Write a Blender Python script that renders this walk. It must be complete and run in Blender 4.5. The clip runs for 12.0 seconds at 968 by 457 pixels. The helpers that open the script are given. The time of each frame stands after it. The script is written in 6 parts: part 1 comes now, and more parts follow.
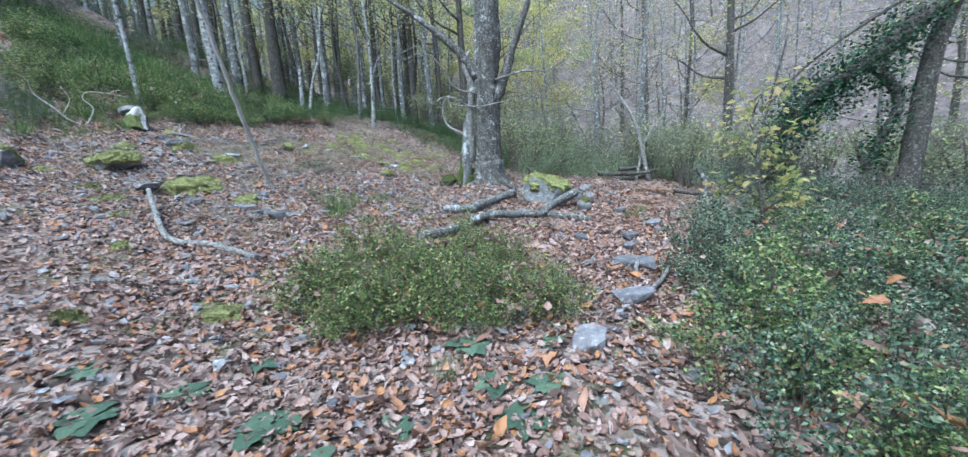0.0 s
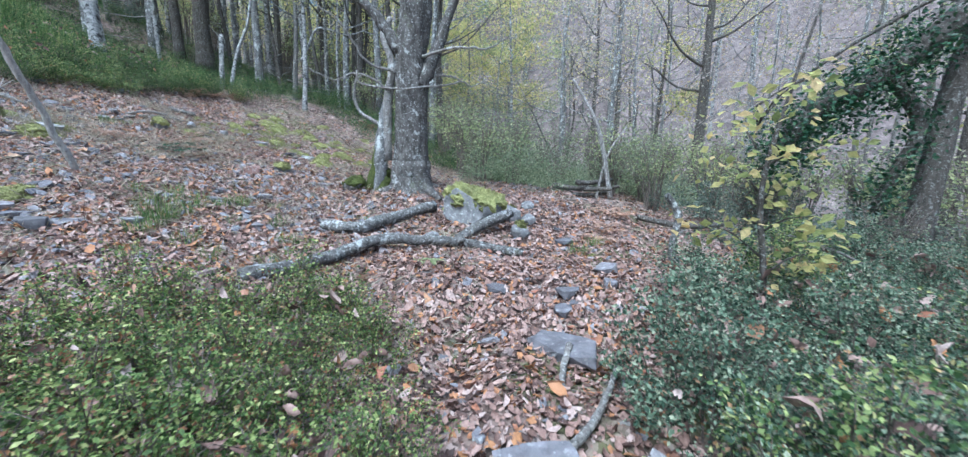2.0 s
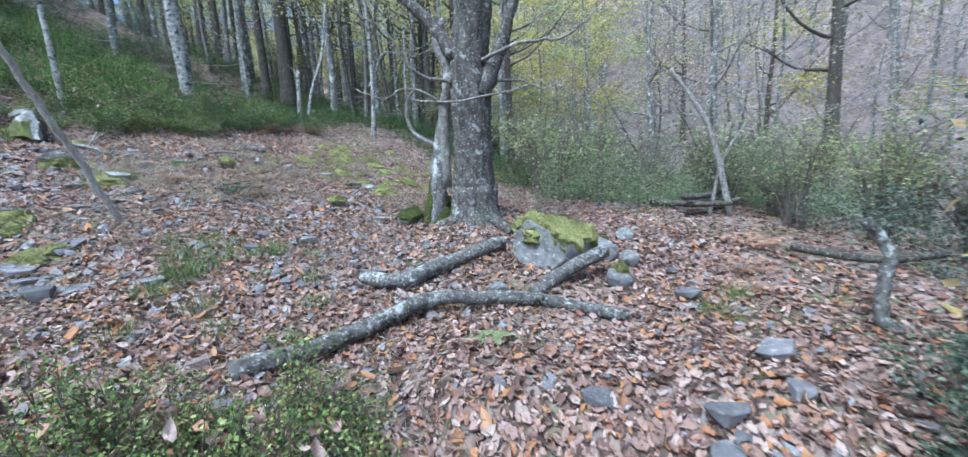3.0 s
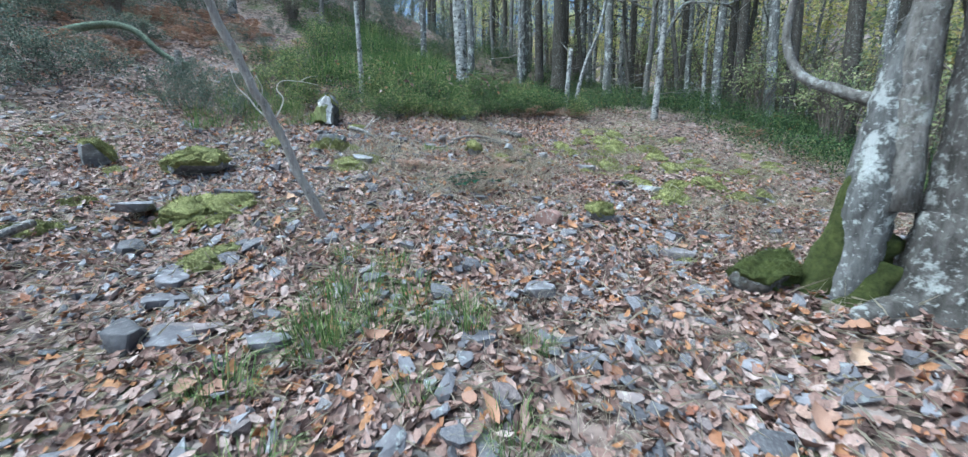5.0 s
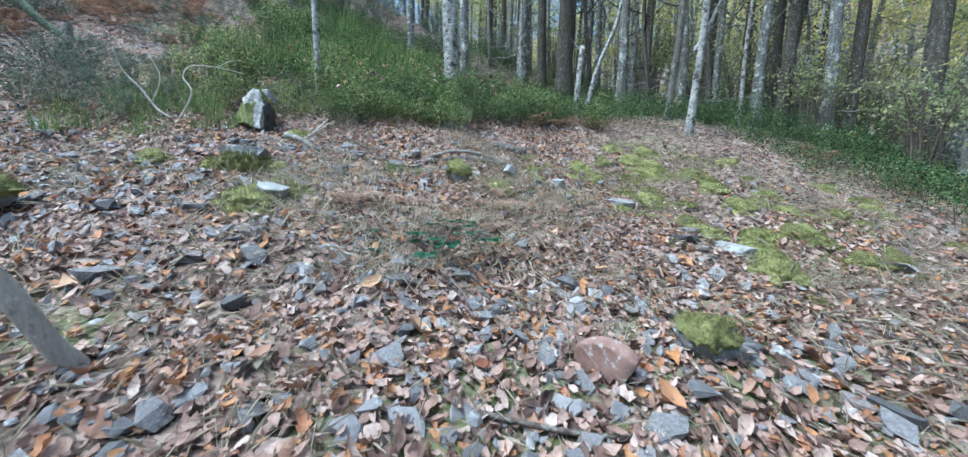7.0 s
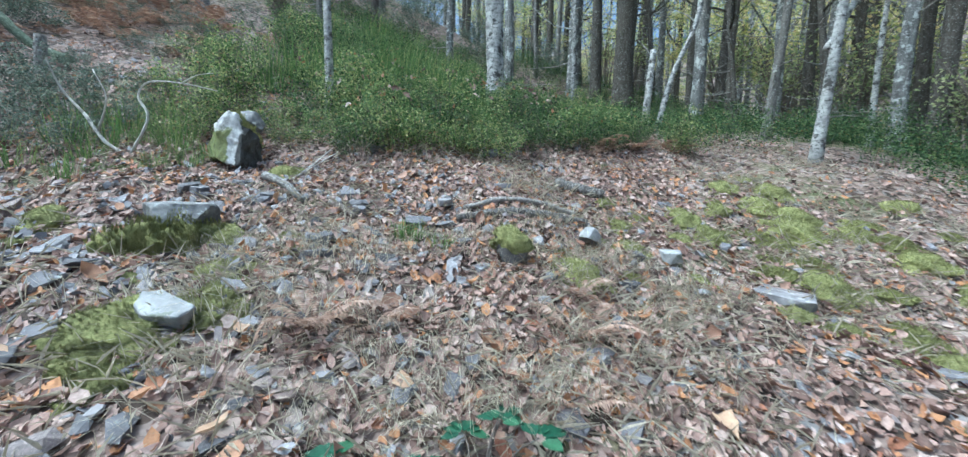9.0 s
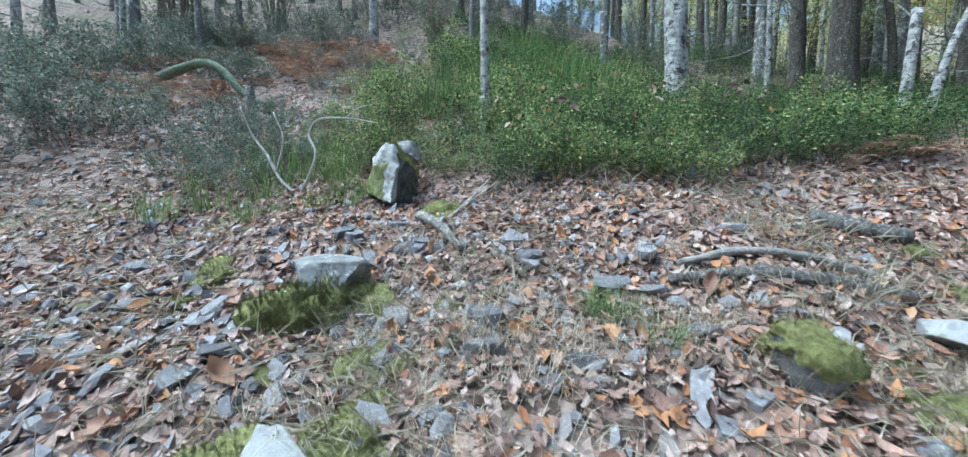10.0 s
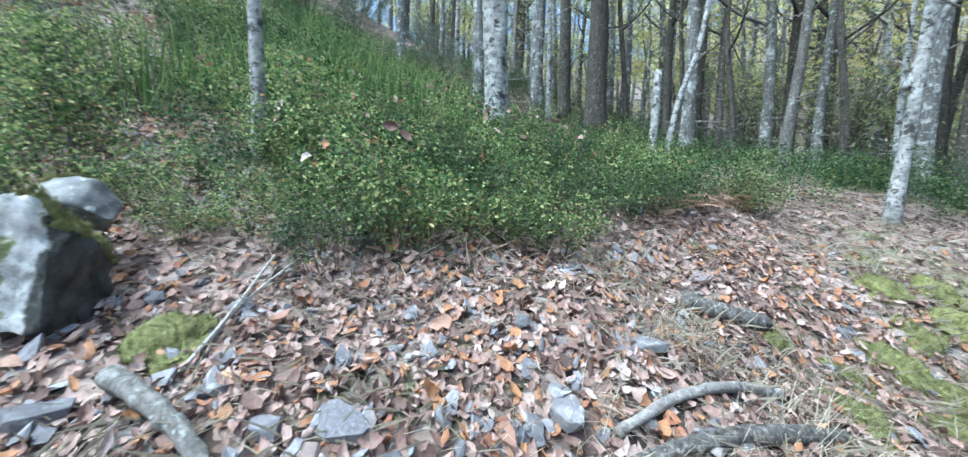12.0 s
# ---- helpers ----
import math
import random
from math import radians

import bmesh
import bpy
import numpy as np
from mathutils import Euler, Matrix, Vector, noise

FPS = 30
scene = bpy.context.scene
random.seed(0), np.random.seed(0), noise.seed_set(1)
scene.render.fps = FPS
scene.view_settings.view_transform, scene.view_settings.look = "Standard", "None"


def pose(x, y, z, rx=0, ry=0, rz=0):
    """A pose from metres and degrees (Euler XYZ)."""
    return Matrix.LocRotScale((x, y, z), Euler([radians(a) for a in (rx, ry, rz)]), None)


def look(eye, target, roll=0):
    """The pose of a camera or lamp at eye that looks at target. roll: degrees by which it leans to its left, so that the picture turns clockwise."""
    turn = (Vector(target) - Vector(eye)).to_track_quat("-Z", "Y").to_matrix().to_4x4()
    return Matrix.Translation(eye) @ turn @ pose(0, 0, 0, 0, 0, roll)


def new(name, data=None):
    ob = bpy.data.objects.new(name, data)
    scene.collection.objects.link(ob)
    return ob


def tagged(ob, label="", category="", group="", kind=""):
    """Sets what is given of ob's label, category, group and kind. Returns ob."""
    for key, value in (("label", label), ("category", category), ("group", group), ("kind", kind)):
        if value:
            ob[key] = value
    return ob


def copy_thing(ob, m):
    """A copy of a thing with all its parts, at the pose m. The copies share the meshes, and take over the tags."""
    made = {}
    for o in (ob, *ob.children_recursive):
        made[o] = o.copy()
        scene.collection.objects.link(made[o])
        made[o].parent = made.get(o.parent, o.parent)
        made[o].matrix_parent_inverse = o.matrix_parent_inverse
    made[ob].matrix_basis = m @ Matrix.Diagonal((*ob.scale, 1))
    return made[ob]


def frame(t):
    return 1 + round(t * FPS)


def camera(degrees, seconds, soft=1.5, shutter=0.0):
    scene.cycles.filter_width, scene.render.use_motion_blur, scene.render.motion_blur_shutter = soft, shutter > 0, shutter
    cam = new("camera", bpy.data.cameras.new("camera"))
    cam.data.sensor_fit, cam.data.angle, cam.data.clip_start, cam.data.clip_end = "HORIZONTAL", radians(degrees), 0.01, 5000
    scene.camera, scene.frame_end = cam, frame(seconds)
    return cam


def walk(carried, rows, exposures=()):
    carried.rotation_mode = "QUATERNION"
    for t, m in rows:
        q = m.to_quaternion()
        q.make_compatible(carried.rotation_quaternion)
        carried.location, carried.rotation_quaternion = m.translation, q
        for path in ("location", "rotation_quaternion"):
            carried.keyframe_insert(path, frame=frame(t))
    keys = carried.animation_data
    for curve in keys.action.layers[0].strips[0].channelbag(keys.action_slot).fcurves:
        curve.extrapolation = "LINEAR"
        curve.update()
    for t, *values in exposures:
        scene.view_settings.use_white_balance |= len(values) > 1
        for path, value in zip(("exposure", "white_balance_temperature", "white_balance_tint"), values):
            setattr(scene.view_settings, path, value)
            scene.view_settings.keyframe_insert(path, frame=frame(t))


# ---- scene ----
cam = camera(101.5, 12.0, 1.3, 0.15)
PATH = [
    (0, (0.875, 0.733, 2.251), (0.661, 2.693, 1.914), -3.5),
    (0.5, (1.153, 1.156, 2.265), (1.242, 3.123, 1.913), -1.9),
    (1, (1.469, 1.634, 2.253), (1.861, 3.558, 1.871), -1.6),
    (1.5, (1.579, 2.285, 2.292), (1.718, 4.241, 1.901), -2.5),
    (2, (1.724, 3.037, 2.319), (1.663, 5.006, 1.971), 1.0),
    (2.5, (1.742, 3.788, 2.338), (1.589, 5.753, 1.997), 1.1),
    (3, (1.626, 4.583, 2.457), (1.175, 6.511, 2.178), -3.1),
    (3.5, (1.339, 5.379, 2.46), (0.4, 7.118, 2.155), 0.4),
    (3.7, (1.211, 5.637, 2.469), (0.127, 7.277, 2.102), 1.1),
    (5.3, (-0.648, 7.666, 2.485), (-2.149, 8.964, 2.235), -0.5),
    (5.5, (-0.847, 7.834, 2.5), (-2.262, 9.223, 2.239), -0.7),
    (6, (-1.256, 8.268, 2.67), (-2.799, 9.54, 2.627), 1.2),
    (6.5, (-1.622, 8.612, 2.693), (-3.134, 9.908, 2.507), 3.1),
    (6.7, (-1.847, 8.8, 2.767), (-3.326, 10.13, 2.557), 2.4),
    (8.3, (-3.232, 9.923, 3.229), (-4.716, 11.222, 2.895), -2.3),
    (8.5, (-3.436, 10.026, 3.282), (-4.915, 11.337, 2.972), 0.2),
    (9, (-3.846, 10.263, 3.411), (-5.436, 11.462, 3.219), 1.6),
    (9.5, (-4.358, 10.491, 3.505), (-6.149, 11.34, 3.244), 0.2),
    (10, (-4.982, 10.437, 3.659), (-6.888, 11.022, 3.509), 0.5),
    (10.5, (-5.534, 10.402, 3.824), (-7.302, 11.312, 3.607), -0.7),
    (11, (-5.955, 10.484, 4.01), (-7.58, 11.618, 3.739), 2.1),
    (11.5, (-6.172, 10.589, 4.104), (-7.766, 11.792, 4.009), 1.1),
    (12, (-6.48, 10.821, 4.278), (-7.825, 12.292, 4.113), 1.6),
]
EXPOSURE = [(0.0, 0.95, 4680, -3.0), (2.0, 1.02, 4690, 0.0), (3.7, 0.97, 4710, -3.5), (5.5, 1.0, 4780, -6.0), (8.3, 1.16, 4800, -7.0), (10.0, 1.2, 4780, -7.5), (12.0, 1.48, 4780, -6.0)]
walk(cam, [(t, look(eye, target, roll)) for t, eye, target, roll in PATH], EXPOSURE)

# ---- world and sun ----
SUN_ELEVATION, SUN_TURN = radians(62), radians(205)
world = bpy.data.worlds.new("overcast_sky")
scene.world = world
world.use_nodes = True
sky = world.node_tree.nodes.new("ShaderNodeTexSky")
sky.sky_type, sky.sun_disc = "NISHITA", False
sky.sun_elevation, sky.sun_rotation = SUN_ELEVATION, SUN_TURN
sky.air_density, sky.dust_density, sky.ozone_density = 1.0, 9.0, 0.2
world.node_tree.links.new(sky.outputs[0], world.node_tree.nodes["Background"].inputs[0])
world.node_tree.nodes["Background"].inputs[1].default_value = 0.125
sun = new("sun", bpy.data.lights.new("sun", "SUN"))
sun.data.energy, sun.data.angle, sun.data.color = 1.5, radians(25), (1.0, 0.95, 0.88)
sun.matrix_world = look((math.sin(SUN_TURN) * 50, math.cos(SUN_TURN) * 50, 50 * math.tan(SUN_ELEVATION)), (0, 0, 0))

# ---- the lie of the land ----
SLOPE = [4.69, -2.4, 1.3, -0.74, 1.12, -2.05, 2.27, -3.23, 0.14, -1.29, -0.5, -0.19, 0.12, -0.58, -0.32, 0.58, -1.13, 0.14, -0.99, 0.0, -0.71, -0.99, 0.85, 0.16, -0.73, 0.19, 0.86, -1.88, 0.07, 0.25, -0.14, -0.23, 0.67, -1.72, 1.01, 0.12, -2.14, 1.25, -5.5, -0.78, -1.27, -1.99]
CENTRES = [(x, y, 4.0) for x in (-14, -10, -6, -2, 2, 6) for y in (3, 7, 11, 15, 19)]
CENTRES += [(x, y, 15.0) for x in (-24, -4, 16) for y in (-2, 16, 34)]
RIPPLE = np.random.RandomState(5)
WAVES = [(RIPPLE.uniform(0, 6.28), RIPPLE.uniform(0, 6.28), k * RIPPLE.uniform(0.7, 1.4), a)
         for k, a in ((2.2, 0.02), (2.9, 0.02), (4.1, 0.014), (5.6, 0.011), (8.0, 0.008), (11.0, 0.006)) for _ in range(3)]


def land(x, y):
    """Height of the hillside, for numbers or arrays."""
    x, y = np.asarray(x, float), np.asarray(y, float)
    z = SLOPE[0] + SLOPE[1] * x * 0.1 + SLOPE[2] * y * 0.1
    for k, (cx, cy, s) in zip(SLOPE[3:], CENTRES):
        z = z + k * np.exp(-((x - cx) ** 2 + (y - cy) ** 2) / (2 * s * s))
    z = z + 0.22 * np.exp(-((x + 0.1) ** 2 + (y - 11.2) ** 2) / 1.5)
    across = (x - 2) * 0.75 + (y - 4) * 0.66
    climb = np.maximum((-x - 10) * 0.9 + np.clip(y - 14, -9, 0) * 0.43 - np.maximum(y - 14, 0) * 0.35 - 6, 0)
    z = z + 0.55 * climb * climb / (climb + 4)
    beyond = np.maximum(-0.55 * x + 0.83 * y - 30, 0)
    z = z - 0.35 * beyond * beyond / (beyond + 4) * np.clip((-x - 4) / 10, 0, 1)
    for turn, phase, k, a in WAVES:
        z = z + a * np.sin(k * (x * math.cos(turn) + y * math.sin(turn)) + phase)
    rise = np.maximum(np.maximum(across - 25, (x - 2) * 0.3 + (y - 4) * 0.95 - 34), 0)
    rise = 0.95 * rise * rise / (rise + 7)
    return 34 * np.tanh(z / 34) + 62 * np.tanh(rise / 62)


def patchy(x, y, k, seed):
    rs = np.random.RandomState(seed)
    z = np.zeros_like(x)
    for _ in range(6):
        a, p, q = rs.uniform(0, 6.28), rs.uniform(0, 6.28), k * rs.uniform(0.6, 1.7)
        z += np.sin(q * (x * np.cos(a) + y * np.sin(a)) + p)
    return z / 6


def lz(x, y):
    return float(land(x, y))


def normal_at(x, y):
    e = 0.08
    return Vector(((lz(x - e, y) - lz(x + e, y)) / (2 * e), (lz(x, y - e) - lz(x, y + e)) / (2 * e), 1)).normalized()


# ---- materials ----
def ramp(nt, stops, src):
    node = nt.nodes.new("ShaderNodeValToRGB")
    el = node.color_ramp.elements
    while len(el) < len(stops):
        el.new(0.5)
    for e, (p, col) in zip(el, stops):
        e.position, e.color = p, (*col, 1)
    nt.links.new(src, node.inputs[0])
    return node.outputs[0]


def noise_node(nt, scale, detail=6.0, rough=0.6, stretch=None, coord="Object"):
    tc = nt.nodes.new("ShaderNodeTexCoord")
    src = tc.outputs[coord]
    if stretch:
        mp = nt.nodes.new("ShaderNodeMapping")
        mp.inputs["Scale"].default_value = stretch
        nt.links.new(src, mp.inputs[0])
        src = mp.outputs[0]
    n = nt.nodes.new("ShaderNodeTexNoise")
    n.inputs["Scale"].default_value, n.inputs["Detail"].default_value, n.inputs["Roughness"].default_value = scale, detail, rough
    nt.links.new(src, n.inputs["Vector"])
    return n.outputs["Fac"]


def mixed(nt, fac, a, b, mode="MIX"):
    m = nt.nodes.new("ShaderNodeMix")
    m.data_type, m.blend_type = "RGBA", mode
    for sock, v in ((m.inputs[0], fac), (m.inputs[6], a), (m.inputs[7], b)):
        if isinstance(v, (int, float)):
            sock.default_value = v
        elif isinstance(v, tuple):
            sock.default_value = (*v, 1)
        else:
            nt.links.new(v, sock)
    return m.outputs[2]


def material(name, rough=0.8):
    m = bpy.data.materials.new(name)
    m.use_nodes = True
    nt = m.node_tree
    p = nt.nodes["Principled BSDF"]
    p.inputs["Roughness"].default_value = rough
    p.inputs["Specular IOR Level"].default_value = 0.3
    return m, nt, p


def bumped(nt, p, src, strength, dist):
    b = nt.nodes.new("ShaderNodeBump")
    b.inputs["Strength"].default_value, b.inputs["Distance"].default_value = strength, dist
    nt.links.new(src, b.inputs["Height"])
    nt.links.new(b.outputs[0], p.inputs["Normal"])


def island(nt):
    g = nt.nodes.new("ShaderNodeNewGeometry")
    return g.outputs["Random Per Island"]


def foliage(name, stops, through_light=0.35, rough=0.55, single=False, grain=60.0):
    """Thin leaves, each of its own tint, that let some light through."""
    m, nt, p = material(name, rough)
    if single:
        src = nt.nodes.new("ShaderNodeObjectInfo").outputs["Random"]
    else:
        src = island(nt)
    col = ramp(nt, stops, src)
    spots = ramp(nt, ((0.3, (0.55, 0.55, 0.55)), (0.7, (1.15, 1.15, 1.15))), noise_node(nt, grain, 3))
    col = mixed(nt, 0.7, col, spots, "MULTIPLY")
    nt.links.new(col, p.inputs["Base Color"])
    bumped(nt, p, noise_node(nt, grain * 2, 2), 0.25, 0.004)
    if through_light:
        tr = nt.nodes.new("ShaderNodeBsdfTranslucent")
        nt.links.new(col, tr.inputs[0])
        mx = nt.nodes.new("ShaderNodeMixShader")
        mx.inputs[0].default_value = through_light
        nt.links.new(p.outputs[0], mx.inputs[1])
        nt.links.new(tr.outputs[0], mx.inputs[2])
        nt.links.new(mx.outputs[0], nt.nodes["Material Output"].inputs[0])
    return m


def soil():
    m, nt, p = material("forest_floor", 0.9)
    tc = nt.nodes.new("ShaderNodeTexCoord")
    warp = nt.nodes.new("ShaderNodeTexNoise")
    warp.inputs["Scale"].default_value = 7.0
    nt.links.new(tc.outputs["Object"], warp.inputs["Vector"])
    add = nt.nodes.new("ShaderNodeVectorMath")
    add.operation = "MULTIPLY_ADD"
    add.inputs[1].default_value = (0.25, 0.25, 0.25)
    nt.links.new(warp.outputs["Color"], add.inputs[0])
    nt.links.new(tc.outputs["Object"], add.inputs[2])
    vor = nt.nodes.new("ShaderNodeTexVoronoi")
    vor.inputs["Scale"].default_value = 12.0
    nt.links.new(add.outputs[0], vor.inputs["Vector"])
    grey = nt.nodes.new("ShaderNodeSeparateColor")
    nt.links.new(vor.outputs["Color"], grey.inputs[0])
    col = ramp(nt, ((0.0, (0.03, 0.024, 0.02)), (0.25, (0.11, 0.08, 0.066)), (0.5, (0.21, 0.158, 0.137)), (0.8, (0.34, 0.268, 0.24)), (1.0, (0.22, 0.21, 0.21))), grey.outputs[0])
    big = ramp(nt, ((0.35, (0.55, 0.5, 0.45)), (0.65, (1.0, 1.0, 1.0))), noise_node(nt, 0.9, 5))
    col = mixed(nt, 0.8, col, big, "MULTIPLY")
    green = ramp(nt, ((0.52, (0, 0, 0)), (0.66, (0.8, 0.8, 0.8))), noise_node(nt, 0.55, 6, 0.7))
    col = mixed(nt, green, col, (0.10, 0.12, 0.04))
    # the far side of the valley lies deep in pale leaves, greyed to paint in distance haze
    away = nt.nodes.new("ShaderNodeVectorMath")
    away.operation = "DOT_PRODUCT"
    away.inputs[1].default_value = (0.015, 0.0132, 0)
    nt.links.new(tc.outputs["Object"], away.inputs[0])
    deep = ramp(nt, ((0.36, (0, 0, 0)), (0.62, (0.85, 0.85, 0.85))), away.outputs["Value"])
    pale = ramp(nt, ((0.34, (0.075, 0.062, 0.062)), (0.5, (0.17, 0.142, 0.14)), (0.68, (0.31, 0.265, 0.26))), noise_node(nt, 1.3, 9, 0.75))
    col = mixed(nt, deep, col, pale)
    nt.links.new(col, p.inputs["Base Color"])
    bumped(nt, p, vor.outputs["Distance"], 0.9, 0.04)
    return m


def stone(name, dark, mid, light, lichen=(0.42, 0.44, 0.42), single=False, per_piece=False, grain=9.0):
    m, nt, p = material(name, 0.75)
    col = ramp(nt, ((0.25, dark), (0.5, mid), (0.75, light)), noise_node(nt, grain, 8, 0.65))
    spots = ramp(nt, ((0.58, (0, 0, 0)), (0.66, (1, 1, 1))), noise_node(nt, grain * 2.3, 4))
    col = mixed(nt, spots, col, lichen)
    if per_piece or single:
        src = island(nt) if per_piece else nt.nodes.new("ShaderNodeObjectInfo").outputs["Random"]
        tint = ramp(nt, ((0.0, (0.45, 0.45, 0.47)), (0.5, (0.8, 0.8, 0.84)), (0.85, (1.1, 1.1, 1.12)), (1.0, (0.95, 0.76, 0.68))), src)
        col = mixed(nt, 1.0, col, tint, "MULTIPLY")
    nt.links.new(col, p.inputs["Base Color"])
    bumped(nt, p, noise_node(nt, grain * 3, 8, 0.7), 0.5, 0.02)
    return m


def quartz_rock():
    """Dark rock with a broad white quartz seam and green algae on one side."""
    m, nt, p = material("quartz_rock", 0.6)
    base = ramp(nt, ((0.3, (0.03, 0.03, 0.028)), (0.6, (0.12, 0.12, 0.115)), (0.8, (0.28, 0.28, 0.27))), noise_node(nt, 7, 9, 0.7))
    tc = nt.nodes.new("ShaderNodeTexCoord")
    sep = nt.nodes.new("ShaderNodeSeparateXYZ")
    nt.links.new(tc.outputs["Object"], sep.inputs[0])
    wob = noise_node(nt, 4, 6, 0.7)

    def plus(x, k, y):
        n = nt.nodes.new("ShaderNodeMath")
        n.operation, n.inputs[1].default_value = "MULTIPLY_ADD", k
        nt.links.new(x, n.inputs[0])
        nt.links.new(y, n.inputs[2])
        return n.outputs[0]

    side = plus(wob, 0.22, plus(sep.outputs["Z"], -0.18, sep.outputs["Y"]))
    streak = ramp(nt, ((0.03, (0, 0, 0)), (0.05, (1, 1, 1)), (0.12, (1, 1, 1)), (0.14, (0, 0, 0))), side)
    left_half = ramp(nt, ((0.05, (1, 1, 1)), (0.08, (0, 0, 0))), side)
    high = ramp(nt, ((0.3, (0, 0, 0)), (0.34, (1, 1, 1))), plus(wob, 0.35, sep.outputs["Z"]))
    col = mixed(nt, left_half, base, (0.2, 0.22, 0.08))
    col = mixed(nt, mixed(nt, 1.0, left_half, high, "MULTIPLY"), col, (0.7, 0.7, 0.69))
    col = mixed(nt, streak, col, (0.74, 0.74, 0.73))
    grime = ramp(nt, ((0.35, (0.3, 0.3, 0.28)), (0.55, (1, 1, 1))), noise_node(nt, 11, 8, 0.75))
    col = mixed(nt, 0.75, col, grime, "MULTIPLY")
    nt.links.new(col, p.inputs["Base Color"])
    bumped(nt, p, noise_node(nt, 20, 8, 0.7), 0.9, 0.04)
    return m


def moss_mat(name="moss", a=(0.14, 0.15, 0.055), b=(0.33, 0.335, 0.14), c=(0.52, 0.52, 0.25)):
    m, nt, p = material(name, 0.95)
    col = ramp(nt, ((0.3, a), (0.5, b), (0.75, c)), noise_node(nt, 26, 8, 0.75))
    big = ramp(nt, ((0.35, (0.6, 0.6, 0.55)), (0.65, (1.1, 1.1, 1.0))), noise_node(nt, 4, 4))
    col = mixed(nt, 0.8, col, big, "MULTIPLY")
    nt.links.new(col, p.inputs["Base Color"])
    bumped(nt, p, noise_node(nt, 90, 6, 0.8), 1.0, 0.03)
    return m


def bark(name, dark, mid, light, patch, patch_at=0.55, stretch=(9, 9, 1.6), rough=0.9, patch_scale=5.0, patch_stretch=None):
    m, nt, p = material(name, rough)
    furrow = noise_node(nt, 2.2, 9, 0.7, stretch)
    col = ramp(nt, ((0.3, dark), (0.5, mid), (0.72, light)), furrow)
    spots = ramp(nt, ((patch_at, (0, 0, 0)), (patch_at + 0.06, (1, 1, 1))), noise_node(nt, patch_scale, 7, 0.7, patch_stretch))
    col = mixed(nt, spots, col, patch)
    flecks = ramp(nt, ((0.56, (0, 0, 0)), (0.63, (0.85, 0.85, 0.85))), noise_node(nt, patch_scale * 5, 5, 0.7))
    col = mixed(nt, flecks, col, patch)
    holes = ramp(nt, ((0.3, (0.35, 0.35, 0.35)), (0.45, (1, 1, 1))), noise_node(nt, patch_scale * 3.1, 6, 0.75))
    col = mixed(nt, 0.8, col, holes, "MULTIPLY")
    green = ramp(nt, ((0.6, (0, 0, 0)), (0.75, (0.7, 0.7, 0.7))), noise_node(nt, 1.7, 5, 0.7))
    col = mixed(nt, green, col, (0.11, 0.13, 0.05))
    nt.links.new(col, p.inputs["Base Color"])
    bumped(nt, p, furrow, 0.9, 0.05)
    return m


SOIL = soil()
LITTER = foliage("fallen_leaves", ((0.0, (0.06, 0.038, 0.033)), (0.18, (0.165, 0.102, 0.084)), (0.42, (0.3, 0.195, 0.163)), (0.66, (0.41, 0.29, 0.25)), (0.82, (0.5, 0.4, 0.365)), (0.86, (0.33, 0.165, 0.09)), (0.94, (0.42, 0.22, 0.1)), (1.0, (0.3, 0.13, 0.085))), 0.15, 0.62)
LEAF_ONE = foliage("large_fallen_leaf", ((0.0, (0.26, 0.14, 0.1)), (0.35, (0.42, 0.26, 0.19)), (0.7, (0.45, 0.22, 0.09)), (1.0, (0.54, 0.38, 0.27))), 0.15, 0.55, True)
SLATE = stone("slate_chips", (0.115, 0.11, 0.116), (0.24, 0.232, 0.242), (0.37, 0.36, 0.372), per_piece=True)
SLATE_ONE = stone("slate_stone", (0.085, 0.082, 0.086), (0.19, 0.183, 0.192), (0.31, 0.3, 0.312), (0.34, 0.34, 0.33), single=True)
ROCK = stone("grey_rock", (0.06, 0.06, 0.06), (0.17, 0.17, 0.175), (0.3, 0.3, 0.3), (0.38, 0.4, 0.39))
PALE_ROCK = stone("pale_quartzite", (0.12, 0.122, 0.127), (0.28, 0.282, 0.29), (0.45, 0.452, 0.46), (0.2, 0.21, 0.18), grain=6.0)
QUARTZ = quartz_rock()
MOSS = moss_mat()
DARK_MOSS = moss_mat("dark_moss", (0.035, 0.048, 0.014), (0.1, 0.12, 0.035), (0.18, 0.2, 0.065))
GREY_MOSS = moss_mat("grey_green_moss", (0.07, 0.095, 0.065), (0.2, 0.25, 0.19), (0.42, 0.48, 0.41))
PALE_WOOD = bark("bleached_wood", (0.3, 0.28, 0.26), (0.5, 0.48, 0.45), (0.66, 0.64, 0.61), (0.7, 0.7, 0.68), 0.6, (14, 14, 2))
OAK = bark("oak_bark", (0.028, 0.025, 0.022), (0.095, 0.088, 0.082), (0.2, 0.19, 0.182), (0.4, 0.41, 0.4), 0.58, (6, 6, 2.2))
GREY_BARK = bark("grey_bark", (0.06, 0.055, 0.05), (0.15, 0.14, 0.13), (0.26, 0.25, 0.24), (0.4, 0.42, 0.4), 0.57)
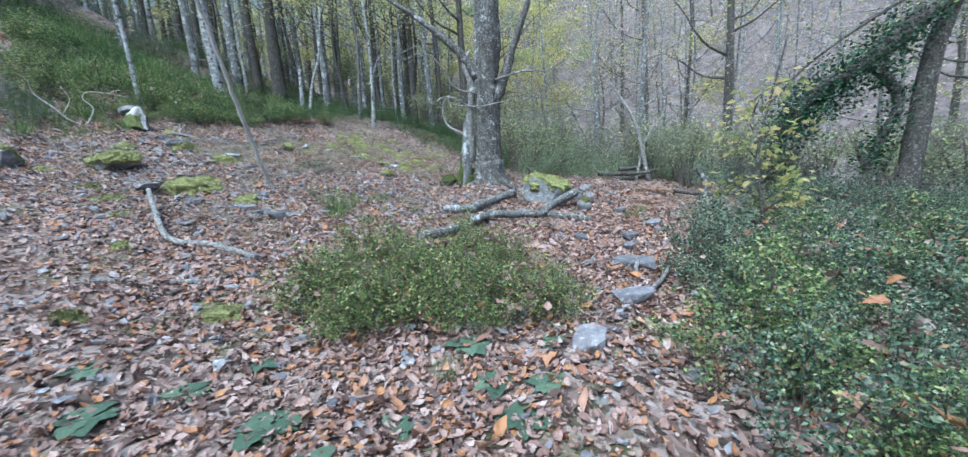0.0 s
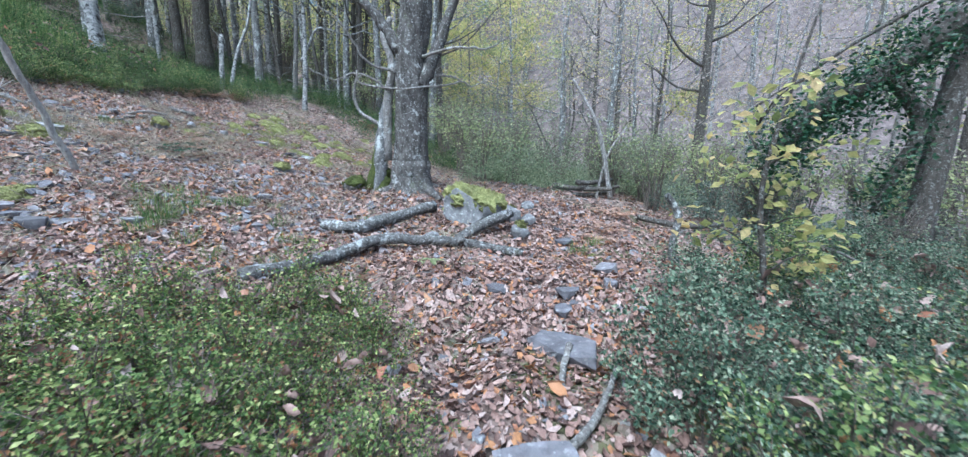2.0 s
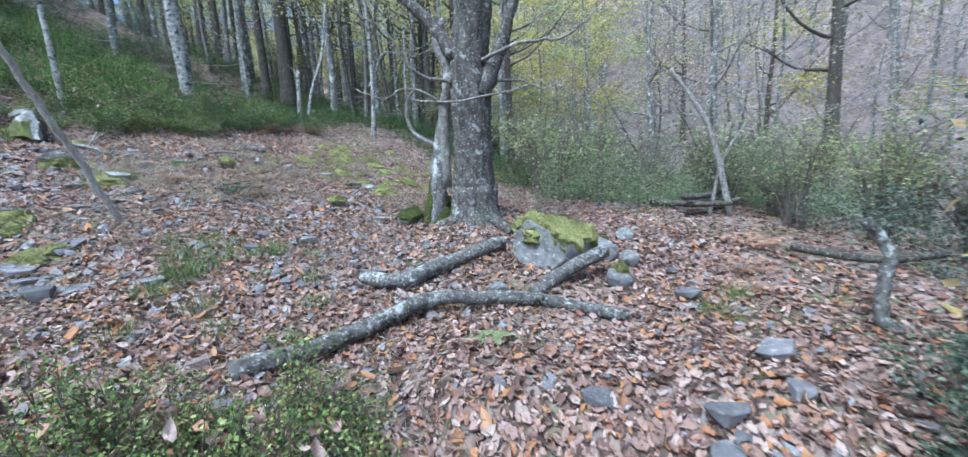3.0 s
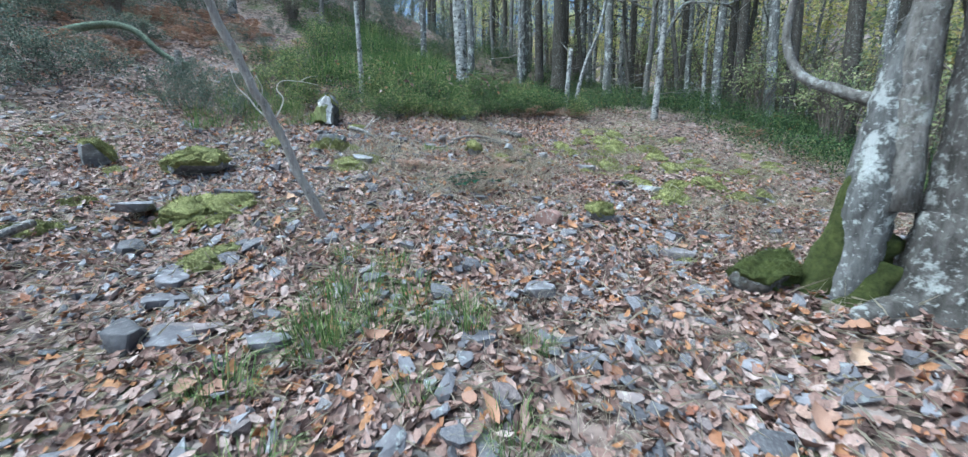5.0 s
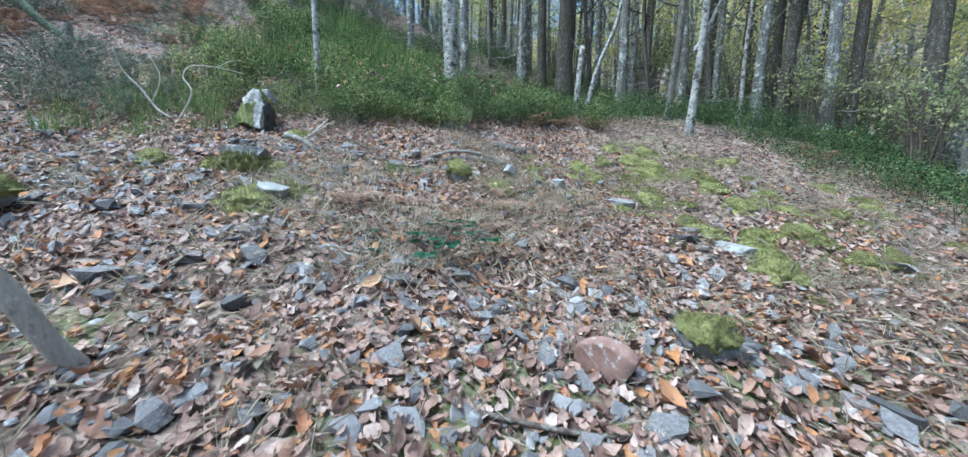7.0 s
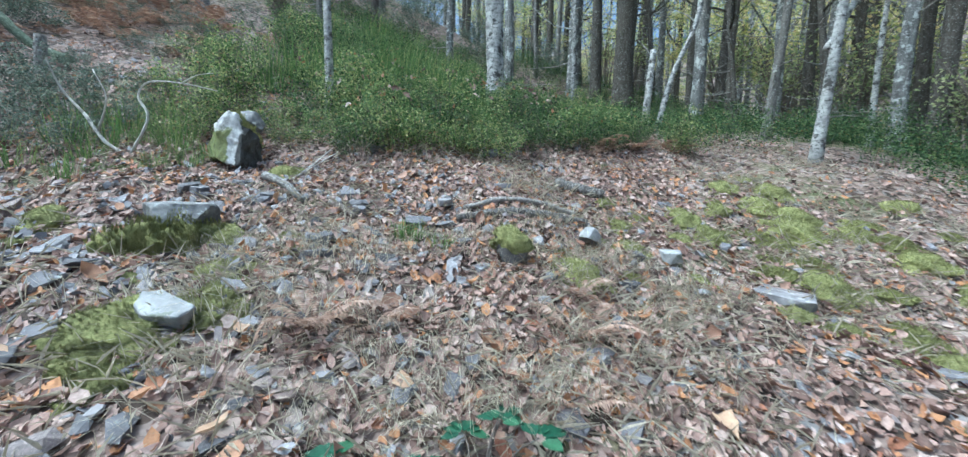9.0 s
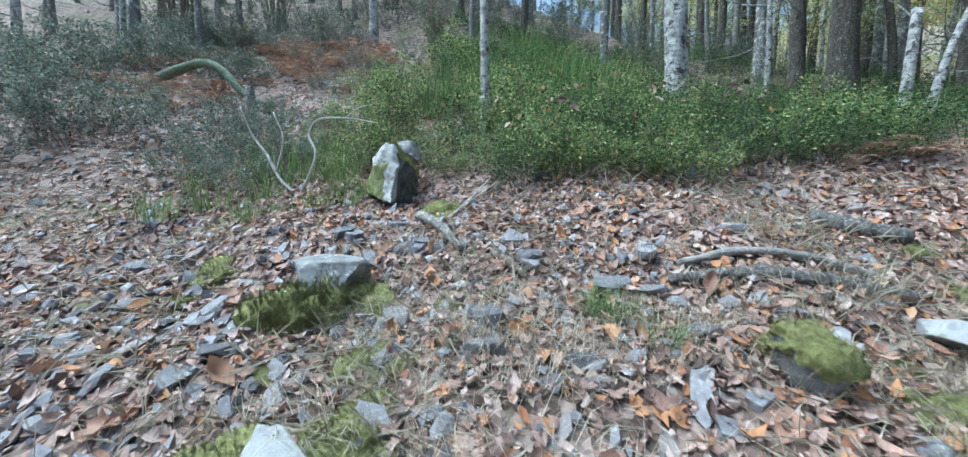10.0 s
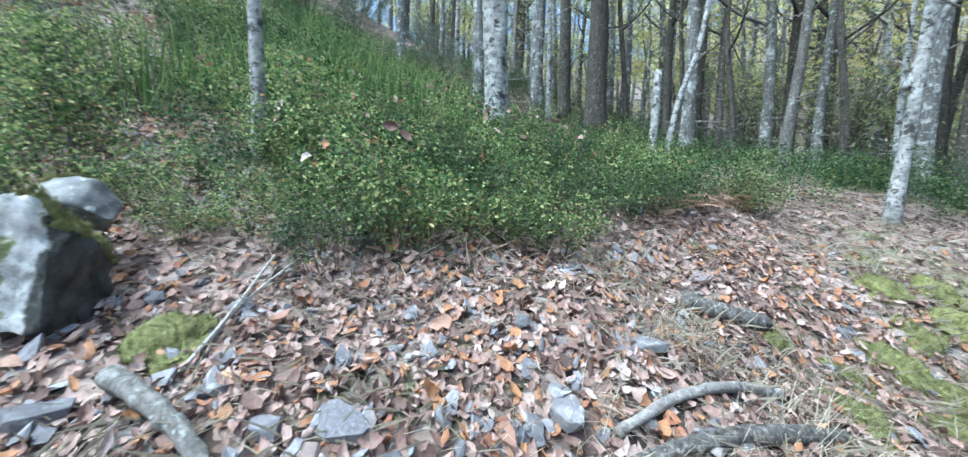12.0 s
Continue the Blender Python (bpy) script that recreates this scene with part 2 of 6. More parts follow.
DARK_BARK = bark("dark_bark", (0.03, 0.027, 0.024), (0.08, 0.07, 0.06), (0.15, 0.14, 0.125), (0.3, 0.31, 0.29), 0.62)
BIRCH = bark("birch_bark", (0.06, 0.06, 0.06), (0.36, 0.36, 0.355), (0.62, 0.62, 0.61), (0.055, 0.052, 0.05), 0.53, (3, 3, 4), 0.8, 3.2, (1.6, 1.6, 1.9))
LICHEN_BARK = bark("lichened_bark", (0.05, 0.047, 0.044), (0.15, 0.148, 0.145), (0.28, 0.28, 0.28), (0.52, 0.54, 0.53), 0.53)
DEAD = bark("weathered_deadwood", (0.07, 0.065, 0.06), (0.24, 0.225, 0.21), (0.4, 0.385, 0.37), (0.5, 0.51, 0.5), 0.58, (12, 12, 4))
ROTTEN = bark("rotten_wood", (0.04, 0.035, 0.032), (0.13, 0.12, 0.115), (0.27, 0.26, 0.25), (0.4, 0.4, 0.39), 0.64, (16, 16, 3))
LOG = bark("lichened_log", (0.035, 0.032, 0.03), (0.12, 0.115, 0.11), (0.24, 0.235, 0.23), (0.46, 0.48, 0.47), 0.57, (7, 7, 5))
TWIG = bark("twig_bark", (0.06, 0.05, 0.045), (0.16, 0.13, 0.11), (0.26, 0.22, 0.2), (0.3, 0.3, 0.28), 0.62)
BILBERRY = foliage("bilberry_leaves", ((0.0, (0.03, 0.06, 0.024)), (0.25, (0.085, 0.15, 0.055)), (0.55, (0.19, 0.27, 0.095)), (0.82, (0.36, 0.42, 0.16)), (0.95, (0.52, 0.52, 0.23)), (1.0, (0.36, 0.16, 0.09))), 0.35, 0.6)
WARM_BILBERRY = foliage("autumn_bilberry_leaves", ((0.0, (0.04, 0.07, 0.025)), (0.3, (0.11, 0.17, 0.055)), (0.56, (0.21, 0.29, 0.09)), (0.8, (0.36, 0.43, 0.15)), (0.9, (0.52, 0.54, 0.23)), (0.93, (0.3, 0.15, 0.08)), (1.0, (0.22, 0.11, 0.06))), 0.4, 0.7)
BLUE_BILBERRY = foliage("cool_bilberry_leaves", ((0.0, (0.022, 0.045, 0.028)), (0.3, (0.08, 0.128, 0.083)), (0.6, (0.165, 0.232, 0.15)), (0.84, (0.3, 0.37, 0.255)), (0.94, (0.44, 0.48, 0.34)), (0.97, (0.32, 0.2, 0.12)), (1.0, (0.22, 0.13, 0.08))), 0.35, 0.7)
BRAMBLE = foliage("bramble_leaves", ((0.0, (0.018, 0.07, 0.04)), (0.6, (0.035, 0.115, 0.065)), (1.0, (0.07, 0.17, 0.085))), 0.25, 0.5)
ROSETTE = foliage("broad_soft_leaves", ((0.0, (0.07, 0.115, 0.075)), (0.5, (0.11, 0.165, 0.11)), (1.0, (0.17, 0.23, 0.15))), 0.3, 0.7, True)
YELLOW = foliage("yellow_green_leaves", ((0.0, (0.28, 0.33, 0.12)), (0.35, (0.5, 0.52, 0.19)), (0.7, (0.74, 0.67, 0.28)), (1.0, (0.78, 0.6, 0.32))), 0.7)
GREENISH = foliage("pale_green_leaves", ((0.0, (0.2, 0.27, 0.14)), (0.5, (0.38, 0.44, 0.23)), (1.0, (0.6, 0.6, 0.32))), 0.6)
# amber leaves of far trees, with valley haze mixed into the colour as grey
AMBER = foliage("haze_greyed_leaves", ((0.0, (0.3, 0.27, 0.25)), (0.4, (0.46, 0.41, 0.37)), (0.8, (0.6, 0.52, 0.4)), (1.0, (0.64, 0.44, 0.2))), 0.55)
LIME = foliage("lime_green_leaves", ((0.0, (0.2, 0.26, 0.13)), (0.5, (0.38, 0.44, 0.2)), (1.0, (0.62, 0.62, 0.34))), 0.6)
DULL = foliage("dull_green_leaves", ((0.0, (0.14, 0.19, 0.12)), (0.5, (0.27, 0.33, 0.2)), (1.0, (0.46, 0.48, 0.3))), 0.5)
DEEP_BILBERRY = foliage("deep_green_bilberry_leaves", ((0.0, (0.016, 0.038, 0.016)), (0.4, (0.05, 0.1, 0.042)), (0.75, (0.12, 0.19, 0.07)), (0.95, (0.26, 0.33, 0.13)), (1.0, (0.3, 0.14, 0.07))), 0.35, 0.6)
TAN_FERN = foliage("faded_fern", ((0.0, (0.4, 0.27, 0.21)), (0.5, (0.54, 0.39, 0.31)), (1.0, (0.64, 0.5, 0.42))), 0.4)
SPLIT = bark("split_grey_wood", (0.1, 0.09, 0.085), (0.27, 0.25, 0.24), (0.45, 0.43, 0.42), (0.5, 0.49, 0.48), 0.66, (5, 5, 5))
RUST = foliage("dead_bracken", ((0.0, (0.22, 0.125, 0.085)), (0.5, (0.38, 0.235, 0.165)), (1.0, (0.52, 0.38, 0.285))), 0.2)
HEATH = foliage("grey_green_scrub", ((0.0, (0.05, 0.075, 0.06)), (0.5, (0.14, 0.18, 0.14)), (0.9, (0.28, 0.32, 0.25)), (1.0, (0.3, 0.2, 0.13))), 0.3)
IVY = foliage("ivy_leaves", ((0.0, (0.015, 0.05, 0.025)), (0.6, (0.035, 0.09, 0.045)), (1.0, (0.08, 0.15, 0.06))), 0.15, 0.35)
GRASS = foliage("grass_blades", ((0.0, (0.08, 0.15, 0.05)), (0.6, (0.18, 0.28, 0.09)), (1.0, (0.36, 0.37, 0.16))), 0.3)
STRAW = foliage("dry_grass", ((0.0, (0.34, 0.3, 0.22)), (0.6, (0.52, 0.47, 0.37)), (1.0, (0.64, 0.59, 0.48))), 0.4)


# ---- mesh tools ----
def mesh(name, verts, faces, mat, smooth=True):
    me = bpy.data.meshes.new(name)
    me.from_pydata(verts if isinstance(verts, list) else np.asarray(verts).tolist(), [], faces if isinstance(faces, list) else np.asarray(faces).tolist())
    me.materials.append(mat)
    if smooth:
        me.polygons.foreach_set("use_smooth", [True] * len(me.polygons))
    me.update()
    return me


def part(name, me, parent, label=""):
    ob = new(name, me)
    ob.parent = parent
    if label:
        tagged(ob, label)
    return ob


def empty(name, loc, label, category, group=""):
    ob = new(name)
    ob.empty_display_size = 0.2
    ob.location = loc
    return tagged(ob, label, category, group)


def tube(points, radii, segs=8, seed=0, rough=0.0, cap=True):
    """A bent, tapered branch through points; radii one per point."""
    rnd = random.Random(seed)
    pts = [Vector(p) for p in points]
    verts, faces = [], []
    side = None
    for i, p in enumerate(pts):
        d = (pts[min(i + 1, len(pts) - 1)] - pts[max(i - 1, 0)]).normalized()
        if side is None:
            side = d.orthogonal().normalized()
        side = (side - d * side.dot(d)).normalized()
        other = d.cross(side)
        for k in range(segs):
            a = 2 * math.pi * k / segs
            r = radii[i] * (1 + rough * rnd.uniform(-1, 1))
            verts.append(tuple(p + side * (r * math.cos(a)) + other * (r * math.sin(a))))
    for i in range(len(pts) - 1):
        for k in range(segs):
            a, b = i * segs + k, i * segs + (k + 1) % segs
            faces.append((a, b, b + segs, a + segs))
    if cap:
        faces.append(tuple(range(segs - 1, -1, -1)))
        faces.append(tuple(range((len(pts) - 1) * segs, len(pts) * segs)))
    return verts, faces


def barky(points, radii, segs, seed, depth, swell=0.05):
    """A trunk whose bark has real furrows and swellings."""
    v, f = tube(points, radii, segs, seed, 0.0)
    off = Vector((seed * 2.1, 0.7, 0))
    out = []
    for i, q in enumerate(v):
        c = points[i // segs]
        d = Vector(q) - Vector(c)
        r = d.length
        k = noise.fractal(Vector((q[0] * 9, q[1] * 9, q[2] * 2.4)) + off, 0.7, 2.2, 4) * depth + noise.noise(Vector((q[0] * 2.2, q[1] * 2.2, q[2] * 0.9)) + off) * swell
        out.append(tuple(Vector(c) + d * (1 + k / max(r, 0.05))))
    return out, f


def curve(points, steps=5, wobble=0.0, seed=0):
    """Points of a smooth line through the given ones."""
    rnd = random.Random(seed)
    p = [Vector(q) for q in points]
    p = [p[0] * 2 - p[1]] + p + [p[-1] * 2 - p[-2]]
    out = []
    for i in range(1, len(p) - 2):
        for k in range(steps):
            t = k / steps
            a, b, c, d = p[i - 1], p[i], p[i + 1], p[i + 2]
            q = 0.5 * ((2 * b) + (c - a) * t + (2 * a - 5 * b + 4 * c - d) * t * t + (3 * b - a - 3 * c + d) * t ** 3)
            if wobble:
                q = q + Vector((rnd.gauss(0, wobble), rnd.gauss(0, wobble), rnd.gauss(0, wobble)))
            out.append(q)
    out.append(p[-2])
    return out


def fade(a, b, n, power=1.0):
    return [a + (b - a) * (i / (n - 1)) ** power for i in range(n)]


def joined(pieces):
    verts, faces = [], []
    for v, f in pieces:
        n = len(verts)
        verts += [tuple(q) for q in v]
        faces += [tuple(i + n for i in q) for q in f]
    return verts, faces


def limb(points, r0, r1, segs=8, seed=0, rough=0.06, steps=5, wobble=0.0):
    line = curve(points, steps, wobble, seed)
    return tube(line, fade(r0, r1, len(line)), segs, seed, rough)


def hull(seed, flat=0.35, count=14):
    """A sharp-edged chip of stone about 1 across: corners and triangles."""
    rnd = random.Random(seed)
    bm = bmesh.new()
    for _ in range(count):
        a, r = rnd.uniform(0, 6.28), rnd.uniform(0.35, 0.5)
        bm.verts.new((r * math.cos(a) * rnd.uniform(0.9, 1.25), r * math.sin(a) * 0.8, rnd.choice((-0.5, 0.5)) * flat * rnd.uniform(0.7, 1.0)))
    bmesh.ops.convex_hull(bm, input=bm.verts)
    bmesh.ops.delete(bm, geom=[v for v in bm.verts if not v.link_faces], context="VERTS")
    bmesh.ops.triangulate(bm, faces=bm.faces)
    bm.verts.index_update()
    v = np.array([q.co[:] for q in bm.verts])
    f = np.array([[q.index for q in g.verts] for g in bm.faces])
    bm.free()
    return v, f


def turned(yaw, tilt, lean):
    """Rotation arrays from arrays of angles."""
    cy, sy, ct, st, cl, sl = np.cos(yaw), np.sin(yaw), np.cos(tilt), np.sin(tilt), np.cos(lean), np.sin(lean)
    o, z = np.ones_like(yaw), np.zeros_like(yaw)
    rz = np.stack([cy, -sy, z, sy, cy, z, z, z, o], -1).reshape(-1, 3, 3)
    rx = np.stack([o, z, z, z, ct, -st, z, st, ct], -1).reshape(-1, 3, 3)
    ry = np.stack([cl, z, sl, z, o, z, -sl, z, cl], -1).reshape(-1, 3, 3)
    return rz @ rx @ ry


def strewn(template, place, turn, size):
    """Many copies of one small shape as one run of corners and triangles."""
    v, f = template
    n, k = len(place), len(v)
    out = np.einsum("nij,nkj->nki", turn, v[None] * size[:, None, :]) + place[:, None, :]
    return out.reshape(-1, 3), (f[None] + (np.arange(n) * k)[:, None, None]).reshape(-1, 3)


def stacked(runs):
    verts, faces, n = [], [], 0
    for v, f in runs:
        verts.append(v)
        faces.append(f + n)
        n += len(v)
    return np.concatenate(verts), np.concatenate(faces)


def dead_leaf(curl, fold, width):
    """A long toothless leaf, 1 long, folded on its midrib and curled."""
    s = np.array([0.0, 0.35, 0.72, 1.0])
    mid = np.stack([s - 0.5, 0.06 * np.sin(s * 3), curl * (s - 0.5) ** 2], -1)
    out = []
    for sign in (-1, 1):
        w = np.array([0.5, 0.42]) * width
        edge = mid[1:3] + np.stack([np.zeros(2), sign * w, fold * w], -1)
        out.append(edge)
    v = np.concatenate([mid, *out])
    f = np.array([(0, 1, 4), (1, 5, 4), (1, 2, 5), (2, 3, 5), (1, 0, 6), (1, 6, 7), (2, 1, 7), (3, 2, 7)])
    return v, f


BLADE = (np.array([(0, 0, 0), (0.45, -0.32, 0.08), (1, 0, 0), (0.45, 0.32, 0.08)], float), np.array([(0, 1, 2), (0, 2, 3)]))


def rock_shape(size, seed, cuts=9, detail=4, rough=0.05, faces=()):
    """An angular block: a ball cut by random planes, roughened."""
    rnd = random.Random(seed)
    bm = bmesh.new()
    bmesh.ops.create_icosphere(bm, subdivisions=detail, radius=1.0)
    planes = []
    for _ in range(cuts):
        n = Vector((rnd.gauss(0, 1), rnd.gauss(0, 1), rnd.gauss(0, 0.8))).normalized()
        planes.append((n, rnd.uniform(0.45, 0.75)))
    planes += [(Vector(n).normalized(), d) for n, d in faces]
    off = Vector((rnd.uniform(0, 50),) * 3)
    for v in bm.verts:
        for n, d in planes:
            e = v.co.dot(n) - d
            if e > 0:
                v.co -= n * e
        v.co *= 1 + rough * noise.fractal(v.co * 2.5 + off, 0.8, 2.0, 4)
        v.co = Vector((v.co.x * size[0], v.co.y * size[1], v.co.z * size[2]))
    return bm


def from_bm(name, bm, mat, smooth=True):
    me = bpy.data.meshes.new(name)
    bm.to_mesh(me)
    bm.free()
    me.materials.append(mat)
    if smooth:
        me.polygons.foreach_set("use_smooth", [True] * len(me.polygons))
        me.set_sharp_from_angle(angle=radians(38))
    return me


def moss_cap(bm, seed, reach=0.45, thick=0.03, lift=(0, 0, 1)):
    """A cushion over the faces of a rock that look along lift."""
    cap = bm.copy()
    cap.normal_update()
    up = Vector(lift).normalized()
    off = Vector((seed * 3.7, 1.3, 0.2))
    gone = [f for f in cap.faces if f.normal.dot(up) + 0.5 * noise.noise(f.calc_center_median() * 5 + off) + 0.12 * noise.noise(f.calc_center_median() * 19 + off) < reach]
    bmesh.ops.delete(cap, geom=gone, context="FACES")
    left = set(cap.verts)
    best = set()
    while left:
        todo, piece = [left.pop()], set()
        while todo:
            v = todo.pop()
            piece.add(v)
            for e in v.link_edges:
                o = e.other_vert(v)
                if o in left:
                    left.discard(o)
                    todo.append(o)
        best = max(best, piece, key=len)
    bmesh.ops.delete(cap, geom=[v for v in cap.verts if v not in best], context="VERTS")
    if not cap.verts:
        return None
    for _ in range(2):
        bmesh.ops.smooth_vert(cap, verts=cap.verts[:], factor=0.5, use_axis_x=True, use_axis_y=True, use_axis_z=True)
    cap.normal_update()
    for v in cap.verts:
        edge = v.is_boundary
        v.co += v.normal * (-0.006 if edge else thick * (1.1 + 0.8 * noise.noise(v.co * 16 + off) + 0.5 * noise.noise(v.co * 45 + off)))
    return cap


def shoots(tops, count, seed, length=0.028):
    """Short upright moss shoots standing on the given corners."""
    rs = np.random.RandomState(seed)
    pick = np.asarray(tops)[rs.randint(0, len(tops), count)]
    return strewn(BLADE, pick + rs.normal(0, 0.006, (count, 3)), turned(rs.uniform(0, 6.28, count), rs.normal(0, 0.3, count), rs.uniform(-1.7, -0.5, count)), rs.uniform(0.6, 1.2, count)[:, None] * np.array([[length, length * 0.3, length * 0.3]]))


def slab(name, loc, size, seed, label, mat=None, sink=0.02, turn=(0, 0, 0), category="stone"):
    """A sharp-edged, layered piece of slate."""
    top, faces = hull(seed, 0.9, 22)
    top[:, 2] += 0.06 * np.sin(top[:, 0] * 7 + seed)
    bm = bmesh.new()
    vs = [bm.verts.new((q[0] * 2 * size[0], q[1] * 2.2 * size[1], q[2] * 1.6 * size[2])) for q in top]
    for q in faces:
        bm.faces.new([vs[i] for i in q])
    bmesh.ops.dissolve_limit(bm, angle_limit=radians(9), verts=bm.verts, edges=bm.edges)
    bmesh.ops.bevel(bm, geom=bm.edges[:], offset=min(size) * 0.07, segments=1, affect="EDGES")
    bmesh.ops.triangulate(bm, faces=bm.faces)
    bmesh.ops.subdivide_edges(bm, edges=bm.edges[:], cuts=1, use_grid_fill=True)
    off = Vector((seed * 1.9, 0, 0))
    for v in bm.verts:
        v.co *= 1 + 0.09 * noise.noise(v.co * 11 + off)
    bm.transform(pose(0, 0, 0, *turn))
    low = min(v.co.z for v in bm.verts)
    ob = new(name, from_bm(name, bm, mat or SLATE_ONE, False))
    ob.location = (loc[0], loc[1], lz(loc[0], loc[1]) - low - sink)
    return tagged(ob, label, category)


def boulder(name, loc, size, seed, label, mat=None, sink=0.1, moss=None, turn=(0, 0, 0), cuts=9, thick=0.035, category="stone", lift=(0, 0, 1), detail=4, faces=(), green=None, rough=0.05):
    bm = rock_shape(size, seed, cuts, detail, rough, faces)
    bm.transform(pose(0, 0, 0, *turn))
    low = min(v.co.z for v in bm.verts)
    cap = moss_cap(bm, seed, moss, thick, lift) if moss is not None else None
    ob = new(name, from_bm(name, bm, mat or ROCK))
    ob.location = (loc[0], loc[1], lz(loc[0], loc[1]) - low - sink)
    tagged(ob, label, category)
    if cap:
        tops = [v.co[:] for v in cap.verts]
        cover = part("moss_cover", from_bm("moss_cover", cap, green or MOSS), ob, "dark green moss cover" if green else "thick yellow-green moss cover")
        part("fuzz", mesh("fuzz", *shoots(tops, int(3500 * max(0.4, size[0] / 0.4)), seed), green or MOSS, False), cover)
    return ob


# ---- ground ----
def axis_steps(lo, hi, fine, reach):
    core = list(np.arange(lo, hi, fine))
    step, x = fine, hi
    up = []
    while x < reach:
        up.append(x)
        step *= 1.16
        x += step
    step, x = fine, lo
    down = []
    while x > -reach:
        step *= 1.16
        x -= step
        down.append(x)
    return np.array(down[::-1] + core + up)


GX, GY = axis_steps(-13, 7, 0.14, 900), axis_steps(-1, 17.5, 0.14, 900)
mx, my = np.meshgrid(GX, GY)
rows_n, cols_n = mx.shape
ids = np.arange(rows_n * cols_n).reshape(rows_n, cols_n)
quads = np.stack([ids[:-1, :-1], ids[:-1, 1:], ids[1:, 1:], ids[1:, :-1]], -1).reshape(-1, 4)
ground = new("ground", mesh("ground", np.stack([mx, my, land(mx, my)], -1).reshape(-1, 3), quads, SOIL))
tagged(ground, "sloping forest floor of brown earth and leaf mould", "ground", kind="structure")


# ---- trees ----
def trunk_line(height, lean, bend, seed, n=9):
    rnd = random.Random(seed)
    ph, amp = rnd.uniform(0, 6.28), bend
    out = []
    for i in range(n + 1):
        t = i / n
        out.append(Vector((lean[0] * t * height + amp * math.sin(2.2 * t * math.pi + ph) * t, lean[1] * t * height + amp * math.cos(1.7 * t * math.pi + ph) * t, t * height)))
    return out


def leaf_cloud(centres, count, spread, size, seed, flat=0.6):
    rs = np.random.RandomState(seed)
    c = np.asarray(centres, float)
    pick = rs.randint(0, len(c), count)
    place = c[pick] + rs.normal(0, 1, (count, 3)) * np.array([spread, spread, spread * flat])
    turn = turned(rs.uniform(0, 6.28, count), rs.normal(0, 0.7, count), rs.normal(0, 0.7, count))
    s = rs.uniform(0.6, 1.3, count)[:, None] * size * np.ones((1, 3))
    return strewn(BLADE, place, turn, s)


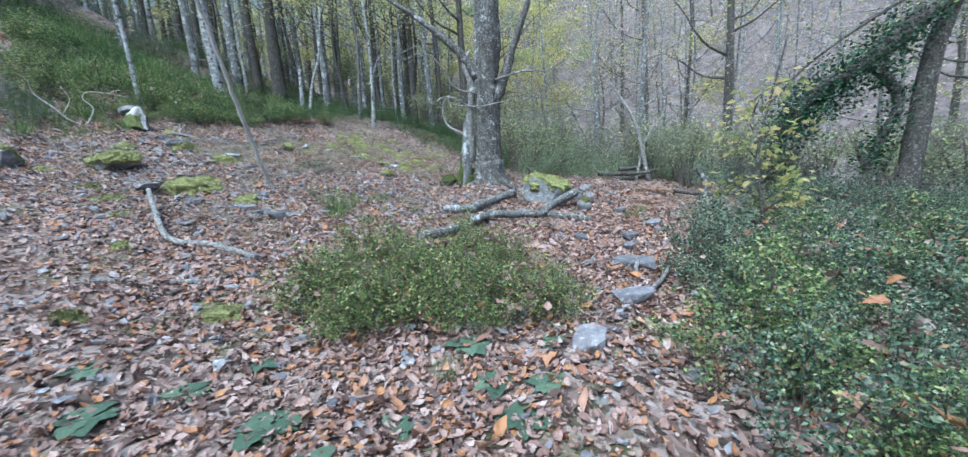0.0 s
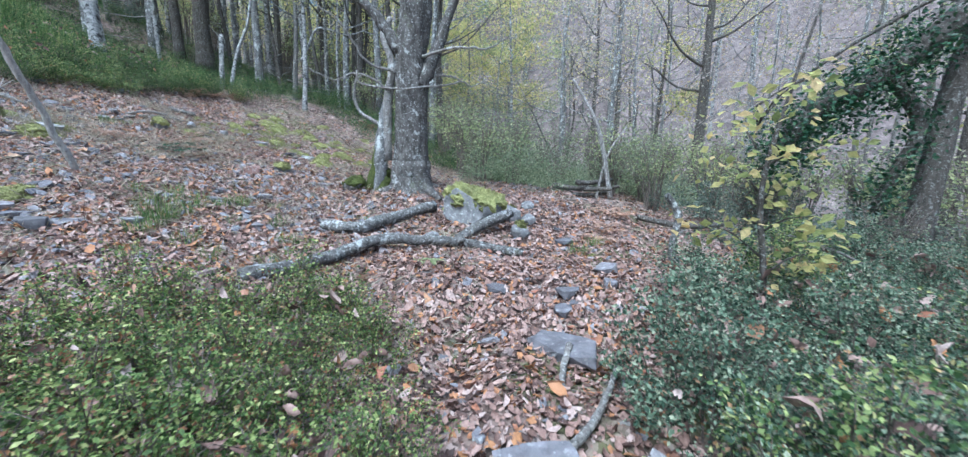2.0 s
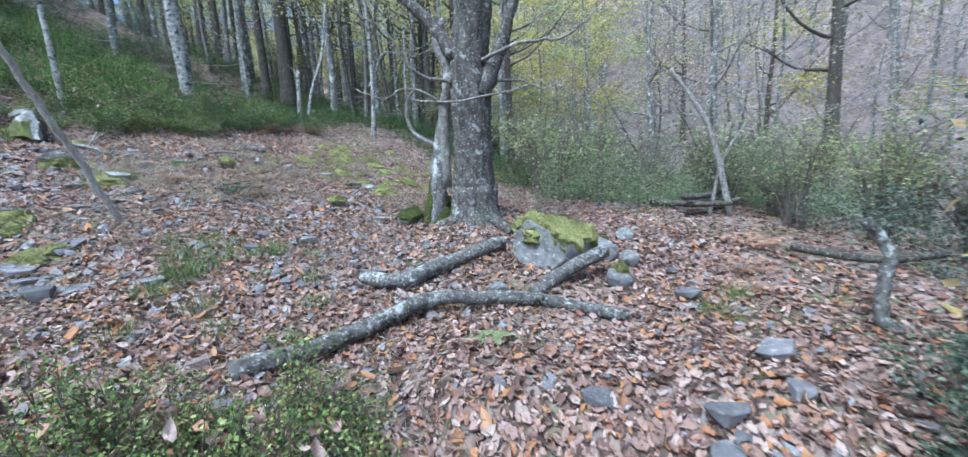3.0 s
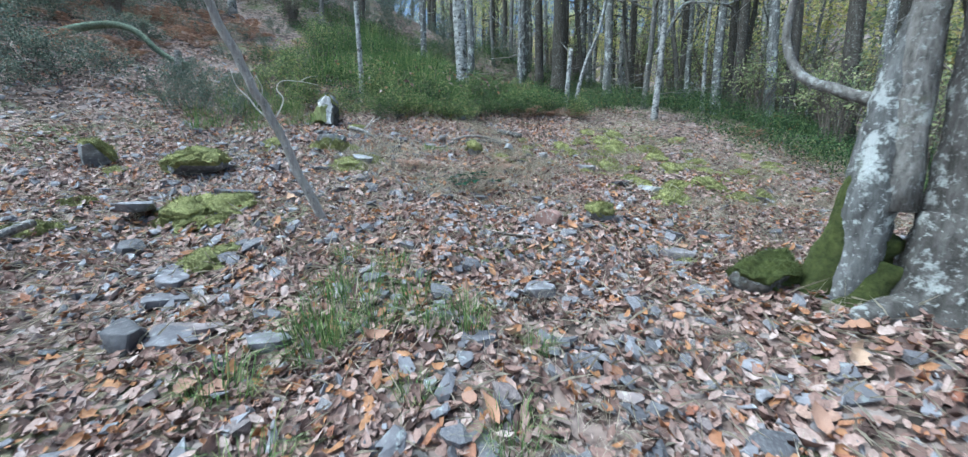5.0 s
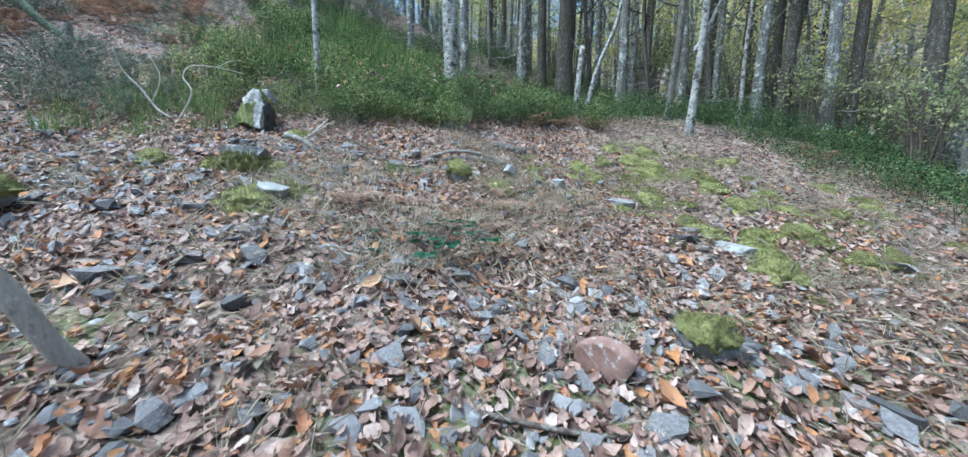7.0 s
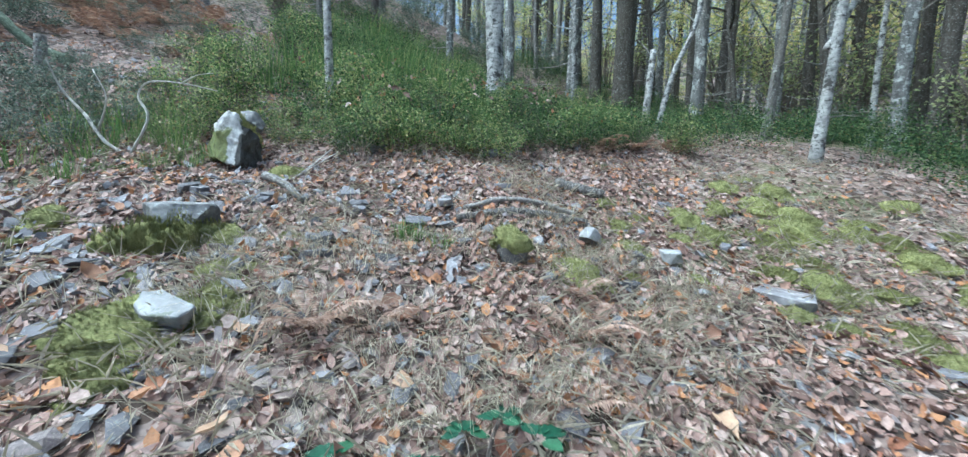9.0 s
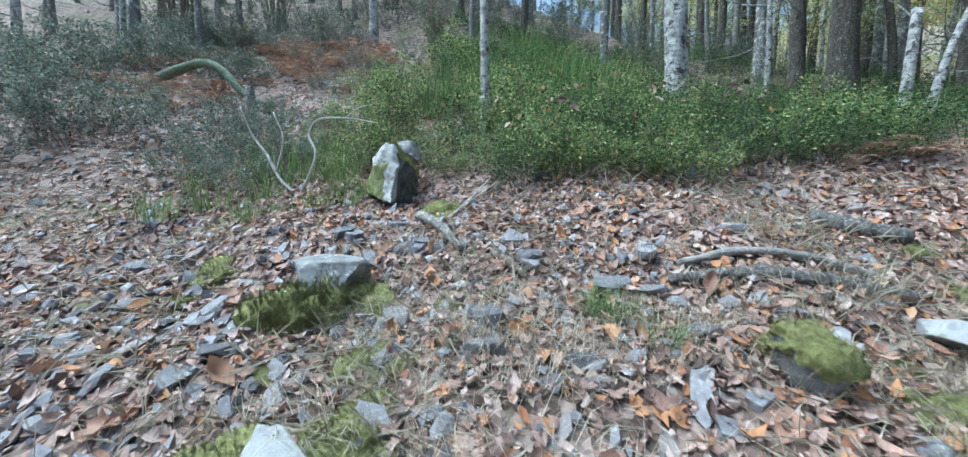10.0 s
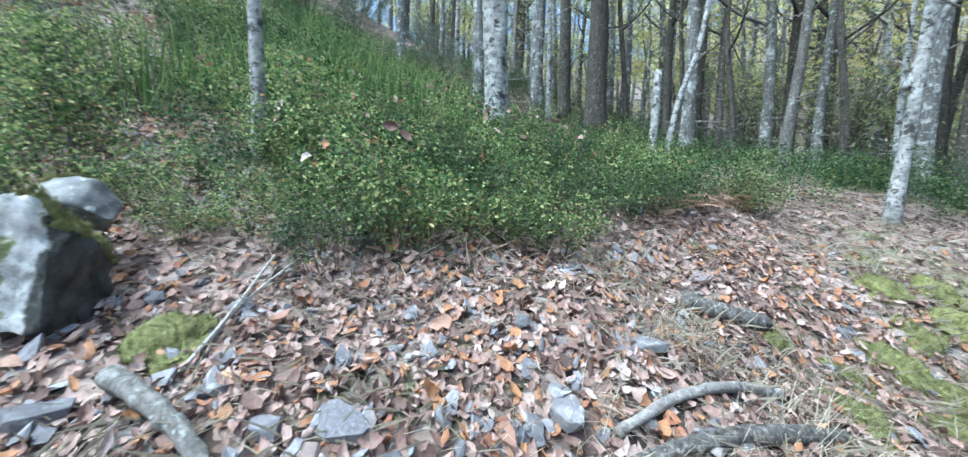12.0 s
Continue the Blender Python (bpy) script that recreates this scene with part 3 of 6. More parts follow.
def make_tree(name, loc, height, radius, label, seed, bark_mat, leaf_mat=None, lean=(0, 0), bend=0.25, limbs=9, first=0.4, leaf_size=0.11, leaves=850, group="", segs=10, flare=1.35, relief=0.0, reach=0.28, taper=0.25, category="tree", dead_twigs=0):
    """A tree with a tapered trunk, forked limbs and a ragged crown; its foot is sunk a little into the slope."""
    rnd = random.Random(seed)
    tree = empty(name, loc, label, category, group)
    line = curve(trunk_line(height, lean, bend, seed), 3)
    radii = [radius * (flare if i == 0 else 1 + (flare - 1) * 0.4 if i == 1 else 1) * (1 - (1 - taper) * (i / (len(line) - 1)) ** 0.9) for i in range(len(line))]
    line[0] = line[0] - Vector((0, 0, 0.35))
    if relief:
        fine = curve(line, 5)
        rr = np.interp(np.linspace(0, 1, len(fine)), np.linspace(0, 1, len(line)), radii)
        stem = part("trunk", mesh("trunk", *barky(fine, list(rr), segs, seed, relief), bark_mat), tree)
    else:
        stem = part("trunk", mesh("trunk", *tube(line, radii, segs, seed, 0.05), bark_mat), tree)
    tips = []
    for k in range(limbs):
        t = first + (0.97 - first) * (k + rnd.random() * 0.6) / limbs
        base = line[int(t * (len(line) - 1))]
        a = rnd.uniform(0, 6.28)
        length = height * reach * (1.15 - t) * rnd.uniform(0.7, 1.3) + 0.5
        out = Vector((math.cos(a), math.sin(a), 0))
        rise = rnd.uniform(0.25, 0.9)
        p = [base, base + (out + Vector((0, 0, rise * 0.6))) * length * 0.35 + Vector((rnd.gauss(0, 0.1), rnd.gauss(0, 0.1), 0)), base + (out + Vector((0, 0, rise))) * length * 0.7, base + (out * 1.05 + Vector((0, 0, rise * 1.1))) * length]
        r = radius * (1 - t * 0.75) * 0.42
        pieces = [limb(p, r, 0.008, 5, seed + k, 0.1, 3, 0.02)]
        for q in range(3):
            s = p[2].lerp(p[3], rnd.random()) if q else p[1].lerp(p[2], 0.6)
            e = s + Vector((rnd.gauss(0, 1), rnd.gauss(0, 1), rnd.gauss(0.35, 0.5))) * length * 0.22
            pieces.append(limb([s, s.lerp(e, 0.5) + Vector((0, 0, 0.06)), e], r * 0.35, 0.005, 4, seed + q, 0.1, 2))
            tips.append(e)
        tips += [p[2], p[3], p[3].lerp(p[2], 0.5)]
        part("limb", mesh("limb", *joined(pieces), bark_mat), tree)
    for k in range(dead_twigs):
        t = rnd.uniform(0.08, 0.35)
        base = line[int(t * (len(line) - 1))]
        a, ln = rnd.uniform(0, 6.28), rnd.uniform(0.5, 1.5)
        o = Vector((math.cos(a), math.sin(a), rnd.uniform(-0.1, 0.35)))
        p = [base, base + o * ln * 0.5 + Vector((0, 0, rnd.uniform(-0.1, 0.1))), base + o * ln]
        part("dead_branch", mesh("dead_branch", *limb(p, 0.022, 0.006, 4, seed + k, 0.2, 3, 0.02), DEAD), stem)
    if leaf_mat:
        v, f = leaf_cloud(tips, leaves, height * 0.042, leaf_size, seed, 0.4)
        part("crown", mesh("crown", v, f, leaf_mat, False), tree)
    return tree


def copied(ob, loc, turn, size):
    c = copy_thing(ob, Matrix.LocRotScale(loc, Euler((0, 0, turn)), None) @ Matrix.Scale(size, 4))
    return c


def foot(x, y, sink=0.0):
    return (x, y, lz(x, y) - sink)


# the old oak above the fallen logs
oak = empty("oak_tree", foot(0.02, 11.4), "old grey oak with dead side stem, above fallen logs", "tree")
OX, OY, OZ = 0.02, 11.4, lz(0.02, 11.4)


def rel(points):
    return [(x - OX, y - OY, z - OZ) for x, y, z in points]


stem_line = curve([(0.03, 0, -0.4), (0, 0, 0), (0.02, 0, 0.6), (0.02, 0, 1.6), (0.05, -0.02, 2.6), (0.15, -0.05, 3.6), (0.2, 0, 6), (0.1, 0.2, 10), (0.3, 0.1, 14)], 14)
part("trunk", mesh("trunk", *barky(stem_line, [0.33 * (1 - 0.7 * max(0, q.z) / 15) + 0.17 * math.exp(-max(0, q.z + 0.1) / 0.28) for q in stem_line], 44, 3, 0.03), OAK), oak)
part("side_stem", mesh("side_stem", *limb(rel([(-0.62, 11.22, 1.25), (-0.56, 11.22, 2.1), (-0.52, 11.28, 2.8), (-0.44, 11.32, 3.3), (-0.34, 11.36, 3.7)]), 0.16, 0.06, 14, 4, 0.14, 7), LICHEN_BARK), oak, "pale lichened side stem against the trunk")
part("dead_branch", mesh("dead_branch", *limb(rel([(-0.5, 11.35, 2.95), (-0.75, 11.42, 3.08), (-0.98, 11.45, 3.22), (-1.1, 11.45, 3.5), (-1.06, 11.45, 3.8), (-0.92, 11.4, 3.92)]), 0.042, 0.022, 8, 8, 0.12, 5), DEAD), oak, "pale curved dead branch")
part("side_stem", mesh("side_stem", *limb(rel([(-0.42, 11.25, 2.3), (-0.4, 11.28, 3.4), (-0.3, 11.3, 4.1), (-0.46, 11.3, 4.6), (-0.34, 11.4, 4.95)]), 0.1, 0.05, 8, 5, 0.12, 5), DEAD), oak, "bleached hooked dead stem")
part("dead_branch", mesh("dead_branch", *joined([limb(rel([(-0.8, 10.78, 3.88), (-0.74, 10.8, 3.66), (-0.12, 10.98, 3.6), (0.3, 11.1, 3.66), (0.75, 11.2, 3.72), (1.0, 11.3, 3.8)]), 0.02, 0.018, 6, 6, 0.15), limb(rel([(-0.1, 11.0, 3.6), (-0.14, 10.95, 3.78)]), 0.035, 0.03, 6, 7, 0.1)]), DEAD), oak, "thin bleached branch across the trunk")
for k, (pts, r) in enumerate((([(0.25, 11.3, 3.7), (0.5, 11.4, 4.3), (0.75, 11.45, 5.0), (1.2, 11.5, 6.2), (1.6, 11.4, 8.0)], 0.15), ([(-0.15, 11.3, 4.3), (-0.5, 11.3, 4.85), (-1.0, 11.25, 5.35), (-2.0, 11.5, 6.2), (-3.2, 11.6, 7.0)], 0.12), ([(0.2, 11.3, 4.2), (0.9, 10.9, 4.3), (1.5, 10.7, 4.25), (1.9, 10.5, 4.4)], 0.035), ([(0.2, 11.4, 3.9), (0.8, 11.6, 3.95), (1.2, 11.7, 3.8), (1.5, 11.8, 3.95)], 0.025), ([(-0.2, 11.2, 3.9), (-0.7, 10.9, 4.1), (-1.0, 10.7, 4.6), (-1.5, 10.6, 5.0)], 0.03), ([(-0.3, 11.2, 3.6), (-0.9, 11.1, 3.9), (-1.3, 11.0, 3.75), (-1.75, 11.0, 3.95)], 0.022), ([(0.2, 11.5, 7), (1.4, 12.2, 8.2), (3, 13, 9)], 0.12), ([(0.1, 11.5, 8), (-1.4, 12.6, 9.4), (-2.6, 13.4, 10.6)], 0.12), ([(0.1, 11.4, 9), (0.3, 9.8, 10.4), (0.9, 8.6, 11.6)], 0.11))):
    part("limb", mesh("limb", *limb(rel(pts), r, 0.01 if r < 0.1 else 0.035, 8, 20 + k, 0.08, 5, 0.012), OAK if r > 0.05 else DEAD), oak)
v, f = leaf_cloud([(1.6, 0, 8.5), (3, 1.6, 9), (-2.6, 2, 10.6), (-3.2, 0.2, 7.2), (0.9, -2.8, 11.6), (0.3, 0.1, 13), (0.3, 0.1, 14.5)], 1800, 0.9, 0.11, 31)
part("crown", mesh("crown", v, f, YELLOW, False), oak, "thin yellowing autumn crown")
for k, (a, ln) in enumerate(((0.4, 0.7), (1.6, 0.55), (2.6, 0.95), (3.7, 0.8), (4.6, 0.6), (5.5, 0.75))):
    p = [(0.22 * math.cos(a), 0.22 * math.sin(a), 0.55)]
    for s in (0.42, 0.75, 1.0):
        x, y = OX + math.cos(a + 0.25 * s) * ln * s, OY + math.sin(a + 0.25 * s) * ln * s
        p.append((x - OX, y - OY, lz(x, y) - OZ + 0.16 * (1 - s) - 0.04))
    part("root", mesh("root", *limb(p, 0.17, 0.05, 8, 40 + k, 0.1, 4), OAK), oak)

# moss mound beside the oak's foot
boulder("moss_mound", (-1.02, 10.66), (0.25, 0.2, 0.17), 51, "low dark moss mound at the foot of the oak", GREY_BARK, 0.08, -0.4, (0, 0, 40), 7, 0.035, "moss", green=DARK_MOSS)
for k, pts in enumerate((((-0.5, 11.33, 2.15), (-0.6, 11.38, 1.85), (-0.8, 11.48, 1.58), (-1.1, 11.55, 1.42)), ((-0.5, 11.3, 1.95), (-0.55, 11.15, 1.65), (-0.62, 10.95, 1.42), (-0.7, 10.75, 1.3)))):
    part("root", mesh("root", *limb(rel(pts), 0.15, 0.12, 10, 45 + k, 0.12, 5), DARK_MOSS), oak, "mossy root of the side stem")
flare = rel([(-0.98, 11.16, 1.2), (-0.84, 11.2, 1.5), (-0.71, 11.22, 1.9), (-0.63, 11.24, 2.35), (-0.6, 11.27, 2.8)])
flare_line = curve(flare, 9)
part("moss_sleeve", mesh("moss_sleeve", *barky(flare_line, fade(0.25, 0.06, len(flare_line), 0.7), 30, 47, 0.03, 0.06), DARK_MOSS), oak, "dark green moss over the flared foot of the stem")
oak.location = foot(0.0, 11.0)

# nearest trees that have a place of their own
make_tree("birch_tree", foot(-10.62, 15.6, 0.1), 13, 0.21, "silver birch with flaking white bark above bilberry bushes", 61, BIRCH, YELLOW, (-0.03, -0.01), 0.15, 12, 0.35, flare=1.15, segs=28, relief=0.018)
make_tree("birch_tree", foot(-10.66, 12.2, 0.1), 9, 0.075, "slender white birch stem standing in bilberry bushes", 62, BIRCH, YELLOW, (-0.06, -0.02), 0.12, 9, 0.45, leaves=700, flare=1.5)
make_tree("oak_tree", foot(-13.25, 23.85, 0.1), 16, 0.4, "stout dark oak trunk with lichen patches on the ridge", 63, DARK_BARK, YELLOW, (0, 0), 0.1, 12, 0.45)
make_tree("oak_tree", foot(5.6, 4.3, 0.1), 15, 0.28, "thick oak trunk with pale lichen beside bilberry bushes", 64, OAK, YELLOW, (0.02, 0.0), 0.1, 11, 0.4, segs=44, relief=0.025)
make_tree("grey_tree", foot(9.2, 5.7, 0.1), 10, 0.16, "leaning grey tree below the oak", 65, GREY_BARK, YELLOW, (0.12, 0.03), 0.2, 9, 0.35)
make_tree("birch_tree", foot(11.6, 23.4, 0.1), 15, 0.3, "tall dark-barked tree down the slope", 66, DARK_BARK, YELLOW, (0, 0), 0.1, 11, 0.4, dead_twigs=6)
curved = make_tree("birch_tree", foot(-6.0, 19.1, 0.1), 12, 0.095, "curved white birch with dead lower branches", 67, BIRCH, YELLOW, (0.03, 0.02), 0.35, 10, 0.35, dead_twigs=5)
make_tree("birch_tree", foot(-16.7, 25.0, 0.1), 15, 0.3, "pale lichened trunk on the bank", 68, LICHEN_BARK, YELLOW, (0.0, 0.0), 0.15, 11, 0.4)
make_tree("birch_tree", foot(-1.6, 24.5, 0.1), 14, 0.22, "pale trunk behind the old oak", 69, LICHEN_BARK, YELLOW, (0.01, 0.0), 0.2, 10, 0.35, dead_twigs=5)

part("dead_branch", mesh("dead_branch", *limb([(0.0, 0.0, 2.0), (0.15, 0.2, 2.5), (0.42, 0.5, 3.3), (0.8, 0.95, 3.42), (1.25, 1.45, 3.36), (1.6, 1.9, 3.6), (2.0, 2.35, 3.95)], 0.055, 0.014, 8, 78, 0.1, 5, 0.01), BIRCH), curved, "white arching dead branch")
part("dead_branch", mesh("dead_branch", *limb([(1.2, 1.4, 3.36), (1.4, 1.65, 3.2), (1.52, 1.8, 2.6), (1.5, 1.78, 1.6)], 0.04, 0.02, 7, 79, 0.1, 5, 0.01), DARK_BARK), curved, "dark drooping dead branch")

# broken birch pair on the edge of the bank
pair = empty("broken_birch", foot(-9.8, 19.9), "pair of thin broken white birch stems", "tree")
part("trunk", mesh("trunk", *limb([(0, 0, -0.3), (0, 0.1, 1.1), (-0.05, 0.3, 2.2)], 0.1, 0.08, 9, 71, 0.08), BIRCH), pair, "broken white stem")
part("trunk", mesh("trunk", *limb([(0.2, 0.1, -0.3), (0.3, 0.7, 1.6), (0.5, 1.3, 3.0), (0.6, 1.9, 5.5)], 0.075, 0.05, 9, 72, 0.08), BIRCH), pair, "leaning white stem")
for k, (a, b) in enumerate((((0, 0.25, 1.9), (-0.4, 0.1, 2.5)), ((0.4, 1.0, 2.3), (0.9, 0.8, 2.7)), ((0.5, 1.3, 3.0), (-0.1, 1.4, 3.5)))):
    part("dead_branch", mesh("dead_branch", *limb([a, Vector(a).lerp(Vector(b), 0.5) + Vector((0, 0, 0.05)), b], 0.025, 0.008, 5, 73 + k, 0.1), DEAD), pair)

# ivy-grown tree with its arched limb
ivy = empty("ivy_tree", foot(8.55, 9.6), "leaning tree with an arched limb hung with ivy", "tree")
IX, IY, IZ = 8.55, 9.6, lz(8.55, 9.6)


def irel(points):
    return [(x - IX, y - IY, z - IZ) for x, y, z in points]


part("trunk", mesh("trunk", *limb(irel([(8.45, 9.5, 0.1), (8.55, 9.6, 0.9), (8.84, 9.82, 2.3), (9.14, 10.04, 3.74), (9.58, 10.2, 5.0), (10.0, 10.4, 6.2), (10.4, 10.6, 9)]), 0.22, 0.1, 12, 81, 0.05), DARK_BARK), ivy)
arch_pts = irel([(9.5, 10.0, 5.2), (8.65, 9.77, 4.5), (7.79, 9.79, 3.76), (6.81, 9.86, 3.15), (6.35, 9.86, 2.5)])
drop_pts = irel([(7.85, 9.75, 3.7), (8.21, 9.54, 2.95), (7.9, 9.48, 2.2), (7.64, 9.44, 1.6)])
thin_pts = irel([(9.25, 9.81, 5.34), (7.99, 9.93, 4.63), (6.85, 9.99, 3.85), (6.0, 9.96, 3.0)])
part("limb", mesh("limb", *limb(arch_pts, 0.2, 0.13, 10, 82, 0.08), DARK_BARK), ivy, "arched mossy limb")
part("limb", mesh("limb", *limb(drop_pts, 0.11, 0.06, 8, 83, 0.1), DARK_BARK), ivy, "drooping limb end")
part("limb", mesh("limb", *limb(thin_pts, 0.045, 0.02, 6, 84, 0.1), DARK_BARK), ivy)
for pts, n, sp, sd in ((arch_pts[1:], 4200, 0.26, 85), (drop_pts, 1300, 0.15, 86), ([Vector(q) + Vector((0, 0, -0.35)) for q in arch_pts[2:]], 1500, 0.22, 88)):
    v, f = leaf_cloud([tuple(q) for q in curve(pts, 6)], n, sp, 0.075, sd, 0.9)
    part("ivy", mesh("ivy", v, f, IVY, False), ivy, "dark green ivy leaves")
v, f = leaf_cloud(irel([(10.4, 10.6, 9), (11, 11, 8), (9.6, 10, 9.5), (10, 11.5, 10)]), 900, 0.8, 0.11, 87)
part("crown", mesh("crown", v, f, YELLOW, False), ivy)

# sapling with large yellow-green leaves
sap = empty("sapling", foot(4.21, 6.6), "young sapling with drooping yellow-green leaves", "sapling")
part("stem", mesh("stem", *limb([(0, 0, -0.2), (0, 0.05, 0.5), (-0.03, 0.2, 1.3), (0.15, 0.3, 2.1), (0.4, 0.4, 3.0)], 0.035, 0.012, 7, 91, 0.08), DARK_BARK), sap)
sap_tips = []
rnd = random.Random(92)
for k in range(9):
    z = 0.5 + 0.2 * k
    a = k * 2.4
    e = Vector((math.cos(a) * 0.5, math.sin(a) * 0.5 + 0.15, z + 0.25))
    b = Vector((0, 0.1 + 0.05 * k, z))
    part("twig", mesh("twig", *limb([b, b.lerp(e, 0.5) + Vector((0, 0, 0.06)), e], 0.012, 0.004, 4, 93 + k), DARK_BARK), sap)
    sap_tips += [e, b.lerp(e, 0.6)]
v, f = leaf_cloud(sap_tips, 330, 0.16, 0.11, 94)
part("foliage", mesh("foliage", v, f, YELLOW, False), sap)

# the woods: a few kinds of tree, repeated
KINDS = [
    make_tree("birch_tree", foot(-12.0, 27.5, 0.1), 14, 0.13, "slim birch with white and dark patched bark", 101, BIRCH, YELLOW, (0.01, 0.0), 0.2, 7, 0.3, 0.14, 620, "birch and oak wood", 8, dead_twigs=3),
    make_tree("birch_tree", foot(-8.3, 24.2, 0.1), 13, 0.16, "grey birch with lichen on its bark", 102, LICHEN_BARK, YELLOW, (-0.02, 0.01), 0.3, 7, 0.3, 0.14, 620, "birch and oak wood", 8, dead_twigs=4),
    make_tree("oak_tree", foot(-10.6, 25.9, 0.1), 15, 0.2, "dark straight oak trunk in the wood", 103, DARK_BARK, YELLOW, (0.0, 0.01), 0.25, 7, 0.3, 0.14, 560, "birch and oak wood", 8, dead_twigs=3),
    make_tree("oak_tree", foot(-7.6, 21.6, 0.1), 12, 0.12, "thin grey-barked tree in the wood", 104, GREY_BARK, GREENISH, (0.03, 0.0), 0.4, 7, 0.25, 0.13, 560, "birch and oak wood", 8, dead_twigs=6),
    make_tree("oak_tree", foot(-5.2, 23.4, 0.1), 11, 0.1, "slender crooked dark stem in the wood", 105, DARK_BARK, YELLOW, (0.05, 0.02), 0.5, 7, 0.25, 0.13, 460, "birch and oak wood", 8, dead_twigs=6),
]
FAR = [
    make_tree("leafy_tree", foot(-9, 38, 0.1), 12, 0.13, "slim grey tree with a full yellow crown", 106, LICHEN_BARK, YELLOW, (0.02, 0.0), 0.3, 5, 0.14, 0.17, 1700, "yellowing wood", 7, reach=0.4),
    make_tree("leafy_tree", foot(4, 33, 0.1), 10, 0.11, "slim tree with a loose pale green crown", 107, GREY_BARK, GREENISH, (-0.03, 0.0), 0.4, 5, 0.14, 0.17, 1300, "yellowing wood", 7, reach=0.4),
    make_tree("leafy_tree", foot(18, 30, 0.1), 13, 0.14, "grey tree with thin amber crown", 108, LICHEN_BARK, AMBER, (0.0, 0.03), 0.3, 6, 0.15, 0.15, 760, "yellowing wood", 7, reach=0.4),
]
rnd = random.Random(110)
taken = [(-10.6, 15.6), (-10.66, 12.2), (-13.25, 23.85), (0, 11.4), (11.6, 23.4), (-6, 19.1), (-16.7, 25), (-1.6, 24.5), (-9.8, 19.9), (-12, 27.5), (-8.3, 24.2), (-10.6, 25.9), (-7.6, 21.6), (-5.2, 23.4)]


def wood(count, x0, x1, y0, y1, gap, keep, weights, size=(0.8, 1.2), kinds=None):
    made = tries = 0
    while made < count and tries < count * 40:
        tries += 1
        x, y = rnd.uniform(x0, x1), rnd.uniform(y0, y1)
        if not keep(x, y) or any((x - a) ** 2 + (y - b) ** 2 < gap * gap for a, b in taken):
            continue
        taken.append((x, y))
        made += 1
        copied(rnd.choices(kinds or KINDS, weights)[0], foot(x, y, 0.1), rnd.uniform(0, 6.28), rnd.uniform(*size))


# trunks along the edge of the bank, each in its own place
for x, y, kind, size in ((-14.4, 19.05, 1, 1.15), (-15.73, 23.8, 1, 1.5), (-9.94, 22.88, 1, 1.25), (-9.2, 23.4, 4, 1.1), (-8.7, 22.6, 4, 0.9), (-7.17, 24.2, 1, 0.8), (-6.6, 22.1, 4, 0.9), (-5.85, 22.3, 0, 0.55), (-5.45, 22.3, 1, 0.95), (-5.2, 22.9, 2, 0.75), (-4.9, 22.5, 2, 0.9), (-3.95, 22.3, 1, 1.05), (-3.6, 22.9, 2, 0.85), (-2.2, 23.0, 2, 1.15), (-1.5, 22.6, 1, 0.9), (-1.2, 23.4, 2, 0.9), (-11.2, 25.0, 2, 0.8), (-12.6, 24.9, 4, 1.1), (-10.4, 23.9, 4, 0.8), (-7.9, 25.6, 2, 0.9), (-13.6, 21.4, 0, 0.7), (-17.4, 18.6, 1, 1.0), (-19.0, 16.2, 2, 0.8)):
    taken.append((x, y))
    copied(KINDS[kind], foot(x, y, 0.1), rnd.uniform(0, 6.28), size)
# ridge behind the bilberry bank
wood(84, -32, -4.5, 23.5, 40, 1.2, lambda x, y: y > 21.5 + max(0, (-x - 10)) * 0.2, (3, 4, 5, 3, 4))
wood(38, -16, 3, 26, 38, 1.8, lambda x, y: True, (7, 1, 1), (0.6, 0.95), FAR)
wood(60, -45, 4, 32, 62, 2.2, lambda x, y: True, (7, 2, 1), (0.9, 1.4), FAR)
# upper slope
wood(30, -34, -17.5, -4, 18, 2.2, lambda x, y: True, (3, 4, 3, 3, 2))
wood(40, -48, -23, -6, 34, 2.4, lambda x, y: True, (3, 3, 2), (0.8, 1.2), FAR)
# valley and far side
wood(28, 0, 30, 15, 48, 1.9, lambda x, y: y > 15 + max(0, 4 - x) * 1.0 and not (3 < x < 9 and y < 21), (3, 5, 2, 5, 2))
wood(40, 0, 40, 18, 60, 2.0, lambda x, y: y > 19 + max(0, 4 - x), (1, 2, 8), (0.6, 1.1), FAR)
wood(20, 12, 40, -8, 30, 2.6, lambda x, y: x * 0.8 + y * 0.3 > 13, (2, 4, 2, 5, 3))
wood(30, 13, 45, -6, 30, 2.6, lambda x, y: x * 0.8 + y * 0.3 > 14, (1, 2, 8), (0.6, 1.0), FAR)
wood(44, 15, 75, 25, 80, 3.2, lambda x, y: True, (1, 2, 8), (0.8, 1.2), FAR)
wood(34, -42, -15, 22, 46, 1.9, lambda x, y: y > 14 - x * 0.5, (5, 3, 1), (0.5, 0.85), FAR)
# behind the walker
wood(12, -16, 12, -22, -5, 3.5, lambda x, y: True, (2, 3, 4, 3, 2))


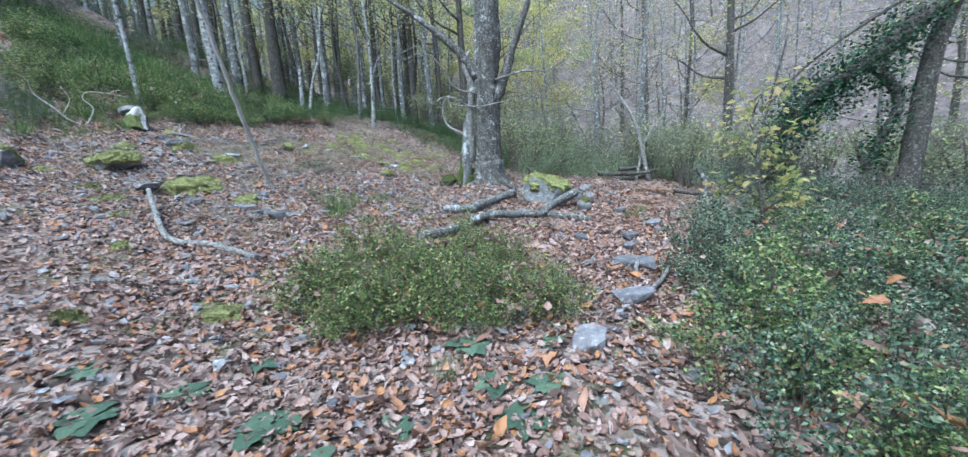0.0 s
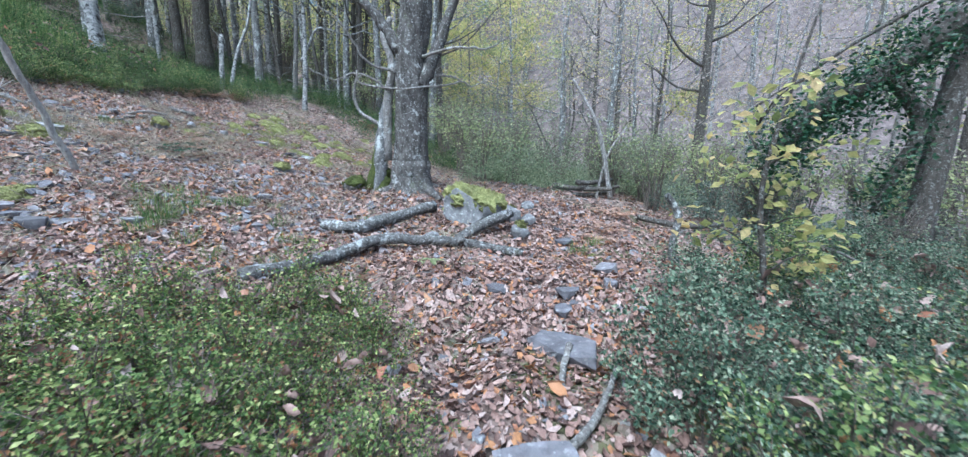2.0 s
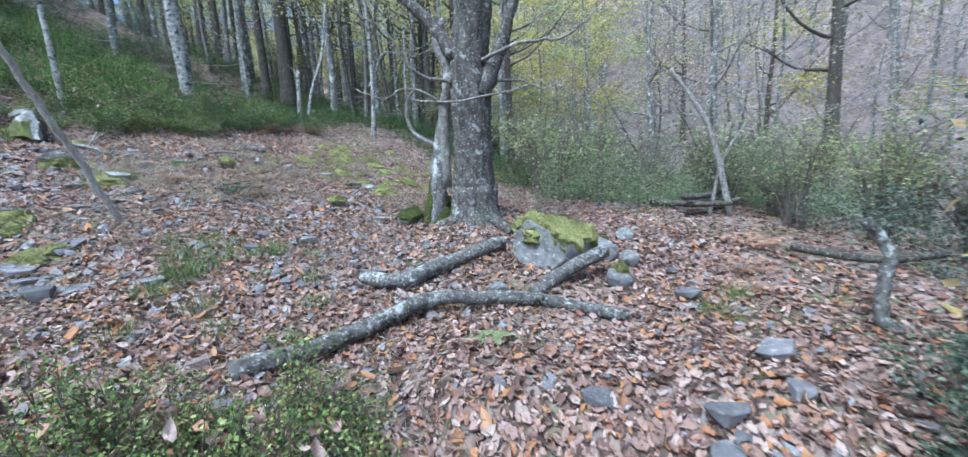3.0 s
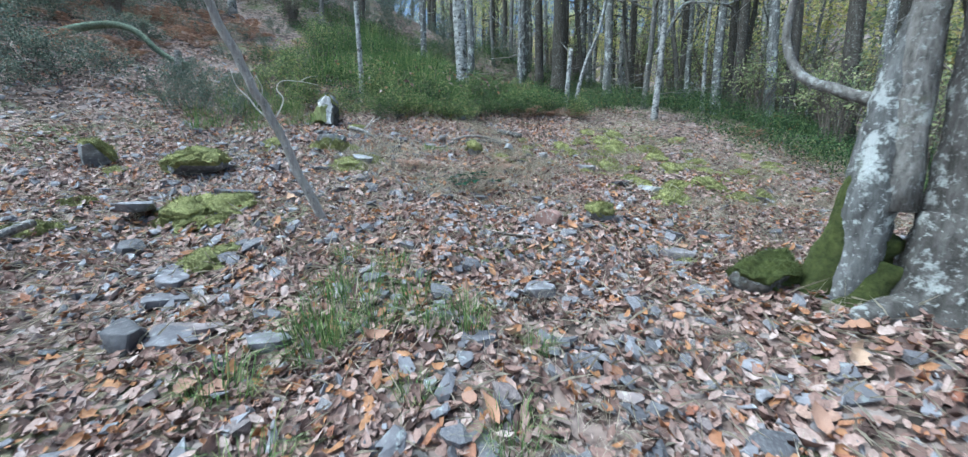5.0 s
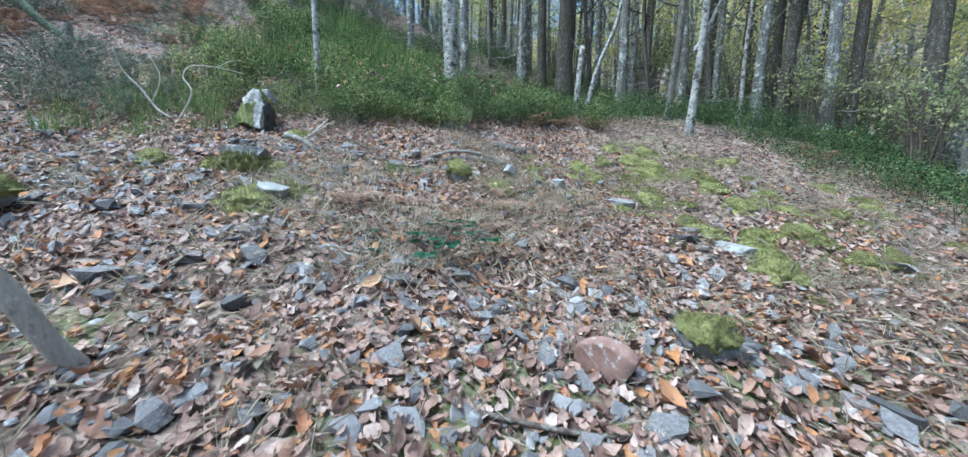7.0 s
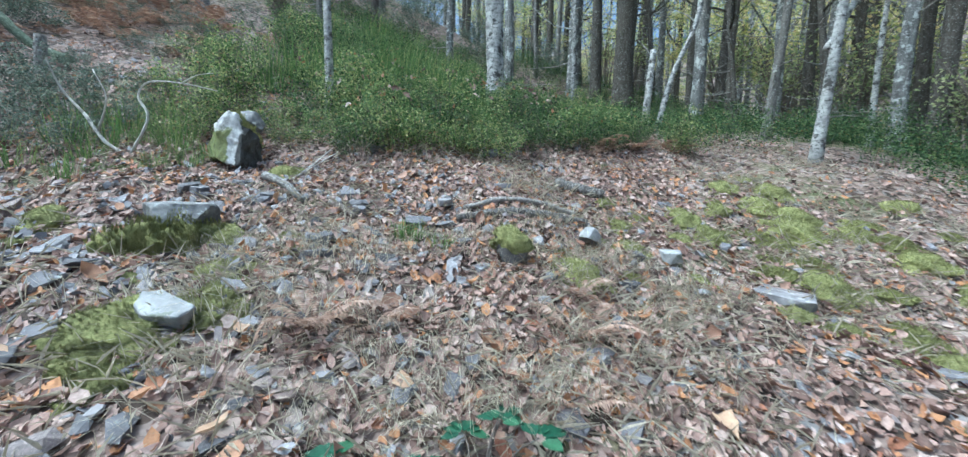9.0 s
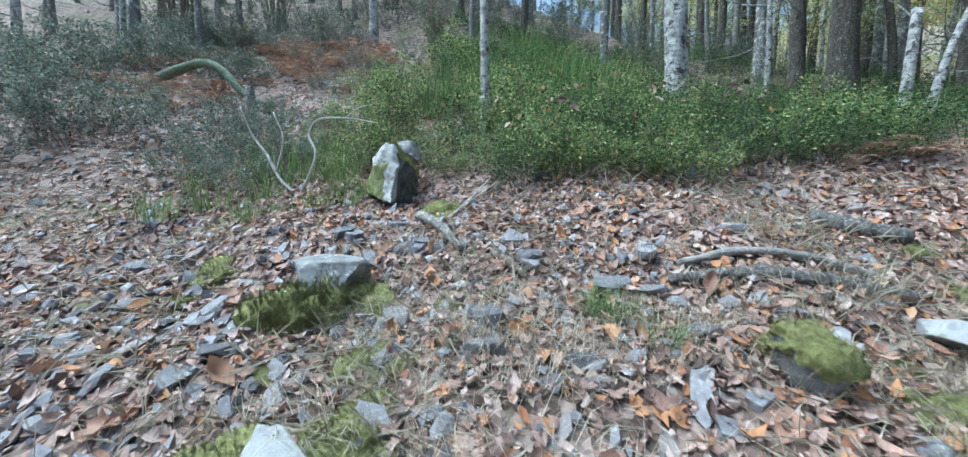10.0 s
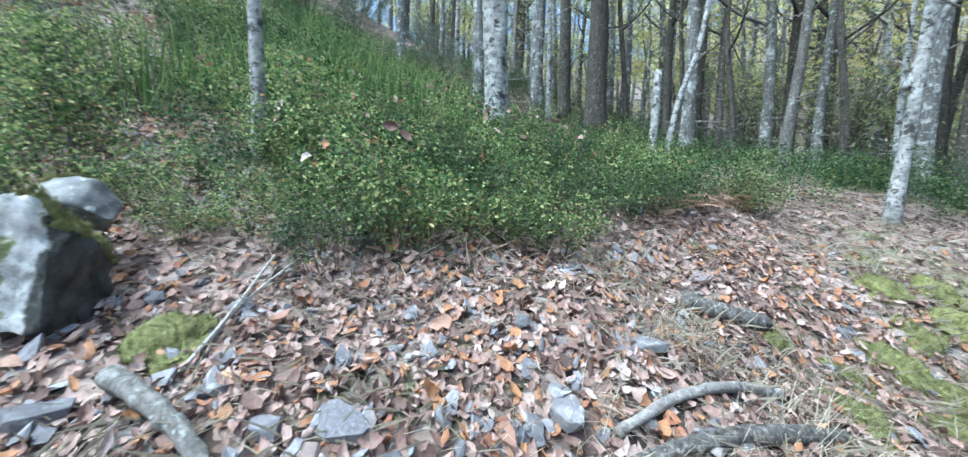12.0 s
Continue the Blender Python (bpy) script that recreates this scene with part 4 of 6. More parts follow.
# understorey shrubs
def make_shrub(loc, label, seed, leaf_mat, height=2.2, stems=11, leaves=900, size=0.08, group="understorey shrubs", low=False):
    rnd2 = random.Random(seed)
    sh = empty("shrub", loc, label, "shrub", group)
    pieces, tips = [], []
    for k in range(stems):
        a, r = rnd2.uniform(0, 6.28), rnd2.uniform(0.3, 1.0) * height * 0.5
        h = height * rnd2.uniform(0.6, 1.1)
        p = [Vector((0.15 * math.cos(a), 0.15 * math.sin(a), -0.2)), Vector((math.cos(a) * r * 0.35, math.sin(a) * r * 0.35, h * 0.5)), Vector((math.cos(a) * r, math.sin(a) * r, h))]
        pieces.append(limb(p, 0.022, 0.006, 4, seed + k, 0.1, 3, 0.02))
        for q in range(5):
            s = p[1].lerp(p[2], rnd2.random())
            e = s + Vector((rnd2.gauss(0, 0.3), rnd2.gauss(0, 0.3), rnd2.gauss(0.15, 0.2))) * height * 0.4
            pieces.append(limb([s, s.lerp(e, 0.5), e], 0.009, 0.003, 3, seed + q, 0.0, 2))
            tips += [e, s.lerp(e, 0.6)]
        if low:
            tips += [p[0].lerp(p[1], t) * 1.6 for t in (0.25, 0.5, 0.75, 1.0)]
    part("woody_frame", mesh("woody_frame", *joined(pieces), TWIG), sh)
    if leaves:
        v2, f2 = leaf_cloud(tips, leaves, height * 0.07, size, seed, 0.5)
        part("foliage", mesh("foliage", v2, f2, leaf_mat, False), sh)
    return sh


SHRUBS = [
    make_shrub(foot(3.2, 19.5), "loose shrub with pale yellow-green autumn leaves", 131, DULL, 2.6, 22, 1300, low=True),
    make_shrub(foot(6.5, 18.0), "bare grey twiggy shrub", 132, DULL, 1.8, 44, 420, 0.06),
    make_shrub(foot(7.2, 13.5), "low shrub with bright lime-green leaves", 133, LIME, 2.1, 14, 620, 0.075),
]
rnd = random.Random(134)
for x, y, k, s in ((2.6, 16.6, 0, 0.7), (3.6, 17.4, 1, 0.9), (5.2, 15.6, 1, 0.8), (1.4, 17.8, 0, 0.8), (6.8, 16.4, 0, 0.8), (0.4, 18.8, 0, 0.9), (5.8, 14.2, 0, 0.6), (8.2, 12.2, 1, 0.8), (10.4, 10.2, 0, 0.7), (11.5, 8.2, 1, 0.9), (7.4, 9.0, 1, 0.6), (9.8, 7.0, 2, 0.7), (12.5, 9.6, 0, 0.8), (1.6, 20.6, 0, 1.1), (4.6, 22, 0, 1.3), (5.2, 17.2, 1, 1.1), (4.4, 18.6, 1, 1.0), (7.6, 19.8, 0, 0.9), (8.6, 15.2, 2, 1.1), (6.3, 15.4, 0, 0.7), (9.6, 13.4, 2, 1.2), (11.2, 11, 2, 1.2), (12.5, 14, 0, 1.0), (10.3, 17, 1, 1.1), (14, 9, 2, 1.3), (13, 6.5, 1, 1.2), (15.5, 12, 0, 1.1), (7.0, 11.2, 1, 0.8), (9.4, 8.2, 1, 0.7), (-2.2, 23, 0, 1.0), (0.3, 22.4, 0, 1.2), (-3.6, 26, 0, 1.2), (2.4, 24.5, 0, 1.4), (17, 7, 2, 1.3), (16, 17, 0, 1.3), (20, 13, 0, 1.4), (19, 21, 0, 1.5), (12, 20, 1, 1.3), (8, 24, 0, 1.4), (11, 3, 2, 1.0), (12.5, 0.5, 1, 1.1), (-1.2, 27.5, 0, 1.3), (-5.5, 28.5, 0, 1.3), (23, 8, 0, 1.4), (24, 17, 2, 1.6)):
    copied(SHRUBS[k], foot(x, y), rnd.uniform(0, 6.28), s)

for x, y, s in ((1.2, 15.4, 1.0), (2.2, 16.0, 1.1), (0.6, 17.0, 1.3), (5.6, 13.0, 0.9), (6.6, 12.4, 1.0), (4.9, 14.6, 1.1), (7.0, 11.0, 0.8), (9.6, 11.6, 1.2), (11.2, 12.8, 1.3), (8.0, 17.0, 1.4), (-0.6, 20.5, 1.3), (-2.2, 21.0, 1.2)):
    copied(SHRUBS[2], foot(x, y), rnd.uniform(0, 6.28), s)
for x, y, s in ((-8.6, 26.4, 1.5), (-6.8, 25.2, 1.4), (-4.4, 26.6, 1.6), (-2.8, 24.2, 1.3), (-6.0, 29.6, 2.0), (-3.0, 28.8, 1.9), (-0.6, 25.8, 1.5), (-9.8, 29.4, 1.9), (-12.4, 30.5, 2.0), (-4.2, 22.0, 1.1)):
    copied(SHRUBS[2], foot(x, y), rnd.uniform(0, 6.28), s)

# ---- bilberry bushes ----
def make_bush(loc, seed, leaf_mat, label, group, width=0.5, height=0.62, leaves=3200, size=0.03, ragged=0.3, clump=0.05):
    """A clump of thin shoots of uneven height, leafy towards their tips, with hollows between."""
    rnd2 = random.Random(seed)
    b = empty("bilberry_bush", loc, label, "bush", group)
    pieces, centres = [], []
    for k in range(26):
        a, r = rnd2.uniform(0, 6.28), width * math.sqrt(rnd2.random())
        h = height * (1 - 0.5 * (r / width) ** 2) * rnd2.uniform(1 - ragged * 1.3, 1 + ragged)
        p = [Vector((math.cos(a) * r * 0.5, math.sin(a) * r * 0.5, -0.15)), Vector((math.cos(a) * r * 0.8, math.sin(a) * r * 0.8, h * 0.5)), Vector((math.cos(a) * r * 1.1 + rnd2.gauss(0, 0.05), math.sin(a) * r * 1.1 + rnd2.gauss(0, 0.05), h))]
        pieces.append(limb(p, 0.005, 0.002, 3, seed + k, 0, 2))
        steps = (0.5, 0.65, 0.8, 0.9, 1.0) if rnd2.random() < 0.6 else (0.3, 0.45, 0.6, 0.8, 1.0)
        for t in steps:
            q = p[0].lerp(p[1], t * 2) if t < 0.5 else p[1].lerp(p[2], t * 2 - 1)
            centres.append(tuple(q))
        for q in range(2):
            e = p[2].lerp(p[1], rnd2.uniform(0.1, 0.5)) + Vector((rnd2.gauss(0, 0.09), rnd2.gauss(0, 0.09), rnd2.uniform(0.02, 0.12)))
            pieces.append(limb([p[1].lerp(p[2], 0.3), e.lerp(p[2], 0.4), e], 0.003, 0.0015, 3, seed + q, 0, 2))
            centres.append(tuple(e))
    part("woody_frame", mesh("woody_frame", *joined(pieces), TWIG), b)
    v2, f2 = leaf_cloud(centres, leaves, clump, size, seed + 1, 0.7)
    part("foliage", mesh("foliage", v2, f2, leaf_mat, False), b)
    return b


rnd = random.Random(150)
GREEN_BUSH = [make_bush(foot(-9.0, 13.0), 151 + k, (BILBERRY, BILBERRY, DEEP_BILBERRY)[k], ("leafy green bilberry bush on the bank", "yellow-green bilberry bush with ragged shoots on the bank", "deep green bilberry bush on the bank")[k], "bilberry on the bank", (0.5, 0.42, 0.55)[k], (0.55, 0.78, 0.6)[k], 3200, (0.03, 0.034, 0.028)[k], 0.4) for k in range(3)]
for k, (x, y) in enumerate(((-9.0, 12.6), (-9.5, 13.6), (-9.2, 14.8))):
    GREEN_BUSH[k].location = foot(x, y)
LEFT_BUSH = make_bush(foot(-0.6, 5.3), 161, WARM_BILBERRY, "low green bilberry bush among fallen leaves", "bilberry beside the path", 0.4, 0.4, 1700, 0.029, 0.6, 0.036)
COOL_BUSH = [make_bush(foot(3.6 + k, 3.2), 171 + k, (BLUE_BILBERRY, BLUE_BILBERRY, BILBERRY)[k], ("bluish green bilberry bush below the path", "bluish green bilberry bush below the path", "yellow-green bilberry bush below the path")[k], "bilberry below the path", 0.46, 0.54, 3400, 0.029, 0.55, 0.042) for k in range(3)]


# grey-green scrub on the upper slope
HEATH_BUSH = make_bush(foot(-12.4, 6.6), 136, HEATH, "dense grey-green scrub bush on the slope", "scrub on the slope", 1.0, 0.75, 3000, 0.042)
HEATH_BUSH.name = "scrub_bush"
SHRUBS.append(HEATH_BUSH)
for x, y, s, k in ((-12.6, 6.0, 1.0, 3), (-13.6, 5.2, 1.2, 3), (-11.6, 5.6, 0.8, 3), (-13.3, 6.9, 0.8, 3), (-15.2, 4.4, 1.3, 3), (-16.5, 5.8, 1.2, 3), (-11.2, 4.2, 0.9, 3), (-11.6, 9.4, 0.7, 3), (-12.4, 8.6, 0.8, 3), (-14.8, 3.0, 1.2, 3), (-17.5, 3.4, 1.4, 3), (-19.5, 6.5, 1.5, 3), (-19, 9.5, 1.3, 3), (-20.5, 12, 1.4, 3), (-19.8, 14.5, 1.3, 3), (-21, 8, 1.6, 3), (-22, 10.5, 1.6, 3), (-21.5, 16.5, 1.4, 3), (-23, 13.5, 1.6, 3), (-22, 4.5, 1.6, 3), (-24.5, 7, 1.8, 0), (-24, 11.8, 1.6, 0), (-18, 12.8, 0.8, 1), (-17, 7.4, 0.7, 1), (-25, 15, 1.8, 0), (-25.5, 3, 1.8, 0), (-19.5, 17, 1.2, 3), (-21, 19, 1.3, 3), (-18.5, 21, 1.2, 3), (-20.5, 22.5, 1.4, 3), (-23, 20.5, 1.5, 3), (-23.5, 24, 1.5, 3), (-17.5, 24.5, 1.2, 3), (-20, 26, 1.5, 3), (-25.5, 18, 1.6, 3), (-26, 22, 1.7, 3), (-15, 27, 1.4, 2), (-18, 29, 1.8, 2), (-22, 28, 1.9, 2), (-12, 29, 1.6, 2), (-26, 27, 2.0, 2), (-9.5, 28, 1.5, 2), (-7, 27, 1.4, 0)):
    copied(SHRUBS[k], foot(x, y), rnd.uniform(0, 6.28), s)


for k in range(26):
    copied(HEATH_BUSH, foot(rnd.uniform(-21, -14.5), rnd.uniform(3.0, 10.5)), rnd.uniform(0, 6.28), rnd.uniform(0.5, 1.1))


def planted(sources, count, x0, x1, y0, y1, gap, keep, size=(0.85, 1.2)):
    spots = []
    tries = 0
    while len(spots) < count and tries < count * 60:
        tries += 1
        x, y = rnd.uniform(x0, x1), rnd.uniform(y0, y1)
        if keep(x, y) and all((x - a) ** 2 + (y - c) ** 2 > gap * gap for a, c in spots):
            spots.append((x, y))
            copied(rnd.choice(sources), foot(x, y), rnd.uniform(0, 6.28), rnd.uniform(*size))


def bank(x, y):
    front = float(np.interp(y, (11.3, 11.9, 12.5, 14, 16.5, 18, 19.2, 22), (-9.6, -9.0, -8.45, -8.3, -7.7, -7.0, -6.3, -5.5)))
    return x < front - 0.12 and x > -20 and y > 11.25 + max(0, -x - 10.5) * 0.1 and not (x < -13 and y < 12.6)


planted(GREEN_BUSH, 58, -10.8, -6.8, 11.4, 17.5, 0.46, bank, (0.55, 1.0))
planted([LEFT_BUSH], 34, -2.0, 1.3, 3.9, 6.5, 0.34, lambda x, y: ((x + 0.1) / 1.6) ** 2 + ((y - 5.2) / 1.25) ** 2 < 1 and x < (1.25 if y < 5 else 0.85), (0.6, 1.15))
planted(COOL_BUSH[:2] + COOL_BUSH, 100, 2.3, 8.8, 1.0, 9.0, 0.47, lambda x, y: x > 2.42 + max(0, y - 4) * 0.2 + max(0, 2.6 - y) * 0.1 and y < 6.1 + (x - 2.4) * 0.7, (0.8, 1.2))


def thicket(name, areas, seed, mat, label, height=1.0, size=0.042):
    """Low bilberry that runs on without a gap: shoots of uneven height, leafy at their tips."""
    rs2, spots = np.random.RandomState(seed), []
    for count, x0, x1, y0, y1, keep in areas:
        got = tries = 0
        while got < count and tries < count * 40:
            tries += 1
            x, y = rs2.uniform(x0, x1), rs2.uniform(y0, y1)
            if keep(x, y):
                spots.append((x, y))
                got += 1
    spots = np.array(spots)
    swell = np.clip(1 + 0.55 * patchy(spots[:, 0], spots[:, 1], 1.7, seed + 1) * 2, 0.35, 1.7)
    tall = swell * rs2.uniform(0.16, 0.62, len(spots)) * height
    base = np.stack([spots[:, 0], spots[:, 1], land(spots[:, 0], spots[:, 1])], -1)
    tip = base + np.stack([rs2.normal(0, 0.1, len(spots)), rs2.normal(0, 0.1, len(spots)), tall], -1)
    stems = strewn(BLADE, base, turned(rs2.uniform(0, 6.28, len(spots)), rs2.normal(0, 0.15, len(spots)), rs2.normal(-1.5, 0.2, len(spots))), np.stack([tall, 0.012 + 0 * tall, 0.012 + 0 * tall], -1))
    leafy = leaf_cloud(np.concatenate([tip, tip * 0.75 + base * 0.25]), len(spots) * 30, 0.085 * height ** 0.7, size, seed + 2, 0.55)
    return tagged(new(name, mesh(name, *stacked([stems, leafy]), mat, False)), label, "bush", kind="stuff")


thicket("bilberry_thicket", ((6000, -20, -9.3, 11.6, 26, lambda x, y: bank(x, y) and x < -9.6), (1700, -13, -5.4, 15.5, 25, bank)), 181, DEEP_BILBERRY, "low deep green bilberry running up the wooded bank")
thicket("bilberry_thicket", ((1500, -13, -8.2, 12, 17.5, bank),), 184, BILBERRY, "yellow-green bilberry shoots on the bank")
thicket("bilberry_thicket", ((2700, -6.8, 3.2, 16.6, 25, lambda x, y: y > 17.5 + max(0, x) * 0.5 + max(0, -x - 1.5) * 0.5),), 187, DEEP_BILBERRY, "low green bilberry under the trees beyond the oak")


thicket("scrub_thicket", ((1500, 0.8, 10.5, 11.5, 21, lambda x, y: y > 12.2 + abs(x - 4.6) * 0.35 + (1.6 if 3.2 < x < 5.6 else 0) and x < 3 + (y - 11) * 1.2),), 190, DULL, "loose grey-green undergrowth below the old oak", 1.7, 0.06)
thicket("scrub_thicket", ((700, 5.2, 12, 7.6, 13, lambda x, y: y > 8.2 and x > 5.4),), 193, HEATH, "dark grey-green scrub on the valley side", 1.3, 0.05)


# scrub that closes the slope above the boulder
for x, y, s, k in ((-10.4, 9.1, 0.55, 0), (-13.4, 9.0, 0.45, 0), (-14.3, 9.8, 0.5, 0), (-14.7, 10.9, 0.55, 0), (-15.8, 10.4, 0.6, 0), (-16.6, 11.8, 0.6, 0), (-11.0, 9.6, 0.45, 0), (-11.6, 9.9, 0.5, 1), (-12.3, 9.9, 0.6, 1), (-13.0, 10.6, 0.7, 1), (-11.4, 8.6, 0.7, 0), (-12.2, 8.2, 0.8, 0), (-11.0, 8.2, 0.6, 0), (-14.0, 10.6, 0.8, 1), (-10.6, 10.6, 0.9, 1), (-11.2, 10.9, 1.1, 1), (-11.8, 10.4, 1.1, 1), (-12.4, 11.0, 1.2, 1), (-13.2, 11.4, 1.2, 1), (-10.3, 10.2, 0.7, 1), (-14.2, 12.4, 1.3, 1), (-13.4, 12.2, 1.3, 1), (-15.0, 13.4, 1.5, 1)):
    copied(rnd.choice(GREEN_BUSH) if k else HEATH_BUSH, foot(x, y), rnd.uniform(0, 6.28), s)


# ---- rocks with a place of their own ----
qb = boulder("quartz_boulder", (-9.36, 10.74), (0.32, 0.32, 0.4), 201, "upright grey boulder with white quartz face and moss cap", QUARTZ, 0.1, 0.78, (0, 0, 0), 3, 0.035, "boulder", (-0.1, 0.55, 0.8), 5, (((1, -0.45, 0.25), 0.55), ((0.75, 0.8, 0.0), 0.58), ((-0.1, 0.75, 0.75), 0.6), ((-0.3, -0.5, 0.8), 0.68), ((0.1, -1, 0.1), 0.62), ((-1, 0, 0), 0.6), ((0.2, 0.2, 1), 0.8)), rough=0.14)
boulder("flat_stone", (-9.75, 10.95), (0.3, 0.22, 0.16), 202, "pale flat stone resting behind the boulder", ROCK, -0.25, 0.9, (20, 0, 30))
boulder("grey_rock", (-7.8, 10.22), (0.3, 0.27, 0.2), 203, "grey rock with a bulging moss cushion against it", ROCK, 0.06, None, (0, 0, 20), 3, 0.05, "stone", (0, 0, 1), 5, (((0, 0, 1), 0.6), ((1, -0.2, 0.5), 0.7)))
slab("pale_stone", (-6.4, 10.16), (0.17, 0.12, 0.1), 204, "white angular stone among moss tufts", PALE_ROCK, 0.03, (18, 8, 40))
slab("pale_stone", (-6.16, 13.22), (0.25, 0.14, 0.08), 205, "whitish slab leaning by the rotten log", PALE_ROCK, 0.02, (16, 14, 130))
slab("pale_stone", (-5.6, 13.64), (0.13, 0.1, 0.07), 206, "small white stone on moss", PALE_ROCK, 0.02, (10, 5, 0))
slab("pale_stone", (-3.38, 13.65), (0.24, 0.15, 0.09), 207, "pale blue-grey slab beside green moss", PALE_ROCK, 0.03, (0, 12, 30))
boulder("mossy_rock", (-6.17, 12.27), (0.16, 0.14, 0.14), 208, "small rock capped with bright moss", ROCK, 0.04, -0.2, (0, 0, 0), 4)
boulder("mossy_rock", (-2.86, 11.44), (0.17, 0.15, 0.12), 209, "rounded rock under green moss", ROCK, 0.03, 0.25, (0, 0, 0), 4)
boulder("red_stone", (-3.13, 10.85), (0.19, 0.14, 0.12), 210, "reddish brown rounded stone in dead leaves", stone("reddish_stone", (0.14, 0.08, 0.07), (0.24, 0.15, 0.13), (0.32, 0.22, 0.2)), 0.03)
boulder("mossy_rock", (-7.3, 8.05), (0.42, 0.26, 0.2), 211, "long rock wholly covered with ochre moss", ROCK, 0.05, 0.05, (0, 0, 60), 5, 0.06)
boulder("mossy_rock", (-8.3, 7.0), (0.3, 0.25, 0.2), 212, "dark mossy rock on the slope", ROCK, 0.05, 0.2)
boulder("mossy_block", (1.33, 9.6), (0.5, 0.42, 0.42), 213, "grey block shaggy with moss beside the logs", ROCK, 0.14, -0.12, (0, 0, 15), 6, 0.06, "boulder", (0.2, 0.3, 0.8), 5)
for k, (x, y, s, z) in enumerate(((2.05, 9.85, 0.2, 0.13), (1.9, 10.15, 0.24, 0.14), (2.35, 10.6, 0.22, 0.1), (2.25, 9.6, 0.17, 0.12), (0.75, 8.75, 0.16, 0.1), (2.1, 9.1, 0.16, 0.16))):
    boulder("grey_stone", (x, y), (s, s * 0.75, z), 220 + k, "grey stone beside the mossy block", ROCK, 0.03, 0.9 if k % 2 else None, (0, 0, 40 * k), detail=3)
for k, (x, y, a, b, c, t) in enumerate(((2.35, 6.15, 0.36, 0.24, 0.07, -35), (2.5, 7.04, 0.13, 0.11, 0.08, 10), (1.95, 4.84, 0.27, 0.17, 0.07, 15), (1.35, 3.86, 0.2, 0.18, 0.08, 60), (3.12, 7.86, 0.18, 0.13, 0.08, 30), (2.4, 6.75, 0.12, 0.1, 0.07, 50), (3.0, 7.3, 0.14, 0.1, 0.06, 80), (2.75, 8.9, 0.14, 0.1, 0.05, 0), (2.05, 3.5, 0.12, 0.08, 0.05, 20))):
    slab("path_stone", (x, y), (a, b, c), 230 + k, "flat blue-grey stone set in the leafy path", SLATE_ONE, 0.015, (4, -3, t))
for k, (x, y, a, b, c, t) in enumerate(((-8.44, 10.36, 0.12, 0.09, 0.07, 30), (-8.66, 10.74, 0.11, 0.08, 0.06, 70), (-8.1, 11.35, 0.08, 0.07, 0.05, 10), (-7.66, 11.62, 0.12, 0.09, 0.06, 50), (-4.24, 7.53, 0.18, 0.13, 0.06, 10), (-3.31, 7.45, 0.2, 0.15, 0.06, 40), (-2.95, 7.9, 0.13, 0.11, 0.05, 70), (-3.52, 7.25, 0.2, 0.15, 0.1, 0), (-7.54, 11.58, 0.11, 0.08, 0.07, 0), (-7.4, 12.42, 0.17, 0.09, 0.05, -30), (-4.85, 13.97, 0.22, 0.12, 0.07, 20), (-5.9, 8.3, 0.28, 0.14, 0.05, 60), (-5.0, 7.3, 0.2, 0.14, 0.07, 10), (-1.9, 11.3, 0.17, 0.12, 0.07, 20), (-1.7, 10.9, 0.14, 0.1, 0.05, 30), (-2.2, 9.6, 0.17, 0.13, 0.06, 80), (-6.85, 11.0, 0.12, 0.1, 0.06, 80), (-8.6, 10.3, 0.17, 0.13, 0.07, 0))):
    slab("slate_block", (x, y), (a, b, c), 250 + k, "loose blue-grey slate block on the scree", SLATE_ONE, 0.015, (6, 5, t))


for k, (x, y, a, b, c, t) in enumerate(((-7.67, 9.51, 0.2, 0.15, 0.075, 10), (-7.51, 9.73, 0.2, 0.16, 0.075, 50), (-8, 9.43, 0.12, 0.09, 0.046, 80), (-8.99, 8.88, 0.17, 0.13, 0.063, 20), (-8.54, 10.33, 0.16, 0.12, 0.058, 30), (-8.15, 11.03, 0.1, 0.08, 0.038, 70), (-7.71, 11.68, 0.11, 0.08, 0.039, 0), (-7.16, 11.04, 0.07, 0.05, 0.035, 110), (-7.48, 12.48, 0.13, 0.1, 0.048, -20), (-8.65, 10.44, 0.14, 0.11, 0.052, 60), (-7.29, 13.05, 0.19, 0.14, 0.07, 20), (-7.05, 10.62, 0.15, 0.11, 0.054, 15), (-8.25, 10.19, 0.1, 0.08, 0.038, 40), (-8.34, 9.79, 0.13, 0.1, 0.048, 30), (-6.51, 11.89, 0.07, 0.06, 0.035, 60), (-7.42, 10.03, 0.06, 0.05, 0.035, 60))):
    slab("slate_block", (x, y), (a * 0.72, b * 0.72, c * 0.5), 700 + k, "grey slate block lying in leaves on the upper slope", SLATE_ONE, 0.012, (6 - 3 * (k % 5), 4 - 2 * (k % 4), t))
